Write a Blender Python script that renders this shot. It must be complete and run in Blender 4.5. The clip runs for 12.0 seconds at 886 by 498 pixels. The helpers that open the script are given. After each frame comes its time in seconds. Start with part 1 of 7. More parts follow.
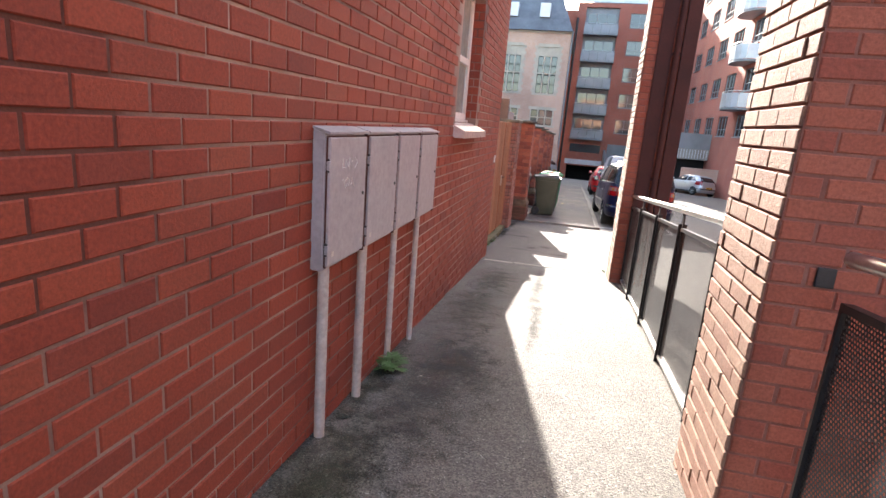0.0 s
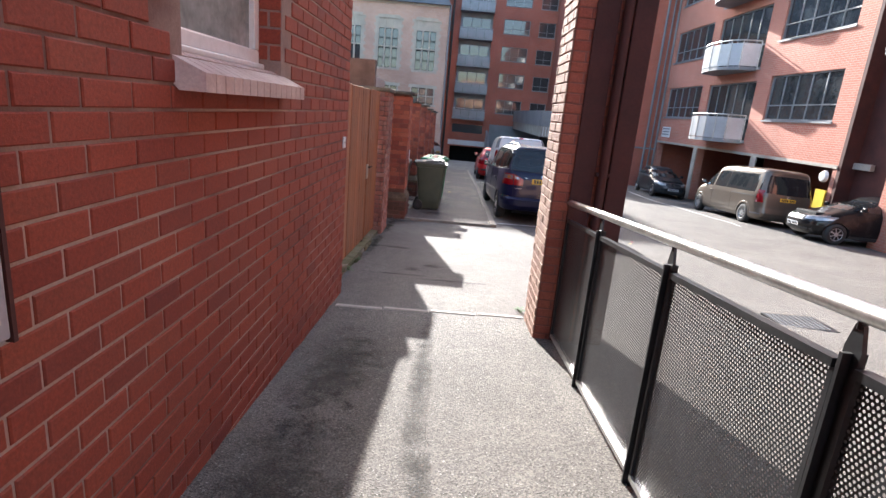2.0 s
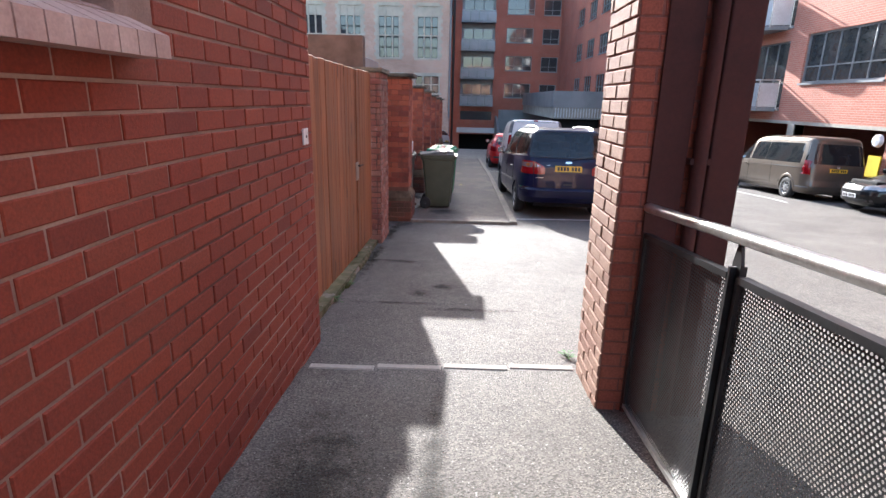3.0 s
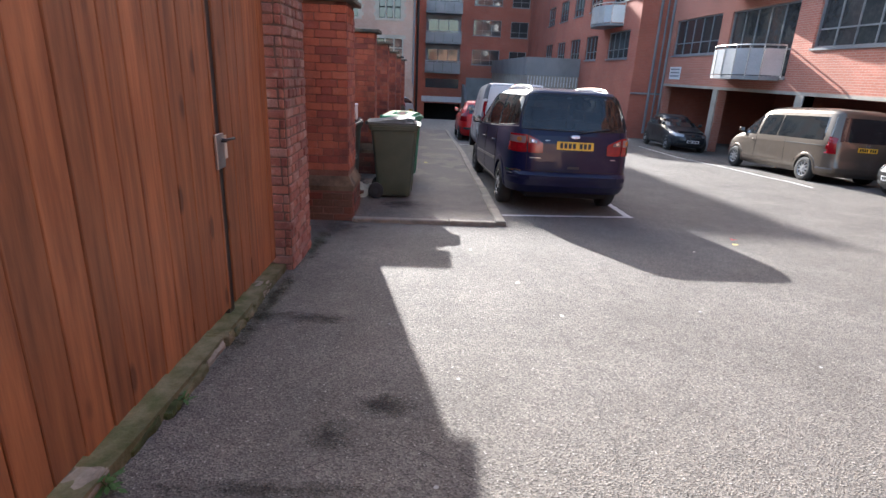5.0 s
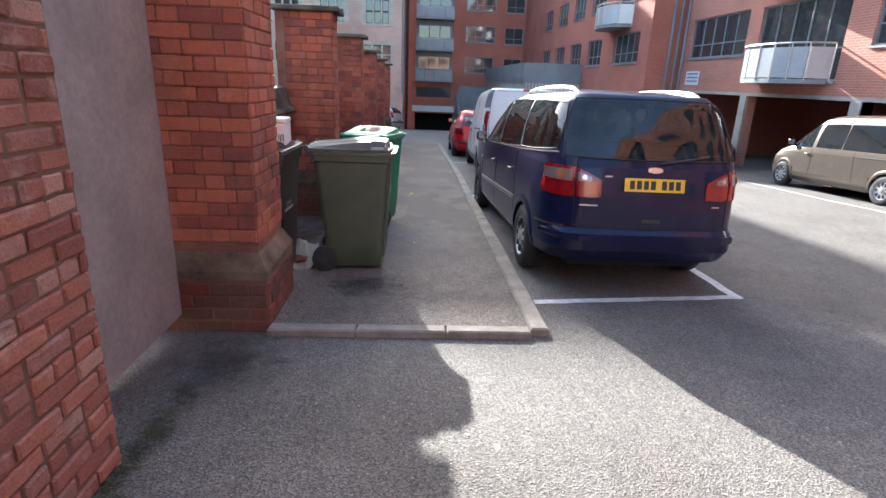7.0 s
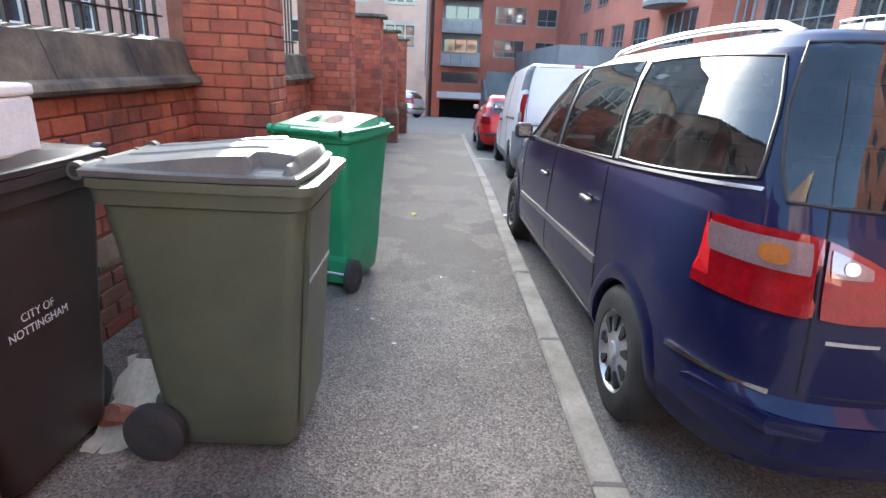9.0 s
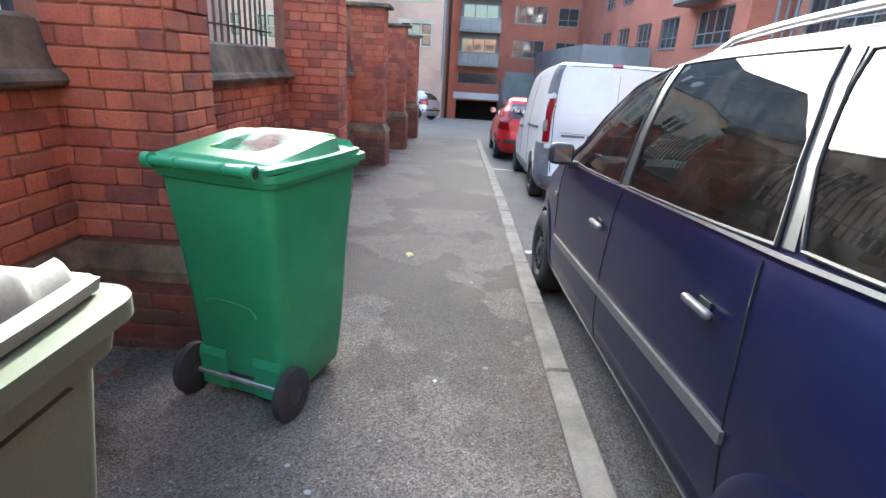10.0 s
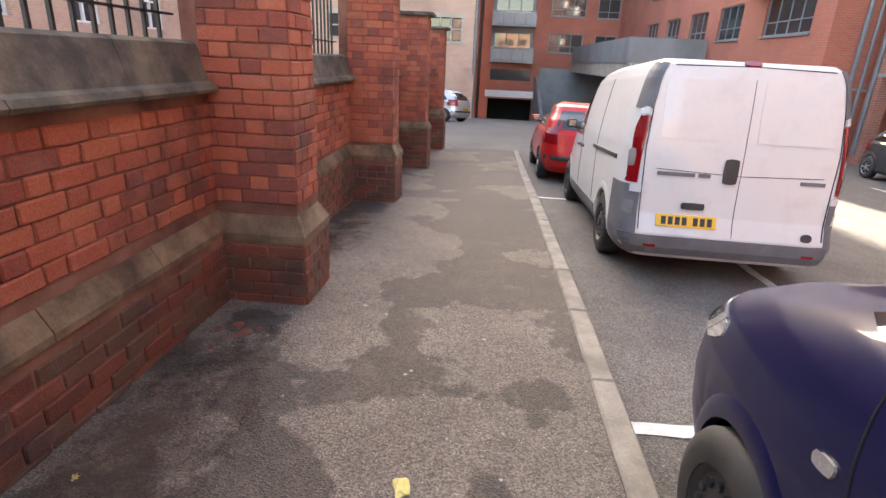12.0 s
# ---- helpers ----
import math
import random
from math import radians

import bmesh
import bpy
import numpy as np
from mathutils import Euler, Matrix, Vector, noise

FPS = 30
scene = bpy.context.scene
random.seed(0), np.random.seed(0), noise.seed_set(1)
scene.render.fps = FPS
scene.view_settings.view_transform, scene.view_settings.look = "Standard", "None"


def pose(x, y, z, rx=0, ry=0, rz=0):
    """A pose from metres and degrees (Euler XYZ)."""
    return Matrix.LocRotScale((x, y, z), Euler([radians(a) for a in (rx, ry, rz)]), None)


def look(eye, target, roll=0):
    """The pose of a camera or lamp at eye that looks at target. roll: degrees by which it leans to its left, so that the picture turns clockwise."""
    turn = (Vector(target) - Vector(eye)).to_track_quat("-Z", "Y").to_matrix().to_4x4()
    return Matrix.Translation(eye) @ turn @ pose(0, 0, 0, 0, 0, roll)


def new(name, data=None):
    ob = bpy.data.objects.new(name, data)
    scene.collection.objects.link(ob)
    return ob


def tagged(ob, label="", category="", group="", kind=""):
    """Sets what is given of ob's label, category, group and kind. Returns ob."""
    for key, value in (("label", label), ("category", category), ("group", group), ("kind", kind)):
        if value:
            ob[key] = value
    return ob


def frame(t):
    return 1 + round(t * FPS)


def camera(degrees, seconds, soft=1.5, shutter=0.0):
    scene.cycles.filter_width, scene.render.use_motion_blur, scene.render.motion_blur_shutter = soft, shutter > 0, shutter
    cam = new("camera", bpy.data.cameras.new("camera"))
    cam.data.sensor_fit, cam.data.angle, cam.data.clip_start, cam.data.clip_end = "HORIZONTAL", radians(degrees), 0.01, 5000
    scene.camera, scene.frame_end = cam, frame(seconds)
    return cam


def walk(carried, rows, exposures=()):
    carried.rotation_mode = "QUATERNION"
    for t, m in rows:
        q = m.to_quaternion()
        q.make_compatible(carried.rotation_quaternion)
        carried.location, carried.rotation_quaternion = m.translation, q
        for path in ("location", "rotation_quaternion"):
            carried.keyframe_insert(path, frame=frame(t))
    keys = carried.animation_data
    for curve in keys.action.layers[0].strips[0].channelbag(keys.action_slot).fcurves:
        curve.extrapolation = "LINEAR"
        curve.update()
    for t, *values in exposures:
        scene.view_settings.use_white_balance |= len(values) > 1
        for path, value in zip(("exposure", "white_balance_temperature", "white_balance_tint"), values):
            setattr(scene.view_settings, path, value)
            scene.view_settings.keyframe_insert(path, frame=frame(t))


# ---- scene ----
cam = camera(79.2, 12.0)
PATH = [
    (0, (0.005, -0.019, 1.431), (-0.407, 1.881, 0.964), 4.7),
    (0.5, (-0.053, 0.664, 1.417), (-0.277, 2.595, 0.947), 4.4),
    (1, (-0.078, 1.45, 1.4), (-0.168, 3.391, 0.926), 5.5),
    (1.5, (-0.063, 2.241, 1.336), (-0.053, 4.186, 0.873), 5.2),
    (2, (-0.095, 3.013, 1.29), (-0.089, 4.95, 0.791), 5.1),
    (2.5, (-0.089, 3.761, 1.238), (-0.116, 5.692, 0.72), 2.2),
    (3, (-0.079, 4.502, 1.182), (-0.129, 6.428, 0.643), 1.3),
    (5, (-0.064, 7.486, 0.866), (0.02, 9.381, 0.231), 2.6),
    (5.5, (-0.022, 8.284, 0.775), (0.144, 10.176, 0.15), 2.6),
    (6, (-0.037, 9.124, 0.721), (0.056, 11.03, 0.121), 2.4),
    (6.5, (-0.001, 9.884, 0.737), (0.107, 11.792, 0.144), 2.2),
    (8.5, (0.207, 12.748, 0.512), (0.279, 14.637, -0.143), 2.3),
    (9, (0.262, 13.498, 0.482), (0.284, 15.39, -0.166), 2.8),
    (9.5, (0.303, 14.206, 0.461), (0.305, 16.1, -0.182), 2.5),
    (10, (0.341, 14.933, 0.454), (0.308, 16.824, -0.196), 3.3),
    (10.5, (0.314, 15.602, 0.502), (0.276, 17.485, -0.17), 3.0),
    (11, (0.289, 16.284, 0.53), (0.142, 18.163, -0.14), 2.3),
    (11.5, (0.243, 16.955, 0.493), (0.127, 18.836, -0.177), 2.7),
    (12, (0.233, 17.555, 0.486), (0.09, 19.435, -0.181), 2.6),
]
walk(cam, [(t, look(eye, target, roll)) for t, eye, target, roll in PATH],
     exposures=[(0.0, 2.8, 6800, 10), (0.5, 2.6, 6600, 10), (1.0, 2.4, 6400, 10), (2.0, 2.25, 6300, 10), (3.0, 2.3, 6100, 10), (5.0, 2.1, 6200, 10), (6.5, 2.3, 6100, 8), (8.5, 3.3, 6100, 4), (9.5, 3.4, 6100, 2), (10.5, 3.3, 6500, 4), (11.5, 3.2, 7200, 10), (12.0, 3.25, 7900, 13)])

# ---- world and sun ----
world = bpy.data.worlds.new("sky")
scene.world = world
world.use_nodes = True
wn = world.node_tree.nodes
sky = wn.new("ShaderNodeTexSky")
sky.sky_type = "NISHITA"
sky.sun_disc = False
sky.sun_elevation = radians(22.4)
sky.sun_rotation = radians(-11.6)
sky.dust_density = 2.0
wn["Background"].inputs["Strength"].default_value = 0.15
world.node_tree.links.new(sky.outputs["Color"], wn["Background"].inputs["Color"])
sun = new("sun", bpy.data.lights.new("sun", "SUN"))
sun.data.energy = 4.2
sun.data.angle = radians(0.6)
sun.data.color = (1.0, 0.96, 0.91)
sun.matrix_world = look((-20.5, 100, 42.1), (0, 0, 0))


# ---- materials ----
def mat(name, rough=0.6, metal=0.0):
    m = bpy.data.materials.new(name)
    m.use_nodes = True
    b = m.node_tree.nodes["Principled BSDF"]
    b.inputs["Roughness"].default_value = rough
    b.inputs["Metallic"].default_value = metal
    return m, m.node_tree.nodes, m.node_tree.links, b


def coords(n, l, kind="Object"):
    return n.new("ShaderNodeTexCoord").outputs[kind]


def noise_of(n, l, vec, scale, detail=4.0, rough=0.6):
    t = n.new("ShaderNodeTexNoise")
    t.inputs["Scale"].default_value = scale
    t.inputs["Detail"].default_value = detail
    t.inputs["Roughness"].default_value = rough
    l.new(vec, t.inputs["Vector"])
    return t.outputs["Fac"]


def ramp(n, l, fac, stops):
    r = n.new("ShaderNodeValToRGB")
    e = r.color_ramp.elements
    while len(e) < len(stops):
        e.new(0.5)
    for k, (p, c) in enumerate(stops):
        e[k].position = p
        e[k].color = (*c, 1) if len(c) == 3 else c
    l.new(fac, r.inputs["Fac"])
    return r.outputs["Color"]


def mix(n, l, fac, a, b, kind="MIX"):
    m = n.new("ShaderNodeMix")
    m.data_type = "RGBA"
    m.blend_type = kind
    for sock, v in ((m.inputs[0], fac), (m.inputs[6], a), (m.inputs[7], b)):
        if hasattr(v, "is_output"):
            l.new(v, sock)
        elif isinstance(v, (int, float)):
            sock.default_value = v
        else:
            sock.default_value = (*v, 1)
    return m.outputs[2]


def math_of(n, l, op, a, b=0.0):
    m = n.new("ShaderNodeMath")
    m.operation = op
    for sock, v in ((m.inputs[0], a), (m.inputs[1], b)):
        if hasattr(v, "is_output"):
            l.new(v, sock)
        else:
            sock.default_value = v
    return m.outputs[0]


def bump(n, l, b, height, strength=0.3, dist=0.01):
    k = n.new("ShaderNodeBump")
    k.inputs["Strength"].default_value = strength
    k.inputs["Distance"].default_value = dist
    l.new(height, k.inputs["Height"])
    l.new(k.outputs["Normal"], b.inputs["Normal"])


def speckled(name, c1, c2, rough=0.6, metal=0.0, scale=3.0, fine=60.0, relief=0.15, dist=0.004, gloss=0.0, spread=(0.35, 0.65)):
    """A plain surface with broad stains and a fine grain."""
    m, n, l, b = mat(name, rough, metal)
    v = coords(n, l)
    broad = noise_of(n, l, v, scale, 5)
    grain = noise_of(n, l, v, fine, 3)
    col = ramp(n, l, broad, [(spread[0], c1), (spread[1], c2)])
    col = mix(n, l, 0.25, col, ramp(n, l, grain, [(0.3, (0.25, 0.25, 0.25)), (0.7, (0.75, 0.75, 0.75))]), "OVERLAY")
    l.new(col, b.inputs["Base Color"])
    if relief:
        bump(n, l, b, grain, relief, dist)
    if gloss:
        b.inputs["Coat Weight"].default_value = gloss
        b.inputs["Coat Roughness"].default_value = 0.05
    return m


def brick_piece(name, tones, rough=0.85, relief=0.5, grain=90.0, soot=0.0, pale=0.0):
    """Single bricks: each object or island its own tone."""
    m, n, l, b = mat(name, rough)
    v = coords(n, l)
    info = n.new("ShaderNodeObjectInfo").outputs["Random"]
    isle = n.new("ShaderNodeNewGeometry").outputs["Random Per Island"]
    pick = math_of(n, l, "FRACT", math_of(n, l, "ADD", info, isle))
    col = ramp(n, l, pick, tones)
    geo = n.new("ShaderNodeNewGeometry").outputs["Position"]
    broad = noise_of(n, l, geo, 1.3, 6, 0.7)
    fine = noise_of(n, l, geo, grain, 4, 0.7)
    col = mix(n, l, 0.4, col, ramp(n, l, fine, [(0.3, (0.2, 0.2, 0.2)), (0.7, (0.8, 0.8, 0.8))]), "OVERLAY")
    if soot:
        col = mix(n, l, ramp(n, l, broad, [(0.5, (0, 0, 0)), (0.72, (soot, soot, soot))]), col, (0.035, 0.025, 0.025))
    if pale:
        mid = noise_of(n, l, geo, 5.0, 5, 0.7)
        col = mix(n, l, ramp(n, l, mid, [(0.55, (0, 0, 0)), (0.75, (pale, pale, pale))]), col, (0.5, 0.4, 0.36))
    l.new(col, b.inputs["Base Color"])
    bump(n, l, b, fine, relief, 0.006)
    return m


def far_brick(name, c1, c2, mortar):
    """Brickwork far off, in courses on walls along x and y."""
    m, n, l, b = mat(name, 0.9)
    sep = n.new("ShaderNodeSeparateXYZ")
    pos = n.new("ShaderNodeNewGeometry").outputs["Position"]
    l.new(pos, sep.inputs[0])
    com = n.new("ShaderNodeCombineXYZ")
    l.new(math_of(n, l, "ADD", sep.outputs[0], sep.outputs[1]), com.inputs[0])
    l.new(sep.outputs[2], com.inputs[1])
    t = n.new("ShaderNodeTexBrick")
    t.inputs["Scale"].default_value = 1.0
    t.inputs["Brick Width"].default_value = 0.225
    t.inputs["Row Height"].default_value = 0.075
    t.inputs["Mortar Size"].default_value = 0.007
    t.inputs["Color1"].default_value = (*c1, 1)
    t.inputs["Color2"].default_value = (*c2, 1)
    t.inputs["Mortar"].default_value = (*mortar, 1)
    l.new(com.outputs[0], t.inputs["Vector"])
    broad = noise_of(n, l, pos, 0.35, 6, 0.65)
    col = mix(n, l, 0.5, t.outputs["Color"], ramp(n, l, broad, [(0.3, (0.3, 0.3, 0.3)), (0.7, (0.72, 0.7, 0.7))]), "OVERLAY")
    l.new(col, b.inputs["Base Color"])
    return m


def asphalt(name, c1, c2, wet=0.0):
    m, n, l, b = mat(name, 0.85)
    pos = n.new("ShaderNodeNewGeometry").outputs["Position"]
    vor = n.new("ShaderNodeTexVoronoi")
    vor.inputs["Scale"].default_value = 120.0
    l.new(pos, vor.inputs["Vector"])
    stone = ramp(n, l, vor.outputs["Color"], [(0.15, (0.2, 0.2, 0.2)), (0.85, (0.84, 0.84, 0.84))])
    broad = noise_of(n, l, pos, 0.9, 6, 0.6)
    mid = noise_of(n, l, pos, 7.0, 5, 0.7)
    col = ramp(n, l, broad, [(0.35, c1), (0.65, c2)])
    col = mix(n, l, 0.8, col, stone, "OVERLAY")
    col = mix(n, l, 0.3, col, ramp(n, l, mid, [(0.35, (0.3, 0.3, 0.3)), (0.65, (0.7, 0.7, 0.7))]), "OVERLAY")
    speck = noise_of(n, l, pos, 70.0, 2, 0.5)
    col = mix(n, l, ramp(n, l, speck, [(0.66, (0, 0, 0)), (0.71, (0.55, 0.55, 0.55))]), col, (0.45, 0.43, 0.4))
    if wet:
        # damp stains drawn out across the footway
        mp = n.new("ShaderNodeMapping")
        mp.inputs["Scale"].default_value = (0.9, 0.75, 1.0)
        mp.inputs["Location"].default_value = (3.1, 1.7, 0.0)
        l.new(pos, mp.inputs["Vector"])
        st = noise_of(n, l, mp.outputs["Vector"], 1.0, 5, 0.55)
        mask = ramp(n, l, st, [(0.492, (0, 0, 0)), (0.508, (wet, wet, wet))])
        # the damp lies thickest beside the church wall
        along = n.new("ShaderNodeSeparateXYZ")
        l.new(pos, along.inputs[0])
        grow = n.new("ShaderNodeMapRange")
        for key, val in (("From Min", 16.5), ("From Max", 18.5), ("To Min", 0.3), ("To Max", 1.0)):
            grow.inputs[key].default_value = val
        l.new(along.outputs[1], grow.inputs["Value"])
        mask = math_of(n, l, "MULTIPLY", mask, grow.outputs["Result"])
        col = mix(n, l, mask, col, (0.31, 0.28, 0.26), "MULTIPLY")
        st2 = noise_of(n, l, mp.outputs["Vector"], 2.7, 5, 0.6)
        pale = ramp(n, l, st2, [(0.58, (0, 0, 0)), (0.66, (0.15, 0.15, 0.15))])
        col = mix(n, l, pale, col, (0.22, 0.17, 0.13))
        rg = n.new("ShaderNodeMapRange")
        rg.inputs["To Min"].default_value = 0.85
        rg.inputs["To Max"].default_value = 0.72
        l.new(mask, rg.inputs["Value"])
        l.new(rg.outputs["Result"], b.inputs["Roughness"])
    l.new(col, b.inputs["Base Color"])
    bump(n, l, b, math_of(n, l, "ADD", vor.outputs["Distance"], math_of(n, l, "MULTIPLY", speck, 0.8)), 0.8, 0.006)
    return m


def planks(name, c1, c2):
    m, n, l, b = mat(name, 0.48)
    v = coords(n, l)
    info = n.new("ShaderNodeObjectInfo").outputs["Random"]
    off = n.new("ShaderNodeCombineXYZ")
    l.new(math_of(n, l, "MULTIPLY", info, 40.0), off.inputs[0])
    add = n.new("ShaderNodeVectorMath")
    l.new(v, add.inputs[0])
    l.new(off.outputs[0], add.inputs[1])
    mp = n.new("ShaderNodeMapping")
    mp.inputs["Scale"].default_value = (14.0, 14.0, 0.9)
    l.new(add.outputs[0], mp.inputs["Vector"])
    g = noise_of(n, l, mp.outputs["Vector"], 1.6, 6, 0.65)
    col = ramp(n, l, g, [(0.3, c1), (0.7, c2)])
    vor = n.new("ShaderNodeTexVoronoi")
    vor.inputs["Scale"].default_value = 2.3
    mp2 = n.new("ShaderNodeMapping")
    mp2.inputs["Scale"].default_value = (2.2, 2.2, 0.9)
    l.new(add.outputs[0], mp2.inputs["Vector"])
    l.new(mp2.outputs["Vector"], vor.inputs["Vector"])
    col = mix(n, l, ramp(n, l, vor.outputs["Distance"], [(0.1, (0.75, 0.75, 0.75)), (0.18, (0, 0, 0))]), col, (0.05, 0.018, 0.009))
    tone = ramp(n, l, info, [(0.0, (0.3, 0.29, 0.28)), (1.0, (0.66, 0.63, 0.6))])
    col = mix(n, l, 0.6, col, tone, "OVERLAY")
    l.new(col, b.inputs["Base Color"])
    bump(n, l, b, g, 0.25, 0.004)
    return m


def car_paint(name, c, metal=0.25, dust=0.15, coat=0.6):
    m, n, l, b = mat(name, 0.35, metal)
    v = coords(n, l)
    d = noise_of(n, l, v, 3.5, 6, 0.7)
    col = mix(n, l, ramp(n, l, d, [(0.5, (0, 0, 0)), (0.75, (dust, dust, dust))]), c, (0.35, 0.32, 0.29))
    l.new(col, b.inputs["Base Color"])
    b.inputs["Coat Weight"].default_value = coat
    b.inputs["Coat Roughness"].default_value = 0.04
    b.inputs["Specular IOR Level"].default_value = 0.1
    return m


def glossy_dark(name, c=(0.012, 0.014, 0.016), dirt=0.06):
    m, n, l, b = mat(name, 0.04)
    v = coords(n, l)
    d = noise_of(n, l, v, 6.0, 6, 0.75)
    l.new(mix(n, l, ramp(n, l, d, [(0.45, (0, 0, 0)), (0.8, (dirt, dirt, dirt))]), c, (0.4, 0.38, 0.35)), b.inputs["Base Color"])
    b.inputs["Specular IOR Level"].default_value = 0.8
    return m


def clear_glass(name, tint):
    """Thin glass: tinted see-through with mirror gloss that grows at a slant."""
    m = bpy.data.materials.new(name)
    m.use_nodes = True
    n, l = m.node_tree.nodes, m.node_tree.links
    n.remove(n["Principled BSDF"])
    tr = n.new("ShaderNodeBsdfTransparent")
    tr.inputs["Color"].default_value = (*tint, 1)
    gl = n.new("ShaderNodeBsdfGlossy")
    gl.inputs["Roughness"].default_value = 0.01
    fr = n.new("ShaderNodeFresnel")
    fr.inputs["IOR"].default_value = 1.6
    dust = n.new("ShaderNodeBsdfDiffuse")
    dust.inputs["Color"].default_value = (0.35, 0.33, 0.3, 1)
    d = ramp(n, l, noise_of(n, l, coords(n, l), 7.0, 6, 0.75), [(0.45, (0.01, 0.01, 0.01)), (0.8, (0.09, 0.09, 0.09))])
    a, b = n.new("ShaderNodeMixShader"), n.new("ShaderNodeMixShader")
    l.new(d, a.inputs[0])
    l.new(tr.outputs[0], a.inputs[1])
    l.new(dust.outputs[0], a.inputs[2])
    l.new(fr.outputs[0], b.inputs[0])
    l.new(a.outputs[0], b.inputs[1])
    l.new(gl.outputs[0], b.inputs[2])
    l.new(b.outputs[0], n["Material Output"].inputs["Surface"])
    return m


def perforated(name):
    """Sheet steel with staggered round holes, cut through."""
    m, n, l, b = mat(name, 0.42, 0.3)
    sep = n.new("ShaderNodeSeparateXYZ")
    l.new(coords(n, l), sep.inputs[0])
    pitch = 0.0155
    u = math_of(n, l, "DIVIDE", sep.outputs[1], pitch)
    w = math_of(n, l, "DIVIDE", sep.outputs[2], pitch * 0.866)
    row = math_of(n, l, "FLOOR", w)
    odd = math_of(n, l, "MULTIPLY", math_of(n, l, "FLOORED_MODULO", row, 2.0), 0.5)
    du = math_of(n, l, "SUBTRACT", math_of(n, l, "FRACT", math_of(n, l, "ADD", u, odd)), 0.5)
    dw = math_of(n, l, "MULTIPLY", math_of(n, l, "SUBTRACT", math_of(n, l, "FRACT", w), 0.5), 0.866)
    r2 = math_of(n, l, "ADD", math_of(n, l, "MULTIPLY", du, du), math_of(n, l, "MULTIPLY", dw, dw))
    hole = math_of(n, l, "LESS_THAN", r2, 0.082)
    l.new(math_of(n, l, "SUBTRACT", 1.0, hole), b.inputs["Alpha"])
    l.new(ramp(n, l, noise_of(n, l, coords(n, l), 4.0), [(0.3, (0.012, 0.013, 0.015)), (0.7, (0.03, 0.031, 0.034))]), b.inputs["Base Color"])
    return m


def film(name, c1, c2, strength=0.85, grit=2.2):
    """A film, for dirt, moss, damp and painted shade, that thins out to its ragged edge; its patch is a unit disc."""
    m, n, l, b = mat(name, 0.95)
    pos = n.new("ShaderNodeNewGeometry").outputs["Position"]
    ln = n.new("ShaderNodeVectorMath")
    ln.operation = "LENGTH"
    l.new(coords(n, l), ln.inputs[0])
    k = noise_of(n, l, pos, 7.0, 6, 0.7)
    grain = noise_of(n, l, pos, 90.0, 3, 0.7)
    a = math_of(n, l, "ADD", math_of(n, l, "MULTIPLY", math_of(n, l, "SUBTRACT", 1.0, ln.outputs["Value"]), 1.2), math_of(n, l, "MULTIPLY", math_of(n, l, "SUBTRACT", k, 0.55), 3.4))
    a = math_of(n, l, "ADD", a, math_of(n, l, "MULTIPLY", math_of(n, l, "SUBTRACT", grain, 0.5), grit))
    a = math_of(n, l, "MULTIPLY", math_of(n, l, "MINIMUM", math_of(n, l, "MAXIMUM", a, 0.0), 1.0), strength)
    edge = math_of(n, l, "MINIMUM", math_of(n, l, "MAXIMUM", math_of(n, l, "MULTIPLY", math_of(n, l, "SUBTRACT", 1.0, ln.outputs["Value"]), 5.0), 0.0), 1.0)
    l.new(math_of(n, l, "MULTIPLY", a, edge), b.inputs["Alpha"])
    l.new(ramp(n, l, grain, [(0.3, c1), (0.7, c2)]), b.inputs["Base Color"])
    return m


def grey(v):
    return (v, v, v)


M = {}
M["brick_red"] = brick_piece("brick_red", [(0.0, (0.215, 0.038, 0.02)), (0.35, (0.26, 0.053, 0.026)), (0.6, (0.2, 0.036, 0.02)), (0.85, (0.24, 0.054, 0.028)), (1.0, (0.165, 0.03, 0.019))], relief=0.3)
M["brick_brown"] = brick_piece("brick_brown", [(0.0, (0.27, 0.15, 0.105)), (0.4, (0.32, 0.19, 0.135)), (0.75, (0.235, 0.115, 0.08)), (1.0, (0.3, 0.165, 0.115))], relief=1.0, grain=70.0)
M["brick_church"] = brick_piece("brick_church", [(0.0, (0.35, 0.09, 0.05)), (0.4, (0.4, 0.122, 0.066)), (0.7, (0.27, 0.068, 0.044)), (0.85, (0.2, 0.06, 0.045)), (1.0, (0.36, 0.112, 0.06))], relief=0.8, soot=0.8, pale=0.14)
M["brick_grimy"] = brick_piece("grimy_foot_brick", [(0.0, (0.15, 0.038, 0.023)), (0.35, (0.2, 0.058, 0.033)), (0.6, (0.11, 0.055, 0.033)), (1.0, (0.14, 0.065, 0.04))], relief=1.0, soot=0.9, pale=0.1)
M["brick_stub"] = brick_piece("brick_stub", [(0.0, (0.26, 0.1, 0.08)), (0.35, (0.34, 0.14, 0.1)), (0.7, (0.2, 0.07, 0.055)), (1.0, (0.36, 0.21, 0.17))], relief=0.9, soot=0.6, pale=0.55)
M["brick_smooth"] = brick_piece("brick_smooth", [(0.0, (0.27, 0.075, 0.045)), (0.5, (0.31, 0.095, 0.058)), (1.0, (0.24, 0.062, 0.04))], relief=0.4)
M["mortar"] = speckled("mortar", (0.11, 0.05, 0.04), (0.4, 0.31, 0.26), 0.95, scale=0.7, fine=120, relief=0.4, spread=(0.4, 0.6))
M["mortar_church"] = speckled("mortar_church", (0.1, 0.036, 0.026), (0.25, 0.125, 0.085), 0.95, scale=2.5, fine=120, relief=0.5)
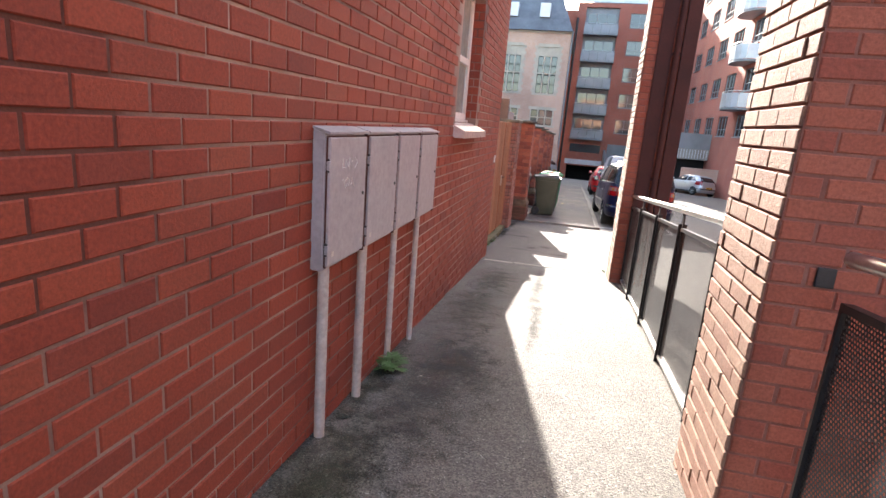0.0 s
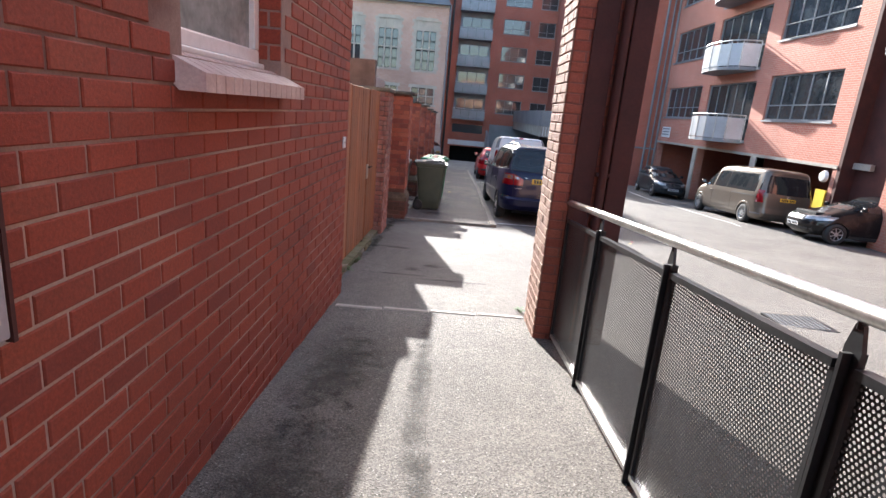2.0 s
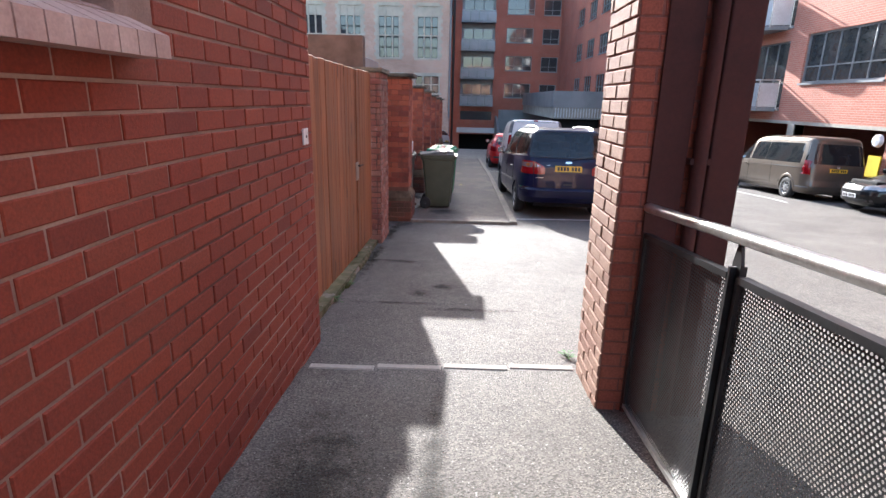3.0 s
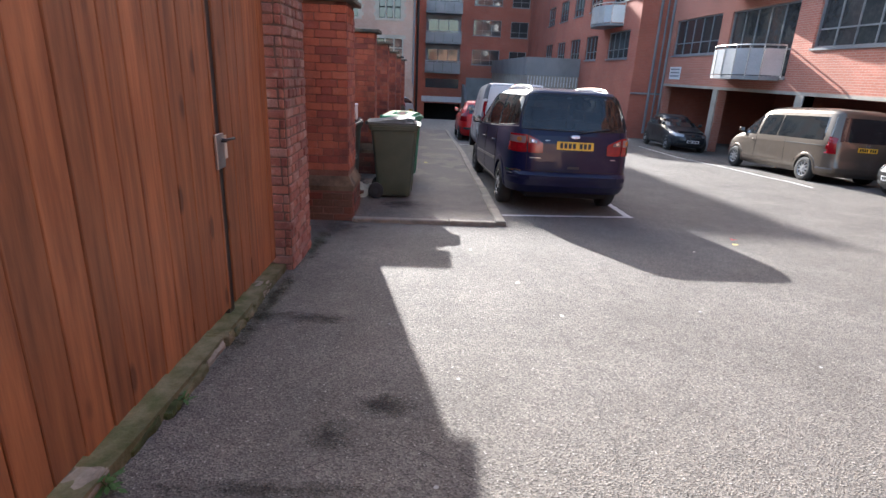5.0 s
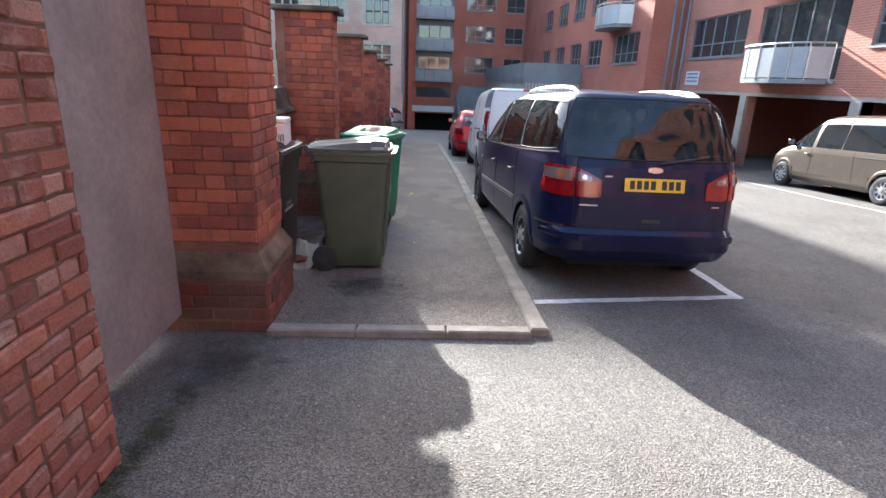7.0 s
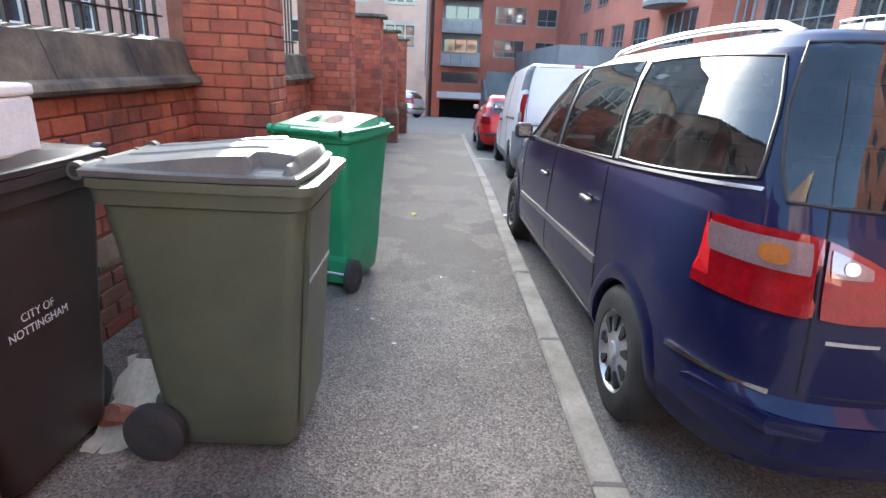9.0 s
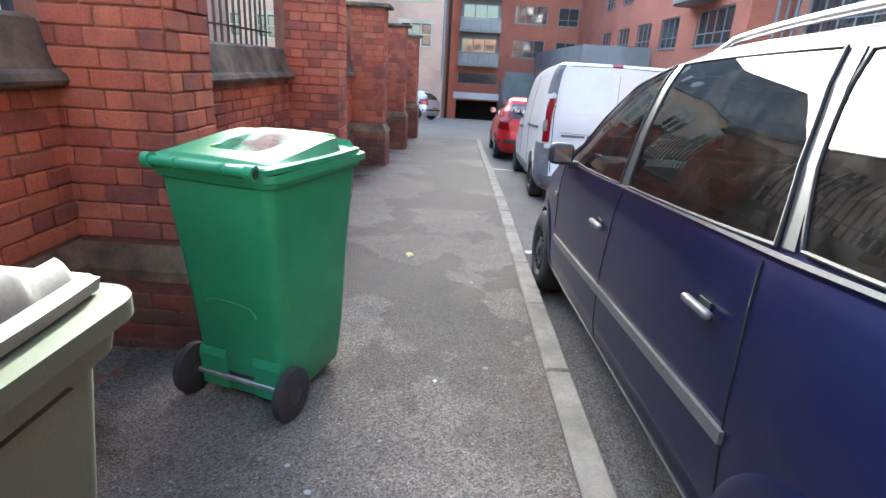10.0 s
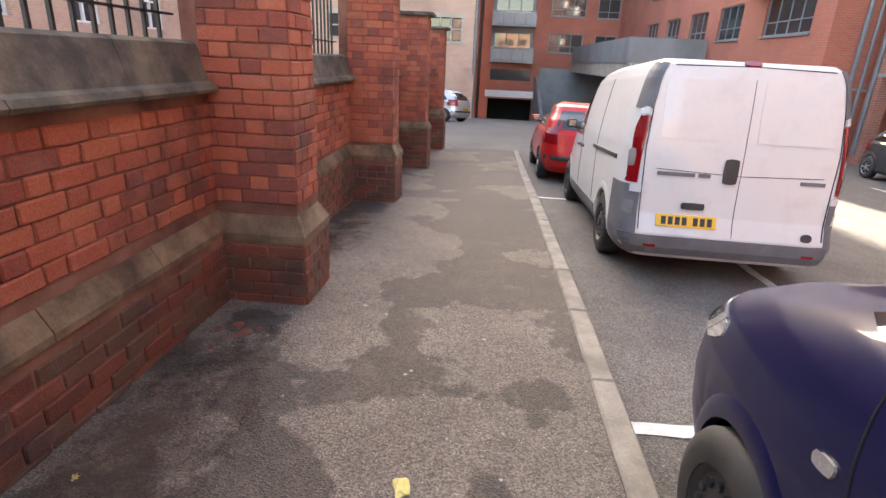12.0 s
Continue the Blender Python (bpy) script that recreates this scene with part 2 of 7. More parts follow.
M["mortar_red"] = speckled("mortar_red", (0.16, 0.06, 0.045), (0.24, 0.11, 0.085), 0.95, scale=4, fine=120, relief=0.4)
M["mortar_dark"] = speckled("mortar_dark", (0.10, 0.065, 0.05), (0.17, 0.11, 0.085), 0.95, scale=4, fine=120, relief=0.4)
M["pebbled"] = far_brick("far_brickwork", (0.46, 0.17, 0.115), (0.4, 0.14, 0.092), (0.45, 0.3, 0.24))
M["far_buff"] = far_brick("far_buff_brickwork", (0.56, 0.35, 0.255), (0.5, 0.3, 0.21), (0.55, 0.43, 0.35))
M["far_red"] = far_brick("far_red_brickwork", (0.4, 0.115, 0.072), (0.345, 0.1, 0.064), (0.35, 0.18, 0.14))
M["asphalt"] = asphalt("asphalt", (0.09, 0.079, 0.068), (0.126, 0.112, 0.098))
M["footway"] = asphalt("footway_asphalt", (0.108, 0.085, 0.067), (0.148, 0.119, 0.096), wet=0.85)
M["stone"] = speckled("kerb_stone", (0.16, 0.135, 0.105), (0.27, 0.235, 0.19), 0.9, scale=4, fine=70, relief=0.5)
M["plinth_stone"] = speckled("weathered_plinth_stone", (0.055, 0.036, 0.022), (0.215, 0.148, 0.09), 0.92, scale=3.2, fine=60, relief=0.7)
# the dirt film also paints in shade on the ground by the wall
M["dirt"] = film("dirt_shade_film", (0.02, 0.019, 0.017), (0.05, 0.045, 0.04), 0.65)
M["moss_film"] = film("moss_film", (0.014, 0.016, 0.006), (0.05, 0.05, 0.02), 0.8)
M["damp"] = film("damp_film", (0.05, 0.027, 0.017), (0.085, 0.05, 0.033), 0.7)
M["sooty_stone"] = speckled("sooty_stone", (0.05, 0.046, 0.04), (0.17, 0.145, 0.1), 0.92, scale=3.4, fine=60, relief=0.7, spread=(0.4, 0.68))
M["pale_stone"] = speckled("pale_stone", (0.42, 0.36, 0.28), (0.55, 0.48, 0.38), 0.9, scale=1.0, fine=20)
M["moss"] = speckled("mossy_concrete", (0.05, 0.058, 0.012), (0.15, 0.13, 0.075), 0.95, scale=7, fine=80, relief=0.6)
M["moss_patch"] = speckled("moss", (0.025, 0.032, 0.008), (0.06, 0.075, 0.02), 1.0, scale=12, fine=160, relief=0.9)
M["cabinet"] = speckled("grey_cabinet_plastic", (0.3, 0.282, 0.295), (0.335, 0.315, 0.328), 0.5, scale=2.0, fine=30, relief=0.05)
M["conduit"] = speckled("grey_conduit", (0.36, 0.33, 0.3), (0.5, 0.47, 0.44), 0.6, scale=5, fine=40, relief=0.1)
M["upvc"] = speckled("white_plastic", (0.66, 0.66, 0.64), (0.75, 0.75, 0.73), 0.4, scale=2, fine=40, relief=0.0)
M["frosted"] = speckled("frosted_glass", (0.17, 0.2, 0.19), (0.32, 0.35, 0.33), 0.25, scale=2.5, fine=20, relief=0.1)
M["tile"] = speckled("glazed_sill_tile", (0.42, 0.31, 0.28), (0.55, 0.45, 0.41), 0.35, scale=6, fine=80, relief=0.1)
M["black_steel"] = speckled("black_painted_steel", (0.014, 0.015, 0.017), (0.03, 0.031, 0.034), 0.4, 0.3, scale=6, fine=80, relief=0.05)
M["rail_steel"] = speckled("galvanised_tube", (0.42, 0.41, 0.40), (0.58, 0.57, 0.55), 0.32, 0.85, scale=6, fine=60, relief=0.05)
M["mesh"] = perforated("perforated_sheet")
M["oxide"] = speckled("oxide_red_paint", (0.04, 0.011, 0.009), (0.07, 0.018, 0.014), 0.8, scale=2, fine=50, relief=0.1)
M["timber"] = planks("orange_timber", (0.15, 0.052, 0.021), (0.38, 0.155, 0.065))
M["grey_door"] = speckled("grey_paint", (0.24, 0.235, 0.24), (0.32, 0.31, 0.315), 0.55, scale=2, fine=30, relief=0.05)
M["line_paint"] = speckled("worn_white_paint", (0.45, 0.44, 0.42), (0.68, 0.67, 0.64), 0.8, scale=9, fine=90, relief=0.3)
M["bin_olive"] = speckled("olive_bin_plastic", (0.06, 0.07, 0.045), (0.085, 0.095, 0.062), 0.42, scale=2.5, fine=220, relief=0.12, dist=0.002)
M["bin_lid_olive"] = speckled("faded_olive_lid", (0.075, 0.073, 0.062), (0.12, 0.117, 0.102), 0.68, scale=4, fine=200, relief=0.12, dist=0.002)
M["bin_black"] = speckled("brown_black_bin_plastic", (0.028, 0.022, 0.022), (0.05, 0.04, 0.038), 0.42, scale=2.5, fine=220, relief=0.12, dist=0.002)
M["bin_green"] = speckled("green_bin_plastic", (0.022, 0.2, 0.085), (0.032, 0.28, 0.125), 0.4, scale=2.0, fine=220, relief=0.12, dist=0.002)
M["rubber"] = speckled("rubber", (0.014, 0.014, 0.014), (0.03, 0.029, 0.028), 0.75, scale=6, fine=90, relief=0.2)
M["black_plastic"] = speckled("black_plastic", (0.018, 0.018, 0.019), (0.035, 0.035, 0.036), 0.55, scale=6, fine=120, relief=0.1)
M["trim_grey"] = speckled("grey_bumper_plastic", (0.10, 0.10, 0.105), (0.14, 0.14, 0.145), 0.6, scale=4, fine=120, relief=0.1)
M["trim_light"] = speckled("satin_grey_plastic", grey(0.1), grey(0.14), 0.45, 0.2, relief=0.0)
# near-black colour paints in the unlit depth of rooms, garages and other openings
M["void"] = speckled("painted_shade_black", grey(0.006), grey(0.012), 0.9)
M["glass"] = glossy_dark("dark_glass")
M["car_glass"] = clear_glass("car_glass", (0.5, 0.55, 0.53))
M["privacy_glass"] = clear_glass("privacy_glass", (0.2, 0.22, 0.22))
M["seat"] = speckled("dark_seat_cloth", (0.03, 0.031, 0.036), (0.055, 0.056, 0.062), 0.95, scale=8, fine=200, relief=0.3)
M["dash"] = speckled("dashboard_plastic", (0.05, 0.05, 0.052), (0.075, 0.075, 0.078), 0.7, scale=6, fine=160, relief=0.1)
M["cyan"] = speckled("turquoise_paper", (0.05, 0.4, 0.36), (0.08, 0.5, 0.45), 0.8, relief=0.0)
M["pane"] = glossy_dark("window_pane", (0.03, 0.034, 0.038), 0.1)
M["navy"] = car_paint("navy_paint", (0.005, 0.0065, 0.034), 0.0, 0.03, 0.42)
M["white_paint"] = car_paint("white_van_paint", (0.62, 0.61, 0.585), 0.0, 0.25)
M["red_paint"] = car_paint("red_car_paint", (0.5, 0.015, 0.015), 0.1, 0.05)
M["bronze"] = car_paint("bronze_paint", (0.13, 0.105, 0.083), 0.5, 0.1)
M["charcoal"] = car_paint("charcoal_paint", (0.03, 0.034, 0.04), 0.4, 0.1)
M["black_paint"] = car_paint("black_car_paint", (0.008, 0.008, 0.009), 0.2, 0.08)
M["silver"] = car_paint("silver_paint", (0.5, 0.5, 0.5), 0.6, 0.05)
M["chrome"] = speckled("chrome", grey(0.55), grey(0.7), 0.15, 1.0, relief=0.0)
M["trim_bright"] = speckled("bright_trim", grey(0.35), grey(0.45), 0.3, 0.7, relief=0.0)
M["alloy"] = speckled("silver_wheel_paint", grey(0.36), grey(0.46), 0.35, 0.6, relief=0.0)
M["red_lens"] = speckled("red_lens", (0.2, 0.002, 0.006), (0.27, 0.004, 0.009), 0.12, scale=20, fine=120, relief=0.0, gloss=0.5)
M["clear_lens"] = speckled("clear_lens", (0.3, 0.29, 0.285), (0.42, 0.41, 0.4), 0.08, 0.4, scale=6, fine=120, relief=0.0, gloss=1.0)
M["lens_smoke"] = speckled("smoked_lens", (0.2, 0.13, 0.13), (0.28, 0.2, 0.2), 0.1, 0.3, scale=6, fine=120, relief=0.0, gloss=0.6)
M["amber_lens"] = speckled("amber_lens", (0.3, 0.1, 0.02), (0.4, 0.14, 0.03), 0.12, relief=0.0, gloss=1.0)
M["plate_yellow"] = speckled("yellow_plate", (0.72, 0.42, 0.02), (0.78, 0.46, 0.03), 0.35, relief=0.0)
M["plate_white"] = speckled("white_plate", grey(0.7), grey(0.75), 0.35, relief=0.0)
M["ink"] = speckled("black_print", grey(0.012), grey(0.02), 0.5, relief=0.0)
M["print"] = speckled("pale_print", grey(0.6), grey(0.7), 0.6, relief=0.0)
M["blue"] = speckled("blue_strip", (0.01, 0.05, 0.3), (0.015, 0.06, 0.35), 0.4, relief=0.0)
M["balcony"] = speckled("galvanised_balcony_sheet", (0.40, 0.42, 0.44), (0.5, 0.52, 0.54), 0.35, 0.4, scale=1.0, fine=30, relief=0.0)
M["far_balcony"] = speckled("far_balcony_sheet", (0.17, 0.18, 0.2), (0.24, 0.25, 0.27), 0.4, 0.3, scale=1.0, fine=30, relief=0.0)
M["lid_dirt"] = film("lid_dirt_film", (0.24, 0.15, 0.12), (0.34, 0.22, 0.18), 1.0, 0.4)
M["crack"] = speckled("crack_dirt", grey(0.028), grey(0.05), 0.95, relief=0.0)
M["gum"] = speckled("trodden_gum", grey(0.2), grey(0.32), 0.9, relief=0.0)
M["card"] = speckled("cream_cardboard", (0.5, 0.42, 0.31), (0.66, 0.58, 0.46), 0.9, scale=7, fine=60, relief=0.2)
M["dried_dirt"] = speckled("dried_dirt", (0.16, 0.11, 0.085), (0.26, 0.2, 0.16), 0.9, scale=9, fine=90, relief=0.2)
M["grey_metal"] = speckled("grey_cladding", (0.17, 0.18, 0.19), (0.24, 0.25, 0.26), 0.5, 0.1, scale=0.6, fine=20, relief=0.0)
M["slate"] = speckled("slate_roof", (0.10, 0.105, 0.115), (0.16, 0.165, 0.175), 0.7, scale=0.8, fine=10, relief=0.1)
M["concrete"] = speckled("concrete", (0.3, 0.27, 0.23), (0.4, 0.37, 0.32), 0.9, scale=1.5, fine=40, relief=0.3)
M["yellow"] = speckled("yellow_sign", (0.75, 0.55, 0.02), (0.8, 0.6, 0.03), 0.5, relief=0.0)
M["leaf"] = speckled("green_leaf", (0.03, 0.09, 0.015), (0.06, 0.14, 0.03), 0.6, relief=0.0)
M["dry_leaf"] = speckled("yellow_leaf", (0.5, 0.42, 0.12), (0.6, 0.5, 0.2), 0.7, relief=0.0)
M["red_leaf"] = speckled("red_leaf", (0.35, 0.02, 0.03), (0.45, 0.04, 0.05), 0.7, relief=0.0)
M["paper"] = speckled("pale_litter", (0.5, 0.44, 0.36), (0.65, 0.6, 0.52), 0.8, scale=8, relief=0.0)
M["poly"] = speckled("white_polystyrene", grey(0.55), grey(0.66), 0.8, scale=6, fine=120, relief=0.2)
M["rust"] = speckled("brick_dust", (0.14, 0.05, 0.03), (0.22, 0.08, 0.045), 1.0, scale=14, fine=90, relief=0.4)
M["curtain"] = speckled("net_curtain", grey(0.3), grey(0.45), 0.9, scale=3, relief=0.0)


# ---- mesh tools ----
def mesh_ob(name, bm, material, parent=None, label="", smooth=False):
    me = bpy.data.meshes.new(name)
    bmesh.ops.recalc_face_normals(bm, faces=bm.faces)
    bm.to_mesh(me)
    bm.free()
    if smooth:
        for p in me.polygons:
            p.use_smooth = True
        me.set_sharp_from_angle(angle=radians(38))
    me.materials.append(M[material])
    ob = new(name, me)
    if parent:
        ob.parent = parent
    if label:
        tagged(ob, label)
    return ob


def part(name, bm, material, parent, label="", smooth=False):
    return mesh_ob(name, bm, material, parent, label, smooth)


def thing(name, label, category, m=None, group="", kind=""):
    ob = new(name)
    ob.empty_display_size = 0.2
    if m is not None:
        ob.matrix_basis = m
    return tagged(ob, label, category, group, kind)


def box(x0, x1, y0, y1, z0, z1, bevel=0.0, bm=None, seg=2):
    """A box, bevelled on request, into a new or given bmesh."""
    own = bmesh.new()
    bmesh.ops.create_cube(own, size=1.0)
    for v in own.verts:
        v.co = ((x0 + x1) / 2 + v.co.x * (x1 - x0), (y0 + y1) / 2 + v.co.y * (y1 - y0), (z0 + z1) / 2 + v.co.z * (z1 - z0))
    if bevel:
        bmesh.ops.bevel(own, geom=own.edges[:], offset=bevel, segments=seg, affect="EDGES", profile=0.5)
    if bm is None:
        return own
    return join(bm, own)


def join(bm, other):
    me = bpy.data.meshes.new("tmp")
    other.to_mesh(me)
    other.free()
    bm.from_mesh(me)
    bpy.data.meshes.remove(me)
    return bm


def prism(points, a0, a1, axis="x", bm=None):
    """A closed outline, given across the axis, drawn out from a0 to a1 along it."""
    bm = bm or bmesh.new()
    put = {"x": lambda a, p: (a, p[0], p[1]), "y": lambda a, p: (p[0], a, p[1]), "z": lambda a, p: (p[0], p[1], a)}[axis]
    lo = [bm.verts.new(put(a0, p)) for p in points]
    hi = [bm.verts.new(put(a1, p)) for p in points]
    bm.faces.new(lo)
    bm.faces.new(hi)
    for k in range(len(points)):
        j = (k + 1) % len(points)
        bm.faces.new((lo[k], lo[j], hi[j], hi[k]))
    return bm


def tube(p0, p1, r, seg=12, bm=None):
    bm = bm or bmesh.new()
    a, b = Vector(p0), Vector(p1)
    q = (b - a).to_track_quat("Z", "Y").to_matrix()
    rings = []
    for c in (a, b):
        rings.append([bm.verts.new(c + q @ Vector((r * math.cos(2 * math.pi * k / seg), r * math.sin(2 * math.pi * k / seg), 0))) for k in range(seg)])
    for k in range(seg):
        j = (k + 1) % seg
        bm.faces.new((rings[0][k], rings[0][j], rings[1][j], rings[1][k]))
    bm.faces.new(rings[0])
    bm.faces.new(rings[1])
    return bm


def lathe(profile, seg=32, axis="x", bm=None):
    """Turns (radius, along) points round an axis through the origin."""
    bm = bm or bmesh.new()
    rings = []
    for r, a in profile:
        ring = []
        for k in range(seg):
            c, s = r * math.cos(2 * math.pi * k / seg), r * math.sin(2 * math.pi * k / seg)
            ring.append(bm.verts.new((a, c, s) if axis == "x" else (c, s, a)))
        rings.append(ring)
    for i in range(len(rings) - 1):
        for k in range(seg):
            j = (k + 1) % seg
            bm.faces.new((rings[i][k], rings[i][j], rings[i + 1][j], rings[i + 1][k]))
    return bm


def sweep(points, r, seg=8, bm=None):
    """One unbroken round bar through the points."""
    bm = bm or bmesh.new()
    pts = [Vector(p) for p in points]
    rings = []
    for k, p in enumerate(pts):
        d = pts[min(k + 1, len(pts) - 1)] - pts[max(k - 1, 0)]
        q = d.to_track_quat("Z", "Y").to_matrix()
        rings.append([bm.verts.new(p + q @ Vector((r * math.cos(2 * math.pi * i / seg), r * math.sin(2 * math.pi * i / seg), 0))) for i in range(seg)])
    for a, b in zip(rings, rings[1:]):
        off = min(range(seg), key=lambda o: sum((a[i].co - b[(i + o) % seg].co).length for i in range(seg)))
        for i in range(seg):
            j = (i + 1) % seg
            bm.faces.new((a[i], a[j], b[(j + off) % seg], b[(i + off) % seg]))
        b[:] = b[off:] + b[:off]
    bm.faces.new(rings[0])
    bm.faces.new(rings[-1])
    return bm


# ---- the lie of the land ----
LAND_Y = [-60, -30, 0, 5.2, 7.3, 9.6, 14, 16.2, 19.2, 20.8, 24.2, 27.6, 31, 42, 60, 70, 300]
LAND_Z = [4.4, 2.2, 0, -0.34, -0.5, -0.68, -0.92, -0.97, -1.085, -1.11, -1.27, -1.48, -1.64, -2.12, -3.6, -4.75, -20.0]


def land(x, y):
    """Height of the trodden surface: the lane falls away ahead, and the yard falls off to the right."""
    return float(np.interp(y, LAND_Y, LAND_Z)) + float(np.interp(x, [1.0, 4.0, 12.0, 16.0], [0.0, -0.03, -0.34, -0.42]))


def road_drop(x, y):
    return float(np.interp(y, [12.5, 14.0, 15.0, 19.0, 22.0, 27.0, 33.0], [0.0, 0.05, 0.1, 0.12, 0.17, 0.17, 0.05]))


def base(x, y):
    return land(x, y) - road_drop(x, y)


# ---- ground ----
def ground_sheet():
    xs = sorted(set([-400, -120, -60, -30, -16, -8, -4, -2.5] + [round(-1.8 + 0.3 * k, 2) for k in range(12)] + [2.5 + k for k in range(14)] + [20, 30, 60, 120, 400]))
    ys = sorted(set([-400, -120, -60, -30, -15, -8] + [round(-4 + 0.5 * k, 2) for k in range(80)] + [36 + 2 * k for k in range(20)] + [80, 100, 140, 200, 400]))
    bm = bmesh.new()
    grid = [[bm.verts.new((x, y, base(x, y))) for x in xs] for y in ys]
    for j in range(len(ys) - 1):
        for i in range(len(xs) - 1):
            bm.faces.new((grid[j][i], grid[j][i + 1], grid[j + 1][i + 1], grid[j + 1][i]))
    return tagged(mesh_ob("ground", bm, "asphalt", smooth=True), "grey worn asphalt lane and parking yard falling gently downhill", "ground", kind="structure")


ground_sheet()


def strip(x0, x1, y0, y1, top, under, step=0.5, nx=4):
    """A slab that follows the land: top and under are heights above it."""
    bm = bmesh.new()
    ys = [y0 + (y1 - y0) * k / max(1, int((y1 - y0) / step)) for k in range(max(1, int((y1 - y0) / step)) + 1)]
    xs = [x0 + (x1 - x0) * k / nx for k in range(nx + 1)]
    up = [[bm.verts.new((x, y, land(x, y) + top)) for x in xs] for y in ys]
    dn = [[bm.verts.new((x, y, land(x, y) + under)) for x in xs] for y in ys]
    for j in range(len(ys) - 1):
        for i in range(nx):
            bm.faces.new((up[j][i], up[j][i + 1], up[j + 1][i + 1], up[j + 1][i]))
        bm.faces.new((up[j][0], up[j + 1][0], dn[j + 1][0], dn[j][0]))
        bm.faces.new((up[j][nx], up[j + 1][nx], dn[j + 1][nx], dn[j][nx]))
    for j in (0, len(ys) - 1):
        for i in range(nx):
            bm.faces.new((up[j][i], up[j][i + 1], dn[j][i + 1], dn[j][i]))
    return bm


KERB_X, KERB_Y0, KERB_Y1 = 0.93, 13.92, 31.6
footway = tagged(mesh_ob("footway", strip(-1.7, KERB_X - 0.07, KERB_Y0 + 0.06, KERB_Y1, 0.0, -0.2), "footway"),
                 "grey asphalt footway with dark damp stains beside the brick wall", "pavement", kind="structure")


def stone_block(x0, x1, y0, y1, top, depth=0.2):
    bm = bmesh.new()
    c = [(x0, y0), (x1, y0), (x1, y1), (x0, y1)]
    e = 0.012
    t = [(x0 + e, y0 + e), (x1 - e, y0 + e), (x1 - e, y1 - e), (x0 + e, y1 - e)]
    lo = [bm.verts.new((x, y, land(x, y) - depth)) for x, y in c]
    mid = [bm.verts.new((x, y, land(x, y) + top - e)) for x, y in c]
    hi = [bm.verts.new((x, y, land(x, y) + top)) for x, y in t]
    for a, b in ((lo, mid), (mid, hi)):
        for k in range(4):
            bm.faces.new((a[k], a[(k + 1) % 4], b[(k + 1) % 4], b[k]))
    bm.faces.new(hi)
    return bm


kerb = thing("kerb", "worn pale stone kerb along the asphalt footway", "kerb", kind="structure")
y = KERB_Y0
while y < KERB_Y1 - 0.3:
    step = random.choice((0.86, 0.92, 0.9, 1.15)) if y < 30 else KERB_Y1 - y
    part("kerb_stone", stone_block(KERB_X - 0.065, KERB_X + 0.065, y + 0.004, y + step - 0.004, 0.008 + random.uniform(0, 0.006)), "stone", kerb)
    y += step
for a, b in ((-0.92, -0.33), (-0.33, 0.28), (0.28, KERB_X - 0.065)):
    part("kerb_stone", stone_block(a + 0.004, b - 0.004, KERB_Y0 - 0.055, KERB_Y0 + 0.06, 0.009), "stone", kerb)

drain = thing("drain_channel", "narrow pale concrete drainage strip across the asphalt path", "drain", kind="structure")
for k in range(4):
    a = -1.03 + 0.44 * k
    part("channel_stone", stone_block(a + 0.003, a + 0.437, 7.62 + 0.035 * k, 7.70 + 0.035 * k, 0.008), "concrete", drain)


def flat_line(name, x0, x1, y0, y1, label, lift=0.006, material="line_paint", skew=0.0):
    bm = bmesh.new()
    n = max(1, int(max(x1 - x0, y1 - y0) / 0.12))
    rows = []
    for k in range(n + 1):
        f = k / n
        w = 0.006 * math.sin(k * 2.3) + 0.004 * math.sin(k * 5.1)
        if x1 - x0 > y1 - y0:
            x = x0 + (x1 - x0) * f
            ends = [(x, y0 + skew * f + w), (x, y1 + skew * f + w * 0.6)]
        else:
            yy = y0 + (y1 - y0) * f
            ends = [(x0 + w, yy), (x1 + w * 0.6, yy)]
        rows.append([bm.verts.new((px, py, base(px, py) + lift)) for px, py in ends])
    for k in range(n):
        bm.faces.new((rows[k][0], rows[k][1], rows[k + 1][1], rows[k + 1][0]))
    return tagged(mesh_ob(name, bm, material), label, "road marking", kind="structure")


for y0, lean in ((14.6, 0.28), (19.84, 0.1), (26.1, 0.0)):
    flat_line("bay_line", 1.05, 2.98, y0, y0 + 0.1, "worn white painted parking bay line on asphalt", skew=lean)
flat_line("bay_line", 2.9, 3.0, 14.9, 31.2, "worn white painted parking bay line on asphalt")
flat_line("bay_line", 9.35, 9.45, 20.0, 31.0, "worn white painted parking bay line on asphalt")


# ---- brickwork made of single bricks ----
BRICK = {}


def brick_mesh(length, height, proud, material, worn=0.0, kind=0):
    """One brick: its face in u, v, standing proud along w, with chamfered arrises."""
    key = (round(length, 3), round(height, 3), round(proud, 4), material, worn, kind)
    if key not in BRICK:
        me = bpy.data.meshes.new("brick")
        me.from_pydata(*(worn_shape(length, height, proud, worn, kind) if worn else brick_shape(length, height, proud)))
        me.materials.append(M[material])
        BRICK[key] = me
    return BRICK[key]


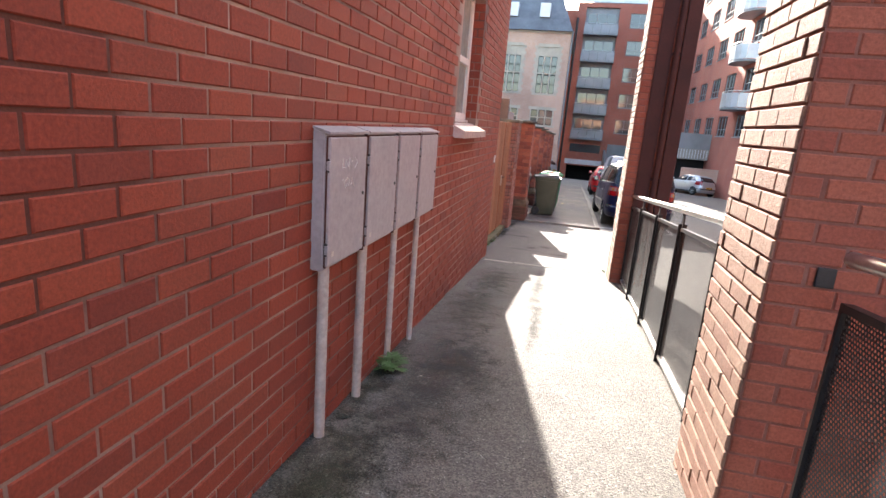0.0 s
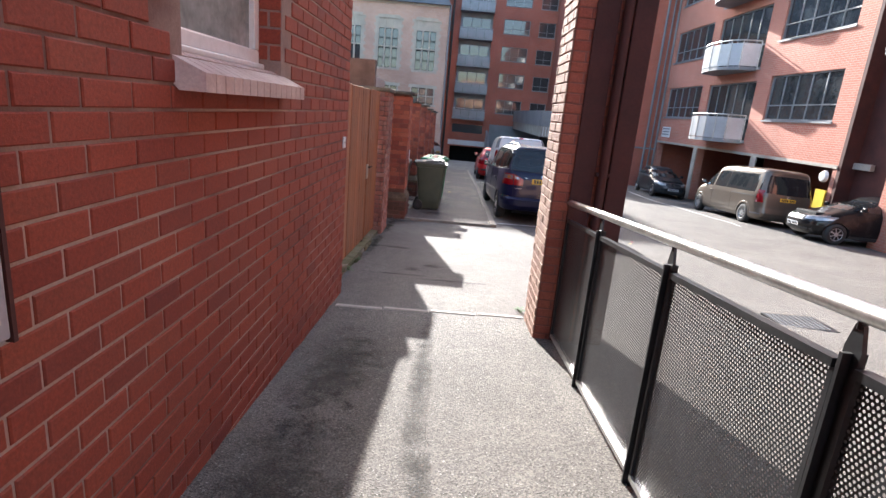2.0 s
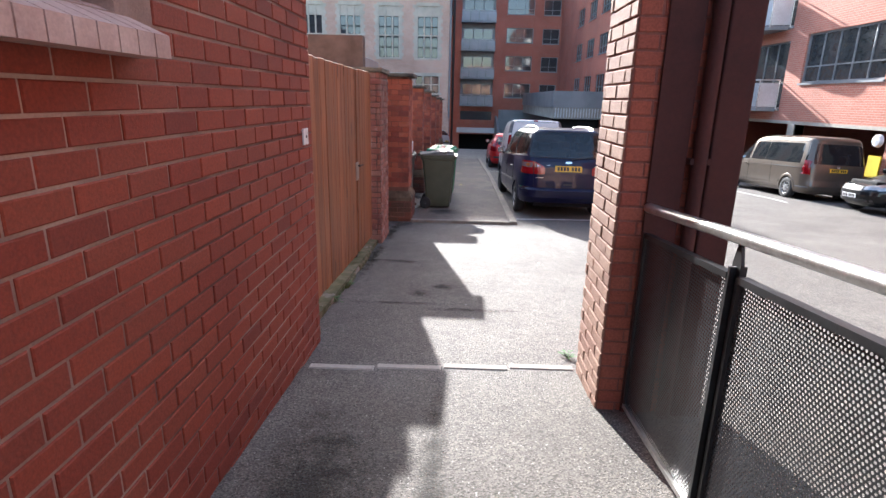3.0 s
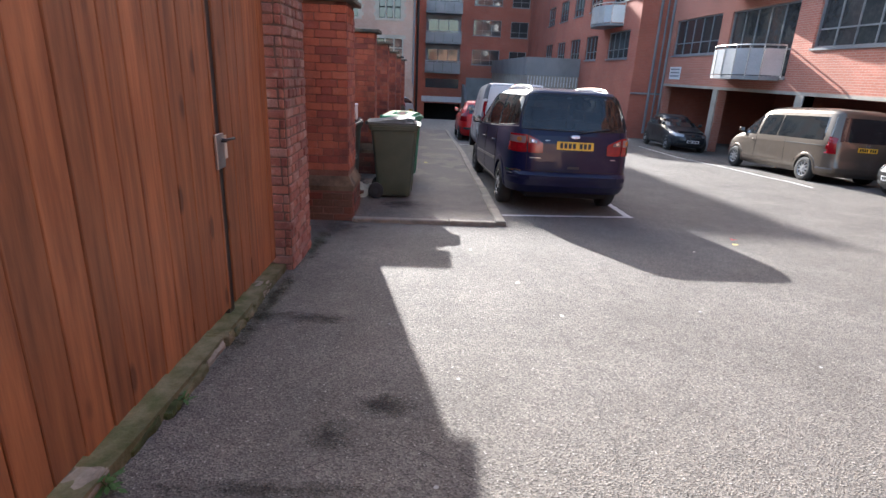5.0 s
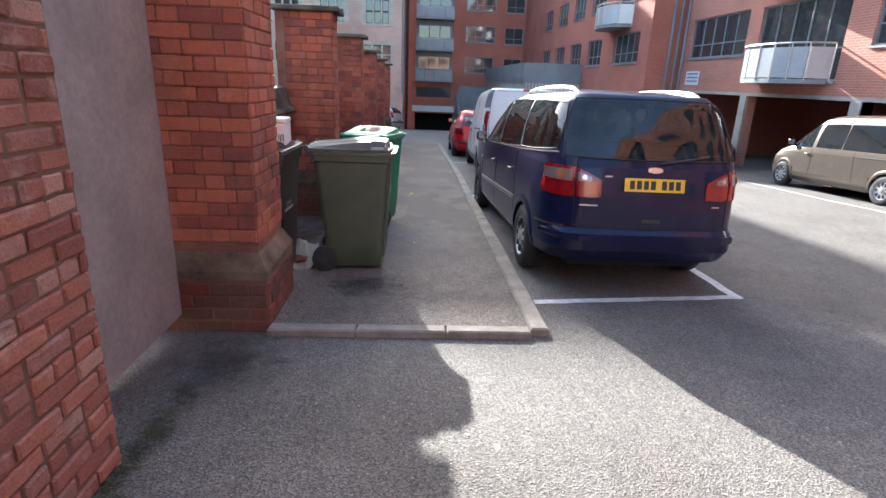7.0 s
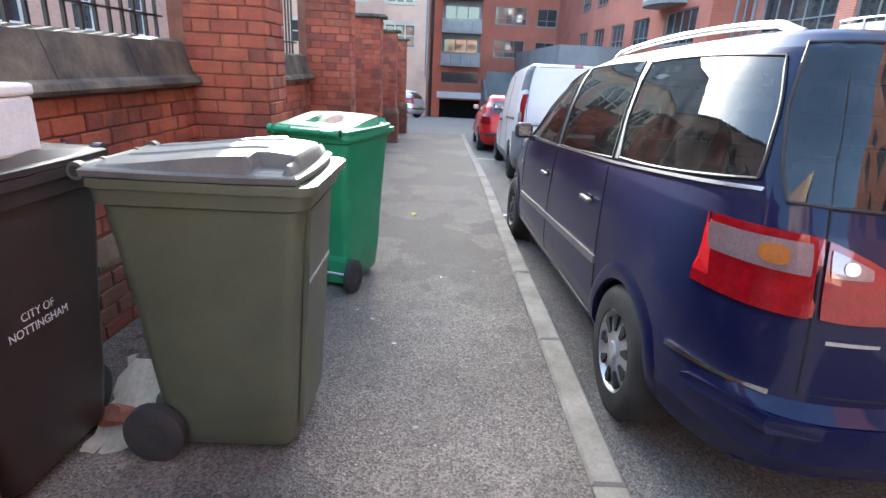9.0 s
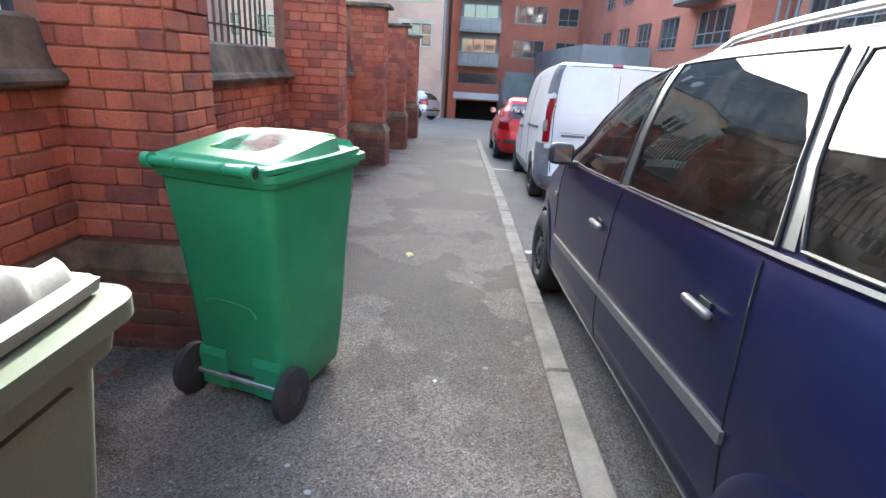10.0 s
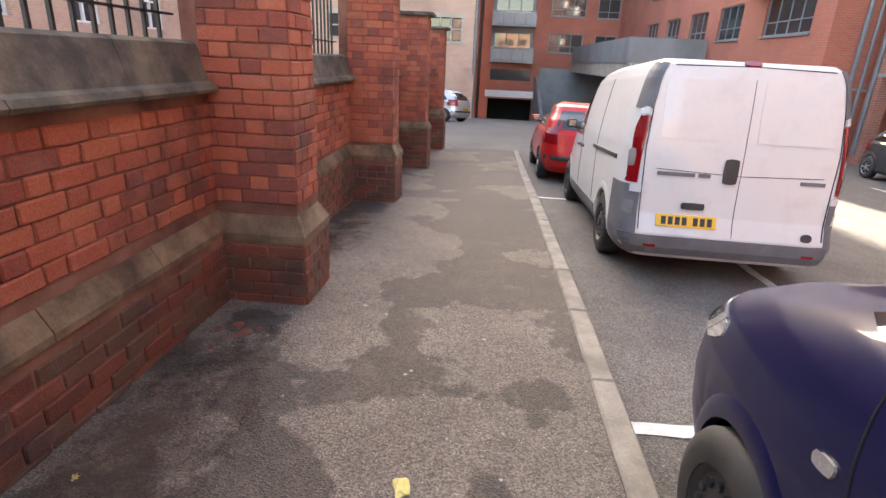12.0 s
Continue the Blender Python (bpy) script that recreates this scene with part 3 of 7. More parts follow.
def worn_shape(length, height, proud, worn, kind, u=0.0, v=0.0, w=0.0):
    """A weathered brick: rounded corners, uneven arrises and a face that is not quite flat."""
    r = random.Random(900 + kind)
    a, b, c = length / 2, height / 2, 0.006
    ring = [(-a + c, -b), (0, -b), (a - c, -b), (a, -b + c), (a, b - c), (a - c, b), (0, b), (-a + c, b), (-a, b - c), (-a, -b + c)]
    ring = [(p + r.uniform(-worn, worn), q + r.uniform(-worn, worn)) for p, q in ring]
    lip = 0.004 + worn
    vs = [(u + p, v + q, w - 0.012) for p, q in ring]
    vs += [(u + p, v + q, w + proud - lip + r.uniform(-worn, worn) * 0.4) for p, q in ring]
    vs += [(u + p * (1 - lip / a), v + q * (1 - lip / b), w + proud + r.uniform(-worn, worn) * 0.35) for p, q in ring]
    vs.append((u, v, w + proud + r.uniform(-worn, worn) * 0.5))
    n = len(ring)
    fs = [(o + k, o + (k + 1) % n, o + n + (k + 1) % n, o + n + k) for o in (0, n) for k in range(n)]
    fs += [(2 * n + k, 2 * n + (k + 1) % n, 3 * n) for k in range(n)]
    return vs, [], fs


def brick_shape(length, height, proud, u=0.0, v=0.0, w=0.0):
    e = 0.004
    a, b = length / 2, height / 2
    vs = [(u + s * a, v + t * b, w - 0.012) for s, t in ((-1, -1), (1, -1), (1, 1), (-1, 1))]
    vs += [(u + s * a, v + t * b, w + proud - e) for s, t in ((-1, -1), (1, -1), (1, 1), (-1, 1))]
    vs += [(u + s * (a - e), v + t * (b - e), w + proud) for s, t in ((-1, -1), (1, -1), (1, 1), (-1, 1))]
    fs = [(8, 9, 10, 11)]
    for o in (0, 4):
        for k in range(4):
            j = (k + 1) % 4
            fs.append((o + k, o + j, o + 4 + j, o + 4 + k))
    return vs, [], fs


def brick_field(parent, m, u0, u1, v0, v1, material, skip=None, near=None, count=300, course=0.075, unit=0.225, joint=0.01, proud=0.006, rough=0.0015, bond="stretcher", seed=1, worn=0.0):
    """Lays bricks over a rectangle of the plane m (u along, v up, w outwards). The count nearest to `near` are parts; the rest is one mesh."""
    rnd = random.Random(seed)
    found = []
    k0 = int(math.floor(v0 / course))
    for k in range(k0, int(v1 / course) + 1):
        v = (k + 0.5) * course
        if v - course / 2 < v0 - 1e-6 or v + course / 2 > v1 + 1e-6:
            continue
        half = bond == "flemish"
        lens = (unit, unit / 2) if half else (unit,)
        if bond == "english" and k % 4 == 0:
            lens = (unit / 2,)
        u = u0 - (unit / 2 if k % 2 else 0.0) - rnd.random() * 0.01
        if half:
            u = u0 - (unit * 0.75 if k % 2 else 0.0)
        i = 0
        while u < u1:
            step = lens[i % len(lens)]
            a, b = max(u, u0), min(u + step, u1)
            if b - a > 0.03:
                c = (a + b) / 2
                if not (skip and skip(c, v, (b - a) / 2)):
                    found.append((c, v, b - a - joint))
            u += step
            i += 1
    if near:
        found.sort(key=lambda f: (f[0] - near[0]) ** 2 + (f[1] - near[1]) ** 2)
    else:
        count = min(count, len(found))
    rest_v, rest_f = [], []
    for n_, (c, v, length) in enumerate(found):
        w = rnd.uniform(-rough, rough)
        tilt = rnd.uniform(-0.006, 0.006)
        if n_ < count:
            ob = new("brick", brick_mesh(round(length / 0.01) * 0.01, course - joint, proud, material, worn, rnd.randrange(8) if worn else 0))
            ob.parent = parent
            ob.matrix_basis = m @ Matrix.Translation((c, v, w)) @ Matrix.Rotation(tilt, 4, "Z")
        else:
            vs, _, fs = worn_shape(length, course - joint, proud, worn, rnd.randrange(40), c, v, w) if worn else brick_shape(length, course - joint, proud, c, v, w)
            o = len(rest_v)
            rest_v += [m @ Vector(p) for p in vs]
            rest_f += [tuple(o + q for q in f) for f in fs]
    if rest_v:
        me = bpy.data.meshes.new("brickwork")
        me.from_pydata(rest_v, [], rest_f)
        me.materials.append(M[material])
        ob = new("brickwork", me)
        ob.parent = parent
        tagged(ob, kind="stuff")


def plane_x(x, sign=1):
    """A wall plane at x whose face looks to +x or -x: u runs along y, v up."""
    return Matrix(((0, 0, sign, x), (1, 0, 0, 0), (0, 1, 0, 0), (0, 0, 0, 1)))


def plane_y(y, sign=-1):
    """A wall plane at y whose face looks to -y or +y: u runs along x."""
    return Matrix(((1, 0, 0, 0), (0, 0, sign, y), (0, 1, 0, 0), (0, 0, 0, 1)))


# ---- the left building: brick wall with a window, meter cabinets ----
WX, WEND = -1.07, 8.12
WIN = (5.0, 6.12, 1.40, 2.75)


def left_building():
    bm = bmesh.new()
    y0, y1, z0, z1 = WIN
    box(-1.4, WX, -5.0, y0, -2.0, 7.5, bm=bm)
    box(-1.4, WX, y1, WEND, -2.0, 7.5, bm=bm)
    box(-1.4, WX, y0, y1, -2.0, z0, bm=bm)
    box(-1.4, WX, y0, y1, z1, 7.5, bm=bm)
    box(-7.0, -1.4, WEND - 0.34, WEND, -2.0, 7.5, bm=bm)
    ob = tagged(mesh_ob("wall_west", bm, "mortar"), "red brick side wall of a building with pale mortar joints", "wall", kind="structure")

    def skip(u, v, h):
        if y0 - h < u < y1 + h and z0 - 0.03 < v < z1 + 0.03:
            return True
        return v < land(-1, u) - 0.1
    brick_field(ob, plane_x(WX), 0.05, WEND, -0.78, 3.6, "brick_red", skip, near=(2.4, 0.9), count=300, seed=3, joint=0.011, course=0.0865, unit=0.2317)
    # reveal bricks at the far side of the opening
    brick_field(ob, plane_y(y1, -1), -1.25, WX + 0.004, z0, z1, "brick_red", None, count=40, seed=4, proud=0.003, course=0.0865, unit=0.2317)
    return ob


left_building()


def window_unit():
    y0, y1, z0, z1 = WIN
    th = thing("window_1", "white plastic framed window with frosted glass over a sloping tiled sill", "window", kind="structure")
    fx = -1.19
    fr = part("window_frame", box(fx - 0.06, fx, y0, y1, z0 + 0.05, z0 + 0.12, 0.008), "upvc", th)
    for a, b, c, d in ((y0, y1, z1 - 0.07, z1), (y0, y0 + 0.07, z0 + 0.12, z1 - 0.07), (y1 - 0.07, y1, z0 + 0.12, z1 - 0.07), (y0 + 0.07, y1 - 0.07, z0 + 0.62, z0 + 0.69)):
        part("window_frame", box(fx - 0.06, fx, a + 0.001, b - 0.001, c, d, 0.006), "upvc", th)
    part("pane", box(fx - 0.04, fx - 0.03, y0 + 0.07, y1 - 0.07, z0 + 0.12, z0 + 0.62), "frosted", th, "frosted glass")
    part("pane", box(fx - 0.04, fx - 0.03, y0 + 0.07, y1 - 0.07, z0 + 0.69, z1 - 0.07), "frosted", th, "frosted glass")
    part("window_sill", box(fx - 0.06, fx + 0.03, y0 + 0.002, y1 - 0.002, z0 + 0.022, z0 + 0.05, 0.006), "upvc", th)
    # sloping sill of glazed bricks on edge
    n = 15
    w = (y1 - y0 + 0.14) / n
    for k in range(n):
        a = y0 - 0.07 + k * w
        bm = prism([(-1.12, z0 + 0.018), (-0.955, z0 - 0.055), (-0.955, z0 - 0.12), (-1.05, z0 - 0.12), (-1.12, z0 - 0.05)], a + 0.003, a + w - 0.003, "y")
        part("sill_brick", bm, "tile", th, "glazed brick on edge")


window_unit()


def cabinet(y0, y1, z0, z1, depth, label):
    th = thing("meter_cabinet", label, "meter cabinet", group="meter cabinets on the wall")
    x1 = WX + depth
    sh = 0.02
    bm = prism([(WX + 0.004, z0), (x1 - 0.02, z0), (x1 - 0.02, z1 - sh), (WX + 0.004, z1)], y0, y1, "y")
    bmesh.ops.bevel(bm, geom=bm.edges[:], offset=0.006, segments=2, affect="EDGES")
    part("body", bm, "cabinet", th)
    part("door_gap", box(x1 - 0.021, x1 - 0.012, y0 + 0.008, y1 - 0.008, z0 + 0.015, z1 - sh - 0.015), "oxide", th, "dark gap round the door")
    # dark red-brown strip paints in the shade between neighbouring cabinets
    part("side_gap_shade", box(WX + 0.006, x1 - 0.006, y1 + 0.0005, y1 + 0.012, z0 + 0.004, z1 - sh - 0.01), "oxide", th, "dark red-brown strip painting in the shaded gap beside the cabinet")
    door = part("door", box(x1 - 0.022, x1, y0 + 0.012, y1 - 0.012, z0 + 0.02, z1 - sh - 0.02, 0.006), "cabinet", th)
    hood = prism([(WX + 0.002, z1 + 0.006), (x1 + 0.003, z1 - sh + 0.004), (x1 + 0.003, z1 - sh - 0.006), (WX + 0.002, z1 - 0.004)], y0 - 0.003, y1 + 0.003, "y")
    part("hood", hood, "cabinet", th)
    part("lock", tube((x1 - 0.003, y1 - 0.05, (z0 + z1) / 2), (x1 + 0.004, y1 - 0.05, (z0 + z1) / 2), 0.009), "black_plastic", door, "dark round key lock")
    for zz in (z0 + 0.1, z1 - 0.16):
        part("hinge", box(x1 - 0.014, x1 + 0.004, y0 + 0.001, y0 + 0.018, zz - 0.02, zz + 0.02, 0.003), "cabinet", door)
        part("gap", box(x1 - 0.02, x1 - 0.004, y0 + 0.008, y0 + 0.0125, zz - 0.03, zz + 0.03), "black_plastic", door)
    for yy in (y0 + 0.05, y1 - 0.06):
        part("scuff", box(x1 - 0.001, x1 + 0.001, yy, yy + 0.025, z0 + 0.06, z0 + 0.085, 0.0), "conduit", door, "dirty scuff")
    return th


CAB = [(2.12, 2.57), (2.60, 3.08), (3.10, 3.56), (3.585, 4.06)]
for k, (a, b) in enumerate(CAB):
    cabinet(a, b, 0.725, 1.36, 0.085, "pale grey plastic meter cabinet on a brick wall" + (", scratched with graffiti" if k == 0 else ""))
for k, (a, b) in enumerate(CAB):
    yy = (2.18, 2.66, 3.21, 3.74)[k]
    th = thing("conduit", "pale grey conduit running down the wall from a meter cabinet", "conduit", group="conduits")
    part("pipe", tube((WX + 0.045, yy, land(-1, yy) - 0.03), (WX + 0.045, yy, 0.74), 0.026 if k < 2 else 0.021, 14), "conduit", th, smooth=True)

# scratched writing on the first cabinet, as thin pale strokes
graf = thing("graffiti_scratches", "faint pale scratched marks on a grey cabinet door", "scratches")
rg = random.Random(8)
for k in range(9):
    bm = bmesh.new()
    yy, zz = 2.27 + 0.035 * (k % 5), 1.2 - 0.09 * (k // 5)
    pts = [Vector((WX + 0.0862, yy + rg.uniform(-0.015, 0.03), zz + rg.uniform(-0.03, 0.03))) for _ in range(4)]
    sweep(pts, 0.0016, 5, bm)
    part("stroke", bm, "print", graf)


wp = thing("wall_plate", "small pale metal plate fixed to the brick wall", "plate", Matrix.Translation((WX + 0.012, 7.93, 0.935)))
part("plate", box(-0.004, 0.008, -0.05, 0.05, -0.05, 0.05, 0.003), "print", wp)
part("screw", tube((0.008, 0.0, 0.0), (0.012, 0.0, 0.0), 0.008), "ink", wp)


# ---- brick pillars and the perforated railing ----
def pillar(name, x0, x1, y0, y1, z0, z1, material, mortar, label, seed, near):
    ob = tagged(mesh_ob(name, box(x0, x1, y0, y1, z0, z1), mortar), label, "pillar", kind="structure")
    brick_field(ob, plane_x(x0, -1), y0, y1, z0 + 0.2, 3.4, material, None, near=near, count=110, seed=seed, proud=0.009, rough=0.003)
    brick_field(ob, plane_y(y0, -1), x0, x1, z0 + 0.2, 3.4, "brick_smooth", None, near=(x0, near[1]), count=110, seed=seed + 1, proud=0.005)
    return ob


pillar("brick_pillar_1", 0.73, 1.75, 1.99, 2.62, -0.6, 4.6, "brick_brown", "mortar_red", "square pillar of rough brown and smooth red brick beside a railing", 11, (2.3, 1.0))
pillar("brick_pillar_2", 0.74, 1.30, 7.22, 7.72, -1.0, 4.6, "brick_brown", "mortar_red", "tall square brick pillar at the end of a railing", 13, (7.4, 0.8))
pipe = thing("downpipe", "dark red painted steel channel and downpipe on a brick pillar", "downpipe")
part("pipe", tube((1.09, 7.165, -0.5), (1.09, 7.165, 4.6), 0.035, 16), "oxide", pipe, smooth=True)
for zz in (0.9, 2.4):
    part("bracket", box(1.04, 1.14, 7.15, 7.214, zz, zz + 0.03, 0.004), "oxide", pipe)
part("channel", box(1.14, 1.30, 7.17, 7.212, -0.5, 4.6, 0.01), "oxide", pipe)
part("channel", box(0.87, 1.04, 7.195, 7.212, -0.5, 4.6, 0.004), "oxide", pipe)


def rail_z(y):
    return 1.025 - 0.083 * (y - 3.0)


def railing(name, posts, y_end0, y_end1, X=0.85):
    th = thing(name, "black steel railing with perforated panels and a galvanised tube handrail", "railing", group="railings")
    for y in posts:
        g = land(X, y)
        top = rail_z(y) - 0.03
        bm = prism([(y - 0.028, g - 0.05), (y + 0.028, g - 0.05), (y + 0.028, top - 0.06), (y + 0.012, top), (y - 0.012, top), (y - 0.028, top - 0.06)], X - 0.006, X + 0.006, "x")
        box(X - 0.03, X + 0.03, y - 0.006, y + 0.006, g - 0.04, top - 0.07, bm=bm)
        part("post", bm, "black_steel", th)
        part("bracket", tube((X, y, top - 0.01), (X, y, rail_z(y)), 0.011, 8), "black_steel", th)
    part("handrail", tube((X, y_end0, rail_z(y_end0)), (X, y_end1, rail_z(y_end1)), 0.024, 16), "rail_steel", th, "galvanised tube", True)
    stops = [y_end0] + list(posts) + [y_end1]
    for a, b in zip(stops, stops[1:]):
        a, b = a + 0.035, b - 0.035
        if b - a < 0.25:
            continue
        ta, tb = rail_z(a) - 0.14, rail_z(b) - 0.14
        ba, bb = land(X, a) + 0.055, land(X, b) + 0.055
        bm = bmesh.new()
        bm.faces.new([bm.verts.new(p) for p in ((X, a, ba), (X, b, bb), (X, b, tb), (X, a, ta))])
        part("perforated_panel", bm, "mesh", th, "black perforated steel sheet")
        for (p, q) in (((X, a, ta), (X, b, tb)), ((X, a, ba), (X, b, bb))):
            bm = bmesh.new()
            vs = []
            for c in (p, q):
                vs.append([bm.verts.new((c[0] + dx, c[1], c[2] + dz)) for dx, dz in ((-0.018, -0.012), (0.018, -0.012), (0.018, 0.012), (-0.018, 0.012))])
            for k in range(4):
                j = (k + 1) % 4
                bm.faces.new((vs[0][k], vs[0][j], vs[1][j], vs[1][k]))
            bm.faces.new(vs[0])
            bm.faces.new(vs[1])
            # bottom edge takes the pale handrail steel to paint in its sunlit look
            part("panel_edge", bm, "black_steel" if p[2] == ta else "rail_steel", th)
        for c, lo, hi in ((a, ba, ta), (b, bb, tb)):
            part("panel_edge", box(X - 0.014, X + 0.014, c - 0.008, c + 0.008, lo + 0.012, hi - 0.012), "black_steel", th)
    return th


railing("railing", [3.13, 4.18, 5.22, 6.28], 2.63, 7.2, 0.885)
near_rail = railing("railing", [0.68], -0.4, 1.74)
part("wall_bracket", box(0.87, 0.93, 1.975, 1.988, 0.98, 1.05, 0.004), "black_steel", near_rail, "steel fixing plate")


# ---- timber gate, stub pillar and grey panel ----
GX = -1.26


def timber_gate():
    th = thing("timber_gate", "closed double gate of vertical orange-stained timber boards", "gate")
    rnd = random.Random(5)
    for a0, a1 in ((WEND + 0.05, 10.655), (10.745, 11.74)):
        y = a0
        while y < a1 - 0.03:
            w = min(rnd.choice((0.17, 0.15, 0.16, 0.18)), a1 - y)
            bm = box(GX - 0.022, GX + rnd.uniform(-0.003, 0.004), y + 0.004, y + w - 0.004, land(-1.2, y) + 0.1 + rnd.uniform(0, 0.012), 1.49 + rnd.uniform(-0.006, 0.006), 0.003, seg=1)
            ob = part("board", bm, "timber", th)
            y += w
        for zz in (-0.35, 1.2):
            part("ledge_rail", box(GX - 0.07, GX - 0.024, a0, a1, zz, zz + 0.1), "timber", th)
    part("centre_post", box(GX - 0.05, GX - 0.012, 10.66, 10.74, land(-1.2, 10.7) + 0.02, 1.47), "black_steel", th, "black steel post in the gap")
    lock = part("lock_plate", box(GX + 0.003, GX + 0.02, 10.60, 10.72, 0.26, 0.46, 0.004), "rail_steel", th, "steel lock plate")
    part("lever_handle", tube((GX + 0.03, 10.68, 0.42), (GX + 0.055, 10.79, 0.42), 0.009), "black_steel", lock)
    part("lever_stem", tube((GX, 10.68, 0.42), (GX + 0.05, 10.68, 0.42), 0.012), "black_steel", lock)
    part("hole_plate", box(GX + 0.0025, GX + 0.006, 10.72, 10.8, 0.30, 0.44, 0.001), "paper", lock, "bare worn wood round the latch")
    return th


timber_gate()
plinth = tagged(mesh_ob("gate_plinth", strip(GX - 0.1, GX + 0.07, WEND + 0.02, 11.75, 0.06, -0.2, 0.3, 3), "moss"), "mossy cracked concrete plinth under the timber gate", "plinth", kind="structure")
rp = random.Random(31)
yy = WEND + 0.06
while yy < 11.68:
    ln = rp.uniform(0.12, 0.34)
    if rp.random() < 0.8:
        zz = land(-1.2, yy + ln / 2)
        bm = box(GX - 0.06, GX + rp.uniform(0.05, 0.105), yy, min(yy + ln - rp.uniform(0.004, 0.03), 11.72), zz - 0.02, zz + rp.uniform(0.03, 0.066), 0.012, seg=2)
        bmesh.ops.subdivide_edges(bm, edges=[e for e in bm.edges if e.calc_length() > 0.05], cuts=3, use_grid_fill=True)
        for v in bm.verts:
            v.co += Vector((rp.uniform(-0.006, 0.006), rp.uniform(-0.004, 0.004), rp.uniform(-0.008, 0.006)))
        part("concrete_chunk", bm, rp.choice(("moss", "moss", "moss", "moss_patch", "stone")), plinth)
    yy += ln

stub = tagged(mesh_ob("brick_pillar_3", box(-1.75, -1.14, 11.78, 12.5, -1.3, 1.5), "mortar_dark"), "weathered purple-red brick gate pillar with pale worn bricks", "pillar", kind="structure")
brick_field(stub, plane_x(-1.14, 1), 11.78, 12.5, -0.95, 1.5, "brick_stub", None, near=(12.1, 0.2), count=150, seed=21, bond="english", proud=0.011, rough=0.006, worn=0.004)
brick_field(stub, plane_y(11.78, -1), -1.75, -1.14, -0.95, 1.5, "brick_stub", None, near=(-1.2, 0.2), count=80, seed=22, bond="english", proud=0.011, rough=0.006, worn=0.004)
part("capstone", box(-1.8, -1.11, 11.75, 12.53, 1.5, 1.56, 0.012), "sooty_stone", stub, "worn stone cap")
panel = thing("grey_door", "grey painted metal door recessed beside the brick pier, with a notice", "door", kind="structure")
part("door_leaf", box(-1.54, -1.48, 12.52, 13.94, -0.84, 1.75, 0.006), "grey_door", panel)
notice = part("notice", box(-1.477, -1.473, 12.72, 12.96, 0.72, 1.3), "print", panel, "white printed notice")
for k in range(9):
    part("bar_of_print", box(-1.4725, -1.471, 12.75, 12.75 + (0.18 if k % 3 else 0.12), 1.22 - 0.05 * k, 1.24 - 0.05 * k), "ink", notice)
wallback = tagged(mesh_ob("wall_back", box(-4.0, -1.45, 12.3, 12.5, -1.3, 2.0), "mortar_dark"), "plain brick wall behind the gate", "wall", kind="structure")


# ---- boundary wall with brick piers, stone coping and iron railings ----
PIERS = [(14.0, 1.53), (17.4, 1.41), (20.8, 1.36), (24.2, 1.26), (27.6, 1.19), (31.0, 1.14)]
PX0, PX1, PD = -1.62, -0.97, 0.42
BX = -1.5


def plinth_z(y):
    return -0.45 - 0.0145 * (y - 14.0)


def church_pier(y, top, k, PD=PD):
    pz = plinth_z(y)
    g = land(-1, y)
    ob = tagged(mesh_ob("brick_pier", box(PX0, PX1, y, y + PD, g - 0.3, top), "mortar_church"), "weathered red brick pier with a chamfered stone plinth and capstone", "pier", "piers along the wall", "structure")
    near = (PX1, 0.2)
    brick_field(ob, plane_y(y, -1), PX0 + 0.1, PX1, pz + 0.03, top, "brick_church", None, count=400, seed=40 + k, course=0.088, unit=0.25, proud=0.011, rough=0.004, bond="flemish", worn=0.0022, joint=0.006)
    brick_field(ob, plane_x(PX1, 1), y, y + PD, pz + 0.03, top, "brick_church", None, count=400, seed=60 + k, course=0.088, unit=0.21, proud=0.011, rough=0.004, worn=0.0022, joint=0.006)
    # wider foot below the chamfer
    part("foot", box(PX0 - 0.02, PX1 + 0.055, y - 0.055, y + PD + 0.055, g - 0.3, pz - 0.14), "mortar_church", ob)
    brick_field(ob, plane_y(y - 0.055, -1), PX0 + 0.1, PX1 + 0.055, g - 0.05, pz - 0.14, "brick_grimy", None, count=60, seed=80 + k, course=0.088, unit=0.25, proud=0.009, rough=0.004, worn=0.0035, joint=0.007)
    brick_field(ob, plane_x(PX1 + 0.055, 1), y - 0.055, y + PD + 0.055, g - 0.05, pz - 0.14, "brick_grimy", None, count=60, seed=90 + k, course=0.088, unit=0.177, proud=0.009, rough=0.004, worn=0.0035, joint=0.007)
    bm = bmesh.new()
    e = 0.066
    lo = [bm.verts.new(p) for p in ((PX0, y - e, pz - 0.14), (PX1 + e, y - e, pz - 0.14), (PX1 + e, y + PD + e, pz - 0.14), (PX0, y + PD + e, pz - 0.14))]
    md = [bm.verts.new((v.co.x, v.co.y, pz - 0.085)) for v in lo]
    hi = [bm.verts.new(p) for p in ((PX0, y - 0.004, pz + 0.03), (PX1 + 0.004, y - 0.004, pz + 0.03), (PX1 + 0.004, y + PD + 0.004, pz + 0.03), (PX0, y + PD + 0.004, pz + 0.03))]
    for a, b in ((lo, md), (md, hi)):
        for q in range(4):
            bm.faces.new((a[q], a[(q + 1) % 4], b[(q + 1) % 4], b[q]))
    bm.faces.new(hi)
    part("plinth_stone", bm, "plinth_stone", ob, "chamfered weathered stone")
    part("capstone", box(PX0 - 0.04, PX1 + 0.09, y - 0.08, y + PD + 0.08, top, top + 0.06, 0.015), "sooty_stone", ob, "dark stone cap")
    return ob


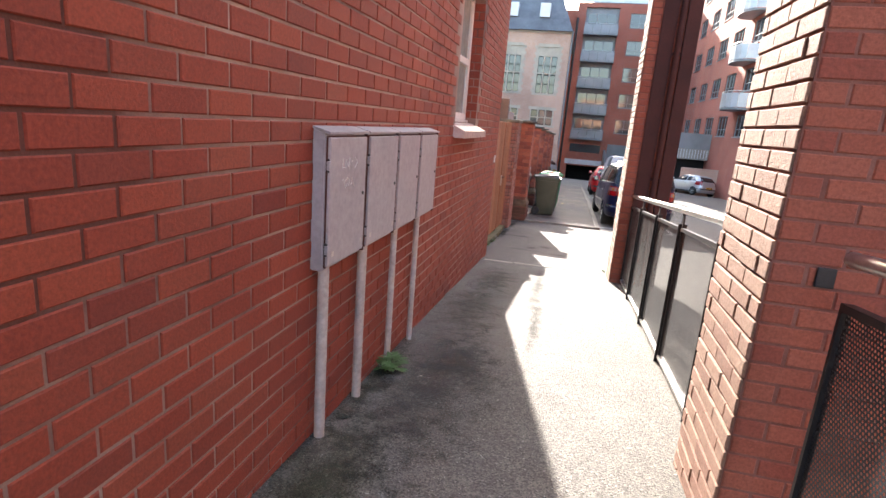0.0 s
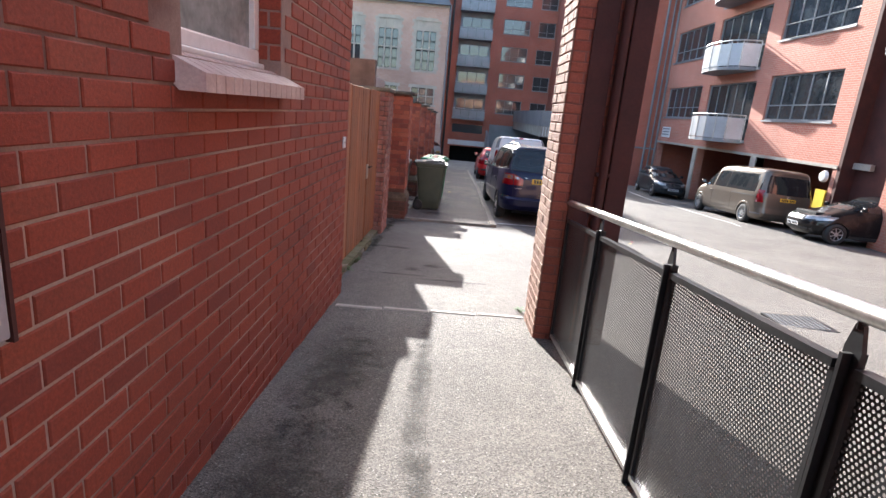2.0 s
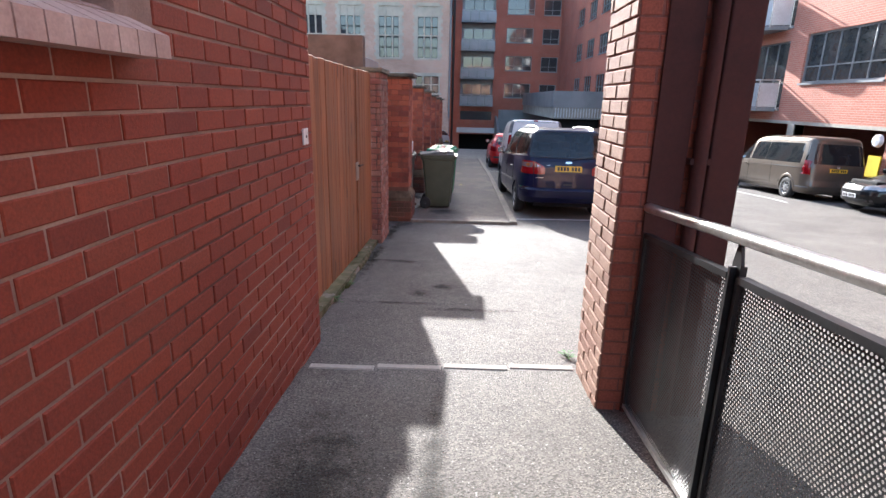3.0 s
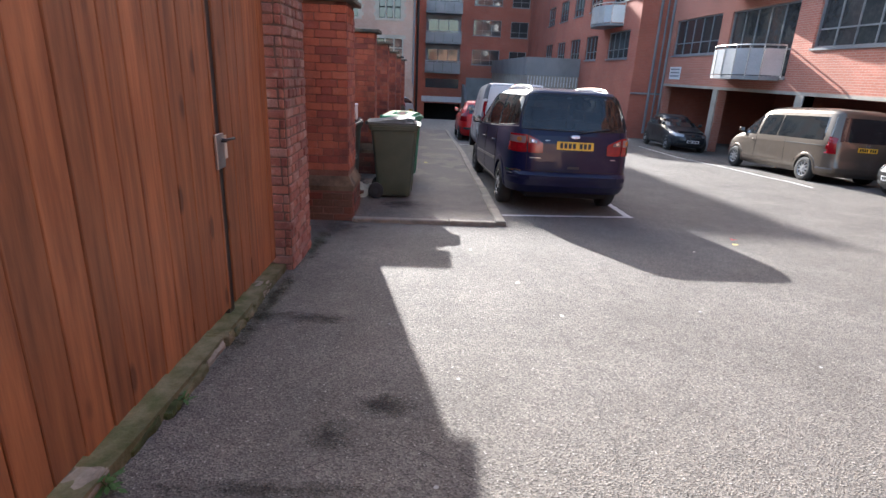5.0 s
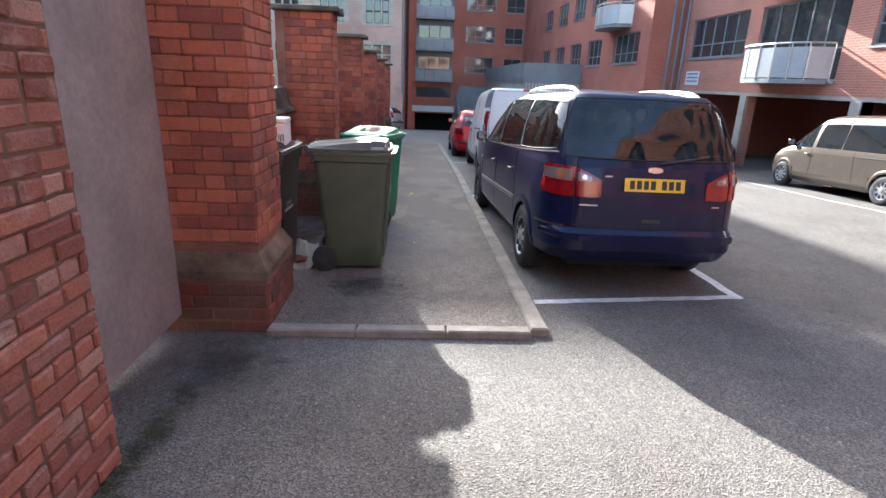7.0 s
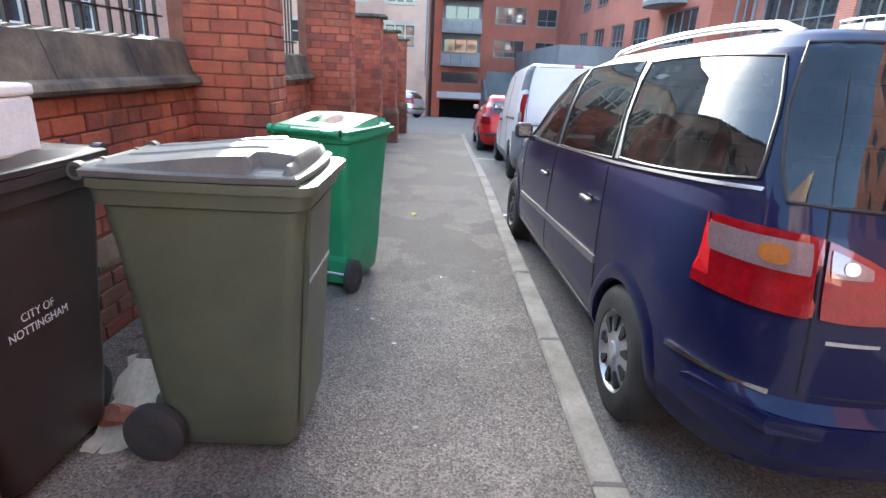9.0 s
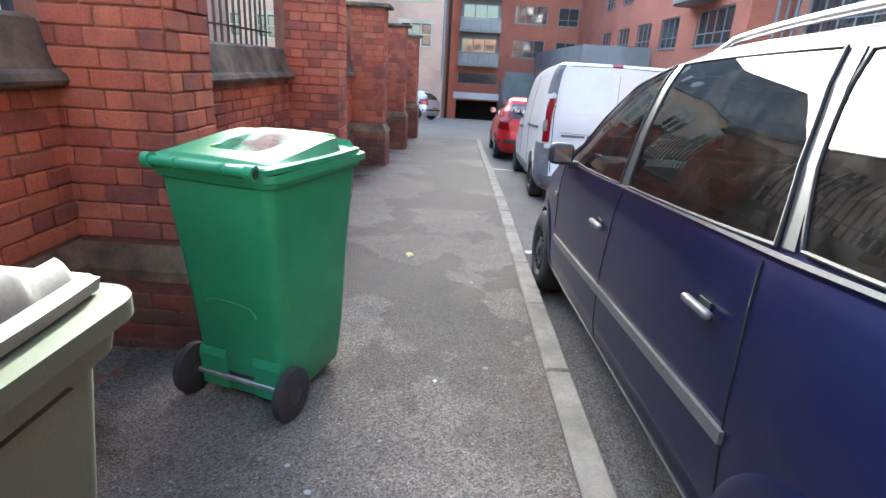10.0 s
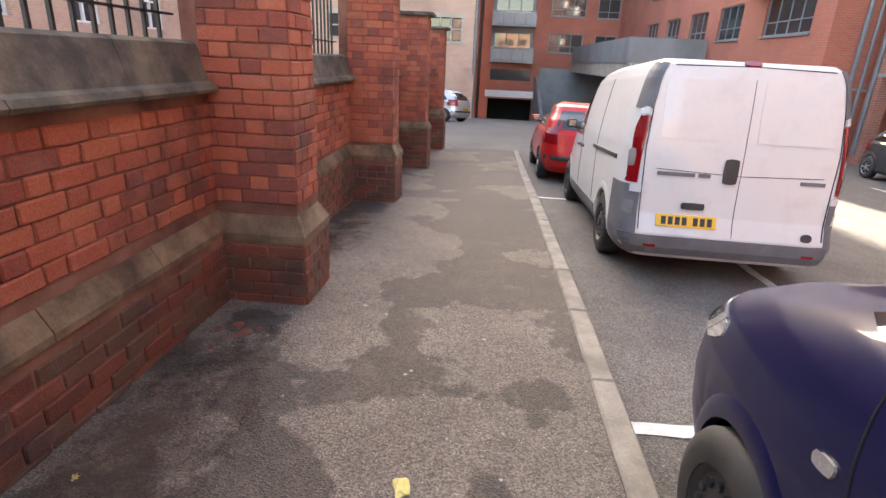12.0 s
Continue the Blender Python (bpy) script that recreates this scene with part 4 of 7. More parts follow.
def church_bay(y0, y1, k):
    pz = plinth_z((y0 + y1) / 2)
    c = 0.24 - 0.012 * (y0 - 17.8)
    g = land(-1, y1)
    name = "wall_bay_%d" % (k + 1)
    ob = tagged(mesh_ob(name, box(BX - 0.35, BX, y0, y1, g - 0.3, c), "mortar_church"), "weathered dark red brick boundary wall with stone plinth and coping", "wall", kind="structure")
    brick_field(ob, plane_x(BX, 1), y0, y1, pz + 0.02, c, "brick_church", None, count=300, seed=100 + k, course=0.088, unit=0.25, proud=0.011, rough=0.006, bond="flemish", worn=0.0035, joint=0.006)
    part("foot", box(BX - 0.1, BX + 0.05, y0, y1, g - 0.3, pz - 0.12), "mortar_church", ob)
    brick_field(ob, plane_x(BX + 0.05, 1), y0, y1, land(-1, y0) - 0.12, pz - 0.12, "brick_grimy", None, count=200, seed=120 + k, course=0.088, unit=0.25, proud=0.01, rough=0.006, worn=0.0035, joint=0.006)
    n = 4
    for q in range(n):
        a, b = y0 + (y1 - y0) * q / n, y0 + (y1 - y0) * (q + 1) / n
        part("plinth_stone", prism([(BX - 0.02, pz - 0.12), (BX + 0.064, pz - 0.12), (BX + 0.064, pz - 0.085), (BX + 0.004, pz + 0.02), (BX - 0.02, pz + 0.02)], a + 0.003, b - 0.003, "y"), "plinth_stone", ob, "chamfered weathered stone")
        part("coping_stone", prism([(BX - 0.3, c), (BX + 0.075, c), (BX + 0.085, c + 0.02), (BX + 0.07, c + 0.05), (BX + 0.03, c + 0.065), (BX - 0.035, c + 0.27), (BX - 0.07, c + 0.29), (BX - 0.3, c + 0.29)], a + 0.003, b - 0.003, "y"), "sooty_stone", ob, "sloping sooty coping stone")
    fence = thing("iron_railing", "black iron bar railing on top of the stone coping", "railing", group="railings on the wall")
    x = BX - 0.16
    for zz in (c + 0.42, c + 1.0):
        part("rail", box(x - 0.02, x + 0.02, y0 + 0.02, y1 - 0.02, zz, zz + 0.012), "black_steel", fence)
    y = y0 + 0.1
    while y < y1 - 0.05:
        part("bar", box(x - 0.009, x + 0.009, y - 0.009, y + 0.009, c + 0.28, c + 1.08), "black_steel", fence)
        y += 0.13
    return ob


for k, (y, top) in enumerate(PIERS):
    church_pier(y, top, k, 0.62 if k == 0 else PD)
for k in range(5):
    church_bay(PIERS[k][0] + (0.62 if k == 0 else PD), PIERS[k + 1][0], k)


# ---- the far and side buildings ----
def facade_window(parent, face, along, at, a0, a1, z0, z1, mull=4, transom=0.3, frame="grey_metal", pane="pane", depth=0.12, surround=None, inner=None):
    """A window set into a wall: frame, mullions, a transom and single panes. face 'x': the wall looks to -x; 'y': to -y."""
    def bx(a, b, c, d, w0, w1, bev=0.0):
        return box(at + w0, at + w1, a, b, c, d, bev) if face == "x" else box(a, b, at + w0, at + w1, c, d, bev)
    # sheet behind the panes: near-black paints an unlit room, unless inner is given
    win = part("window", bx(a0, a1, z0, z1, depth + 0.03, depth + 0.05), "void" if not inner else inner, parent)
    f = 0.06
    for p in ((a0, a1, z0, z0 + f), (a0, a1, z1 - f, z1), (a0, a0 + f, z0 + f, z1 - f), (a1 - f, a1, z0 + f, z1 - f)):
        part("frame", bx(*p, depth - 0.05, depth + 0.02), frame, win)
    step = (a1 - a0 - 2 * f) / mull
    zt = z0 + f + (z1 - z0) * transom
    for k in range(mull):
        s, e = a0 + f + k * step, a0 + f + (k + 1) * step
        if k:
            part("mullion", bx(s - 0.022, s + 0.022, z0 + f, z1 - f, depth - 0.04, depth + 0.015), frame, win)
        part("pane", bx(s + 0.02, e - 0.02, zt + 0.02, z1 - f, depth, depth + 0.01), pane, win)
        part("pane", bx(s + 0.02, e - 0.02, z0 + f, zt - 0.02, depth, depth + 0.01), pane, win)
    part("transom", bx(a0 + f, a1 - f, zt - 0.022, zt + 0.022, depth - 0.045, depth + 0.012), frame, win)
    part("sill", bx(a0 - 0.04, a1 + 0.04, z0 - 0.07, z0 - 0.002, -0.06, depth - 0.05), "grey_metal" if not surround else surround, win)
    return win


def holed_wall(face, at, thick, a0, a1, z0, z1, holes, bm=None):
    """A wall with rectangular openings cut through: the plane is tiled by the holes' edges."""
    bm = bm or bmesh.new()
    us = sorted({a0, a1, *[h[0] for h in holes], *[h[1] for h in holes]})
    us = [u for u in us if a0 <= u <= a1]
    for s, e in zip(us, us[1:]):
        c = (s + e) / 2
        cuts = sorted((h[2], h[3]) for h in holes if h[0] < c < h[1])
        z = z0
        for lo, hi in cuts + [(z1, z1)]:
            if lo > z + 1e-4:
                if face == "x":
                    box(at, at + thick, s, e, z, lo, bm=bm)
                else:
                    box(s, e, at, at + thick, z, lo, bm=bm)
            z = max(z, hi)
    bmesh.ops.remove_doubles(bm, verts=bm.verts, dist=0.0005)
    return bm


def balcony(parent, x, yc, z, half=1.75, out=1.25):
    """A bowed balcony on a wall that looks to -x: slab, curved sheet panels, posts, top rail."""
    n = 8
    pts = []
    for k in range(n + 1):
        a = math.pi * k / n
        pts.append((x - out * (math.sin(a) ** 0.6), yc - half * math.cos(a)))
    b = part("balcony", prism([(px, py) for px, py in pts], z, z + 0.14, "z"), "grey_metal", parent, "bowed grey balcony slab")
    for k in range(n):
        (x0, y0), (x1, y1) = pts[k], pts[k + 1]
        d = Vector((x1 - x0, y1 - y0, 0))
        if d.length < 0.05:
            continue
        d.normalize()
        p, q = Vector((x0, y0, 0)) + d * 0.03, Vector((x1, y1, 0)) - d * 0.03
        nn = Vector((d.y, -d.x, 0)) * 0.006
        bm = prism([((p + nn).x, (p + nn).y), ((q + nn).x, (q + nn).y), ((q - nn).x, (q - nn).y), ((p - nn).x, (p - nn).y)], z + 0.17, z + 1.08, "z")
        part("panel", bm, "balcony", b, "pale metal sheet")
        part("post", tube((x0, y0, z + 0.1), (x0, y0, z + 1.2), 0.02, 8), "rail_steel", b)
        part("top_rail", tube((x0, y0, z + 1.2), (x1, y1, z + 1.2), 0.028, 8), "rail_steel", b)
    return b


FX = 12.6
S = 3.07


def side_building():
    th = thing("apartment_building", "red brick apartment building with bowed grey balconies above an open car park", "building", kind="structure")
    holes = []
    wins = []
    for s in range(4):
        z = 2.05 + S * s
        wins += [(21.75, 25.95, z, z + 1.72, 5), (32.1, 36.5, z, z + 1.65, 5)]
        wins.append((27.0, 31.3, z - 0.95 if s < 9 else z, z + 1.6, 5))
    for a, b, c, d, _ in wins:
        holes.append((a, b, c, d))
    holes += [(21.1, 25.7, -4, 0.55), (26.1, 31.2, -4, 0.55), (31.75, 36.7, -4, 0.55)]
    part("wall", holed_wall("x", FX, 0.35, 20.9, 37.3, -3.0, 14.5, holes), "pebbled", th)
    for a, b, c, d, mu in wins:
        facade_window(th, "x", None, FX, a, b, c, d, mu, 0.3 if d - c < 2 else 0.36)
    for s in range(4):
        balcony(th, FX, 29.0, 1.0 + S * s)
    for yy in (25.9, 31.45):
        part("column", box(FX - 0.05, FX + 0.35, yy - 0.2, yy + 0.2, -3.0, 0.55, 0.01), "concrete", th, "concrete column")
    part("lintel", box(FX - 0.03, FX + 0.1, 20.9, 37.0, 0.552, 0.66), "concrete", th)
    part("car_park_wall", box(19.0, 19.2, 20, 45, -3, 0.8), "far_red", th)
    part("car_park_end", box(FX + 0.36, 19.0, 37.2, 37.34, -3, 0.6), "far_red", th)
    part("car_park_ceiling", box(FX + 0.36, 19.0, 20, 38, 0.6, 0.8), "concrete", th)
    # dark red recess and projecting bay nearer the lane
    part("recess", box(FX + 0.5, FX + 0.7, 18.4, 20.9, -3, 14.5), "oxide", th, "dark red recessed panel")
    part("recess_side", box(FX, FX + 0.5, 20.75, 20.9, -3, 14.5), "oxide", th, "dark red reveal")
    # the bay runs on unseen to y -14, added for reflections in car glass
    bays = [(y, y + 2.6, 2.05 + S * s, 3.65 + S * s) for y in (-11.5, -7.1, -2.7, 1.7, 6.1, 10.5) for s in range(5)]
    part("bay_wall", holed_wall("x", FX - 0.35, 0.35, -14.0, 18.4, -3, 17.5, bays), "pebbled", th)
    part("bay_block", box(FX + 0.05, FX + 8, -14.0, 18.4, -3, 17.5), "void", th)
    for a, b, c, d in bays:
        facade_window(th, "x", None, FX - 0.35, a, b, c, d, 3, 0.3)
    for s in range(3):
        balcony(th, FX - 0.35, 17.3, 3.75 + S * s, 1.5)
    # drainpipe, lamps, sign
    part("drainpipe", tube((FX - 0.06, 37.0, -2), (FX - 0.06, 37.0, 14), 0.06, 10), "grey_metal", th)
    part("roof", box(FX - 0.1, FX + 8, 8, 37.4, 14.5, 14.7), "grey_metal", th)
    part("block", box(FX + 0.8, FX + 8, 18.4, 37.3, 0.8, 14.5), "far_red", th)
    part("yellow_sign", box(FX - 0.06, FX - 0.02, 21.1, 21.6, -0.85, -0.2), "yellow", th, "yellow sign board")
    lamp = part("bulkhead_lamp", lathe([(0.001, -0.12), (0.16, -0.1), (0.2, -0.02), (0.2, 0.0)], 16, "x"), "print", th, "round white bulkhead lamp")
    lamp.matrix_basis = Matrix.Translation((FX, 21.4, 0.25))
    sb = part("wall_sign", box(FX - 0.03, FX - 0.005, 35.2, 36.4, 0.9, 1.5), "print", th, "white wall sign")
    for k in range(3):
        part("bar_of_print", box(FX - 0.034, FX - 0.0305, 35.3, 36.3, 1.35 - 0.16 * k, 1.42 - 0.16 * k), "grey_metal", sb)
    return th


side_building()
WINGX = 11.0


def wing():
    th = thing("apartment_wing", "projecting red brick apartment wing with rows of grey framed windows", "building", kind="structure")
    wins = []
    for s in range(5):
        z = 1.9 + S * s
        wins += [(38.6, 42.2, z, z + 1.5, 4), (44.4, 47.0, z, z + 1.5, 3), (48.6, 51.2, z, z + 1.5, 3), (53.0, 55.6, z, z + 1.5, 3), (57.6, 60.2, z, z + 1.5, 3)]
    part("wall", holed_wall("x", WINGX, 0.35, 37.45, 69.7, -5, 17.5, [w[:4] for w in wins]), "far_red", th)
    for a, b, c, d, mu in wins:
        facade_window(th, "x", None, WINGX, a, b, c, d, mu, 0.3)
    part("end_wall", box(WINGX, 16, 37.35, 37.45, -5, 17.5), "far_red", th)
    part("block", box(WINGX + 0.6, 16, 37.5, 69.5, -5, 17.5), "far_red", th)
    for s in range(4):
        balcony(th, WINGX, 41.6, 3.65 + S * s, 1.7)
    part("drainpipe", tube((12.0, 37.28, -2), (12.0, 37.28, 15), 0.07, 10), "grey_metal", th)
    part("drainpipe", tube((12.35, 37.28, -2), (12.35, 37.28, 15), 0.05, 10), "grey_metal", th)
    part("pipe_run", tube((WINGX, 37.3, 0.1), (12.6, 37.3, 0.1), 0.05, 8), "grey_metal", th)
    return th


wing()


def podium():
    th = thing("podium_terrace", "grey metal clad terrace parapet over a pale car park entrance", "terrace", kind="structure")
    part("slab", box(7.2, WINGX, 48.0, 69.5, -0.1, 0.75), "concrete", th, "pale slab edge")
    part("parapet", box(7.1, WINGX, 47.95, 48.05, 0.75, 2.0), "grey_metal", th)
    part("parapet", box(7.1, 7.2, 48.05, 69.5, 0.75, 2.0), "grey_metal", th)
    k = 7.3
    while k < WINGX:
        part("louvre", box(k, k + 0.06, 47.98, 48.04, -0.1, -0.02), "grey_metal", th)
        part("slat", box(k, k + 0.05, 47.9, 47.95, 0.0, 0.7), "print", th)
        k += 0.22
    part("back_wall", box(7.3, WINGX, 49, 49.2, -5, -0.1), "void", th)
    part("low_wall", box(8.4, WINGX, 44.0, 44.25, -4, -0.6), "far_buff", th, "low buff brick ramp wall")
    return th


podium()
FY = 70.0


def far_block():
    th = thing("apartment_block", "six storey red brick apartment block with grey balconies and a garage entrance", "building", kind="structure")
    k = 1.28
    wins = []
    zs = [0.45 + 3.02 * s for s in range(5)]
    for z in zs:
        wins += [(4.9, 7.95, z + 1.06, z + 2.66, 3), (9.0, 10.9, z + 1.0, z + 2.6, 2)]
    recess = [(-0.2, 3.6, zs[0], zs[-1] + 3.2)]
    gate = [(-0.2, 3.9, -6.0, -2.75)]
    win_low = [(-0.1, 3.6, -1.1, -0.1)]
    part("wall", holed_wall("y", FY, 0.35, -1.2, 16.0, -7.5, 16.2, [w[:4] for w in wins] + recess + gate + win_low + [(4.4, 11.2, -7, 0.15)]), "far_red", th)
    for a, b, c, d, mu in wins:
        facade_window(th, "y", None, FY, a, b, c, d, mu, 0.3, inner="curtain" if int(c) % 2 else None)
    part("recess_back", box(-0.6, 4.0, FY + 0.4, FY + 0.5, zs[0], zs[-1] + 3.2), "grey_metal", th)
    for z in zs:
        b = part("balcony", box(-0.25, 3.65, FY - 1.0, FY + 0.36, z + 0.02, z + 0.2), "grey_metal", th)
        for q in range(4):
            part("panel", box(-0.22 + 0.97 * q, 0.72 + 0.97 * q, FY - 1.0, FY - 0.97, z + 0.22, z + 1.17), "far_balcony", b, "grey metal sheet")
        part("top_rail", tube((-0.25, FY - 1.0, z + 1.28), (3.65, FY - 1.0, z + 1.28), 0.03, 8), "balcony", b)
        for q in range(3):
            part("glazed_door", box(0.1 + 1.1 * q, 1.1 + 1.1 * q, FY + 0.365, FY + 0.395, z + 0.2, z + 2.5), "pane", th)
    part("garage_lintel", box(-0.5, 4.2, FY - 0.1, FY + 0.3, -2.6, -2.0), "print", th, "white band over the garage entrance")
    # near-black boxes stop light leaking in and paint the garage dark
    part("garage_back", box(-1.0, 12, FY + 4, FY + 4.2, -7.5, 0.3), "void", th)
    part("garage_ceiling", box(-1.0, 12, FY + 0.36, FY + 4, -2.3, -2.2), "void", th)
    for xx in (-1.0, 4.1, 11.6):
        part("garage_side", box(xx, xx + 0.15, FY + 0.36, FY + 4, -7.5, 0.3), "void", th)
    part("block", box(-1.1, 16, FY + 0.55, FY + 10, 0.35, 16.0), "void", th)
    part("low_window", box(-0.1, 3.6, FY + 0.15, FY + 0.2, -1.1, -0.1), "pane", th)
    shut = part("roller_shutter", box(4.4, 11.2, FY + 0.1, FY + 0.2, -7, 0.15), "grey_metal", th, "pale grey roller shutter")
    z = -6.8
    while z < 0.1:
        part("slat", box(4.4, 11.2, FY + 0.085, FY + 0.1, z, z + 0.1), "grey_metal", shut)
        z += 0.25
    part("ramp_wall", prism([(FY - 9, -5.2), (FY, -5.2), (FY, -0.6), (FY - 1.5, -0.8), (FY - 9, -3.2)], 4.0, 4.25, "x"), "grey_metal", th)
    part("penthouse", box(0.4, 16, FY + 1.5, FY + 9, 16.2, 18.2), "grey_metal", th, "set back grey penthouse")
    for q in range(5):
        part("penthouse_window", box(2.0 + 2.6 * q, 3.6 + 2.6 * q, FY + 1.46, FY + 1.5, 16.8, 17.9), "pane", th)
    part("balustrade", box(-1.2, 16, FY, FY + 0.05, 16.3, 17.2), "balcony", th)
    part("roof", box(-1.2, 16, FY + 0.3, FY + 10, 16.0, 16.2), "grey_metal", th)
    part("end_wall", box(-12, -1.2, FY + 4.35, FY + 4.6, -7, 16.2), "far_red", th)
    return th


far_block()


def pointed(parent, xc, y, z0, z1, half):
    """A tall mullioned window with a pointed head and pale stone dressings."""
    win = part("window", box(xc - half, xc + half, y + 0.16, y + 0.2, z0, z1), "void", parent)
    n = 3
    w = 2 * half / n
    for k in range(n):
        a = xc - half + k * w
        for r in range(4):
            c = z0 + (z1 - z0 - 0.9) * r / 4
            d = z0 + (z1 - z0 - 0.9) * (r + 1) / 4
            part("pane", box(a + 0.1, a + w - 0.1, y + 0.12, y + 0.13, c + 0.06, d - 0.06), "pane", win)
        top = z1 - 0.9
        part("pane", prism([(a + 0.1, top), (a + w - 0.1, top), (a + w - 0.12, top + 0.35), (a + w / 2, top + 0.62), (a + 0.12, top + 0.35)], y + 0.12, y + 0.13, "y"), "pane", win)
    for k in range(n + 1):
        a = xc - half + k * w
        part("mullion", box(a - 0.07, a + 0.07, y - 0.02, y + 0.14, z0, z1), "pale_stone", win)
    part("transom", box(xc - half, xc + half, y - 0.015, y + 0.135, z0 + (z1 - z0) * 0.42, z0 + (z1 - z0) * 0.42 + 0.12), "pale_stone", win)
    part("tracery", box(xc - half, xc + half, y + 0.06, y + 0.15, z1 - 0.9, z1), "pale_stone", win)
    for s in (-1, 1):
        z = z0 - 0.2
        k = 0
        while z < z1 + 0.1:
            e = 0.34 if k % 2 else 0.2
            x0 = xc + s * (half + 0.05)
            part("quoin", box(min(x0, x0 + s * e), max(x0, x0 + s * e), y - 0.025, y + 0.02, z, z + 0.29), "pale_stone", win)
            z += 0.3
            k += 1
    part("hood", prism([(xc - half - 0.2, z1), (xc - half, z1 + 0.3), (xc + half, z1 + 0.3), (xc + half + 0.2, z1)], y - 0.06, y + 0.05, "y"), "pale_stone", win)
    part("sill", box(xc - half - 0.2, xc + half + 0.2, y - 0.08, y + 0.1, z0 - 0.2, z0), "pale_stone", win)
    return win


def small_window(parent, xc, y, z0, z1, half):
    win = part("window", box(xc - half, xc + half, y + 0.16, y + 0.2, z0, z1), "void", parent)
    for k in range(3):
        for r in range(2):
            a, b = xc - half + 2 * half * k / 3, xc - half + 2 * half * (k + 1) / 3
            c, d = z0 + (z1 - z0) * r / 2, z0 + (z1 - z0) * (r + 1) / 2
            part("pane", box(a + 0.08, b - 0.08, y + 0.1, y + 0.11, c + 0.07, d - 0.07), "pane", win)
    for k in range(4):
        a = xc - half + 2 * half * k / 3
        part("mullion", box(a - 0.06, a + 0.06, y - 0.02, y + 0.14, z0, z1), "pale_stone", win)
    part("transom", box(xc - half, xc + half, y - 0.015, y + 0.135, (z0 + z1) / 2 - 0.05, (z0 + z1) / 2 + 0.05), "pale_stone", win)
    part("surround", box(xc - half - 0.25, xc + half + 0.25, y - 0.03, y + 0.03, z1, z1 + 0.3), "pale_stone", win)
    part("sill", box(xc - half - 0.25, xc + half + 0.25, y - 0.05, y + 0.03, z0 - 0.2, z0), "pale_stone", win)
    return win


def gothic_hall():
    th = thing("old_stone_dressed_hall", "old buff brick hall with pointed stone windows and a slate roof", "building", kind="structure")
    y = 58.0
    xs = [-3.35, -7.0, -10.6, -14.2, -17.8]
    holes = []
    for x in xs:
        holes += [(x - 1.0, x + 1.0, 4.9, 9.4), (x - 1.15, x + 1.15, 1.75, 3.25)]
    part("wall", holed_wall("y", y, 0.5, -24.0, -1.35, -6.0, 11.0, holes), "far_buff", th)
    for x in xs:
        pointed(th, x, y, 4.9, 9.4, 1.0)
        small_window(th, x, y, 1.75, 3.25, 1.15)
    part("side_wall", box(-1.85, -1.36, y + 0.5, y + 11, -6, 11.0), "far_buff", th)
    part("string_course", box(-24, -1.3, y - 0.08, y + 0.05, 10.7, 11.0), "pale_stone", th)
    # steep hipped roof; its unseen ridge and hip are set to shade footway and yard
    bm = bmesh.new()
    c = [bm.verts.new(p) for p in ((-26, y - 0.5, 10.9), (-1.2, y - 0.5, 10.9), (-1.2, y + 16, 10.9), (-26, y + 16, 10.9), (-22.3, y + 7.8, 20.95), (-5.2, y + 7.8, 20.95))]
    for f in ((0, 1, 5, 4), (1, 2, 5), (2, 3, 4, 5), (3, 0, 4), (0, 1, 2, 3)):
        bm.faces.new([c[k] for k in f])
    roof = part("roof", bm, "slate", th)
    for x in (-4.2, -7.4, -10.6):
        part("roof_light", box(x - 0.5, x + 0.5, y + 0.35, y + 1.5, 12.3, 13.6), "upvc", roof, "white framed roof light")
    part("drainpipe", tube((-1.2, y - 0.1, -5), (-1.2, y - 0.1, 11), 0.09, 10), "grey_metal", th)
    part("drainpipe", tube((-0.95, y + 4, -5), (-0.95, y + 4, 13), 0.12, 10), "black_steel", th)
    part("buttress", prism([(-2.2, -6), (-1.2, -6), (-1.2, -0.6), (-1.45, 0.0), (-2.2, 0.0)], y - 0.5, y, "y"), "far_buff", th)
    return th


gothic_hall()


def yard_building():
    """Behind the boundary wall, across its yard."""
    th = thing("yard_building", "buff brick building with white windows behind the boundary wall", "building", kind="structure")
    x = -15.0
    wins = []
    for s in range(2):
        for k in range(9):
            y = 12 + 4.2 * k
            wins.append((y, y + 1.6, 1.2 + 3.6 * s, 3.4 + 3.6 * s))
    bm = bmesh.new()
    holed_wall("x", x - 0.4, 0.4, 9.0, 52.0, -3, 9.0, wins, bm)
    part("wall", bm, "far_buff", th)
    for a, b, c, d in wins:
        w = part("window", box(x - 0.3, x - 0.26, a, b, c, d), "pane", th)
        for k in range(3):
            yy = a + (b - a) * k / 2
            part("mullion", box(x - 0.25, x - 0.15, yy - 0.05, yy + 0.05, c, d), "upvc", w)
        for zz in (c, (c + d) / 2, d - 0.08):
            part("glazing_bar", box(x - 0.25, x - 0.16, a, b, zz, zz + 0.08), "upvc", w)
    part("roof", box(x - 8, x + 0.2, 9, 52, 9.0, 9.3), "slate", th)
    return th


yard_building()


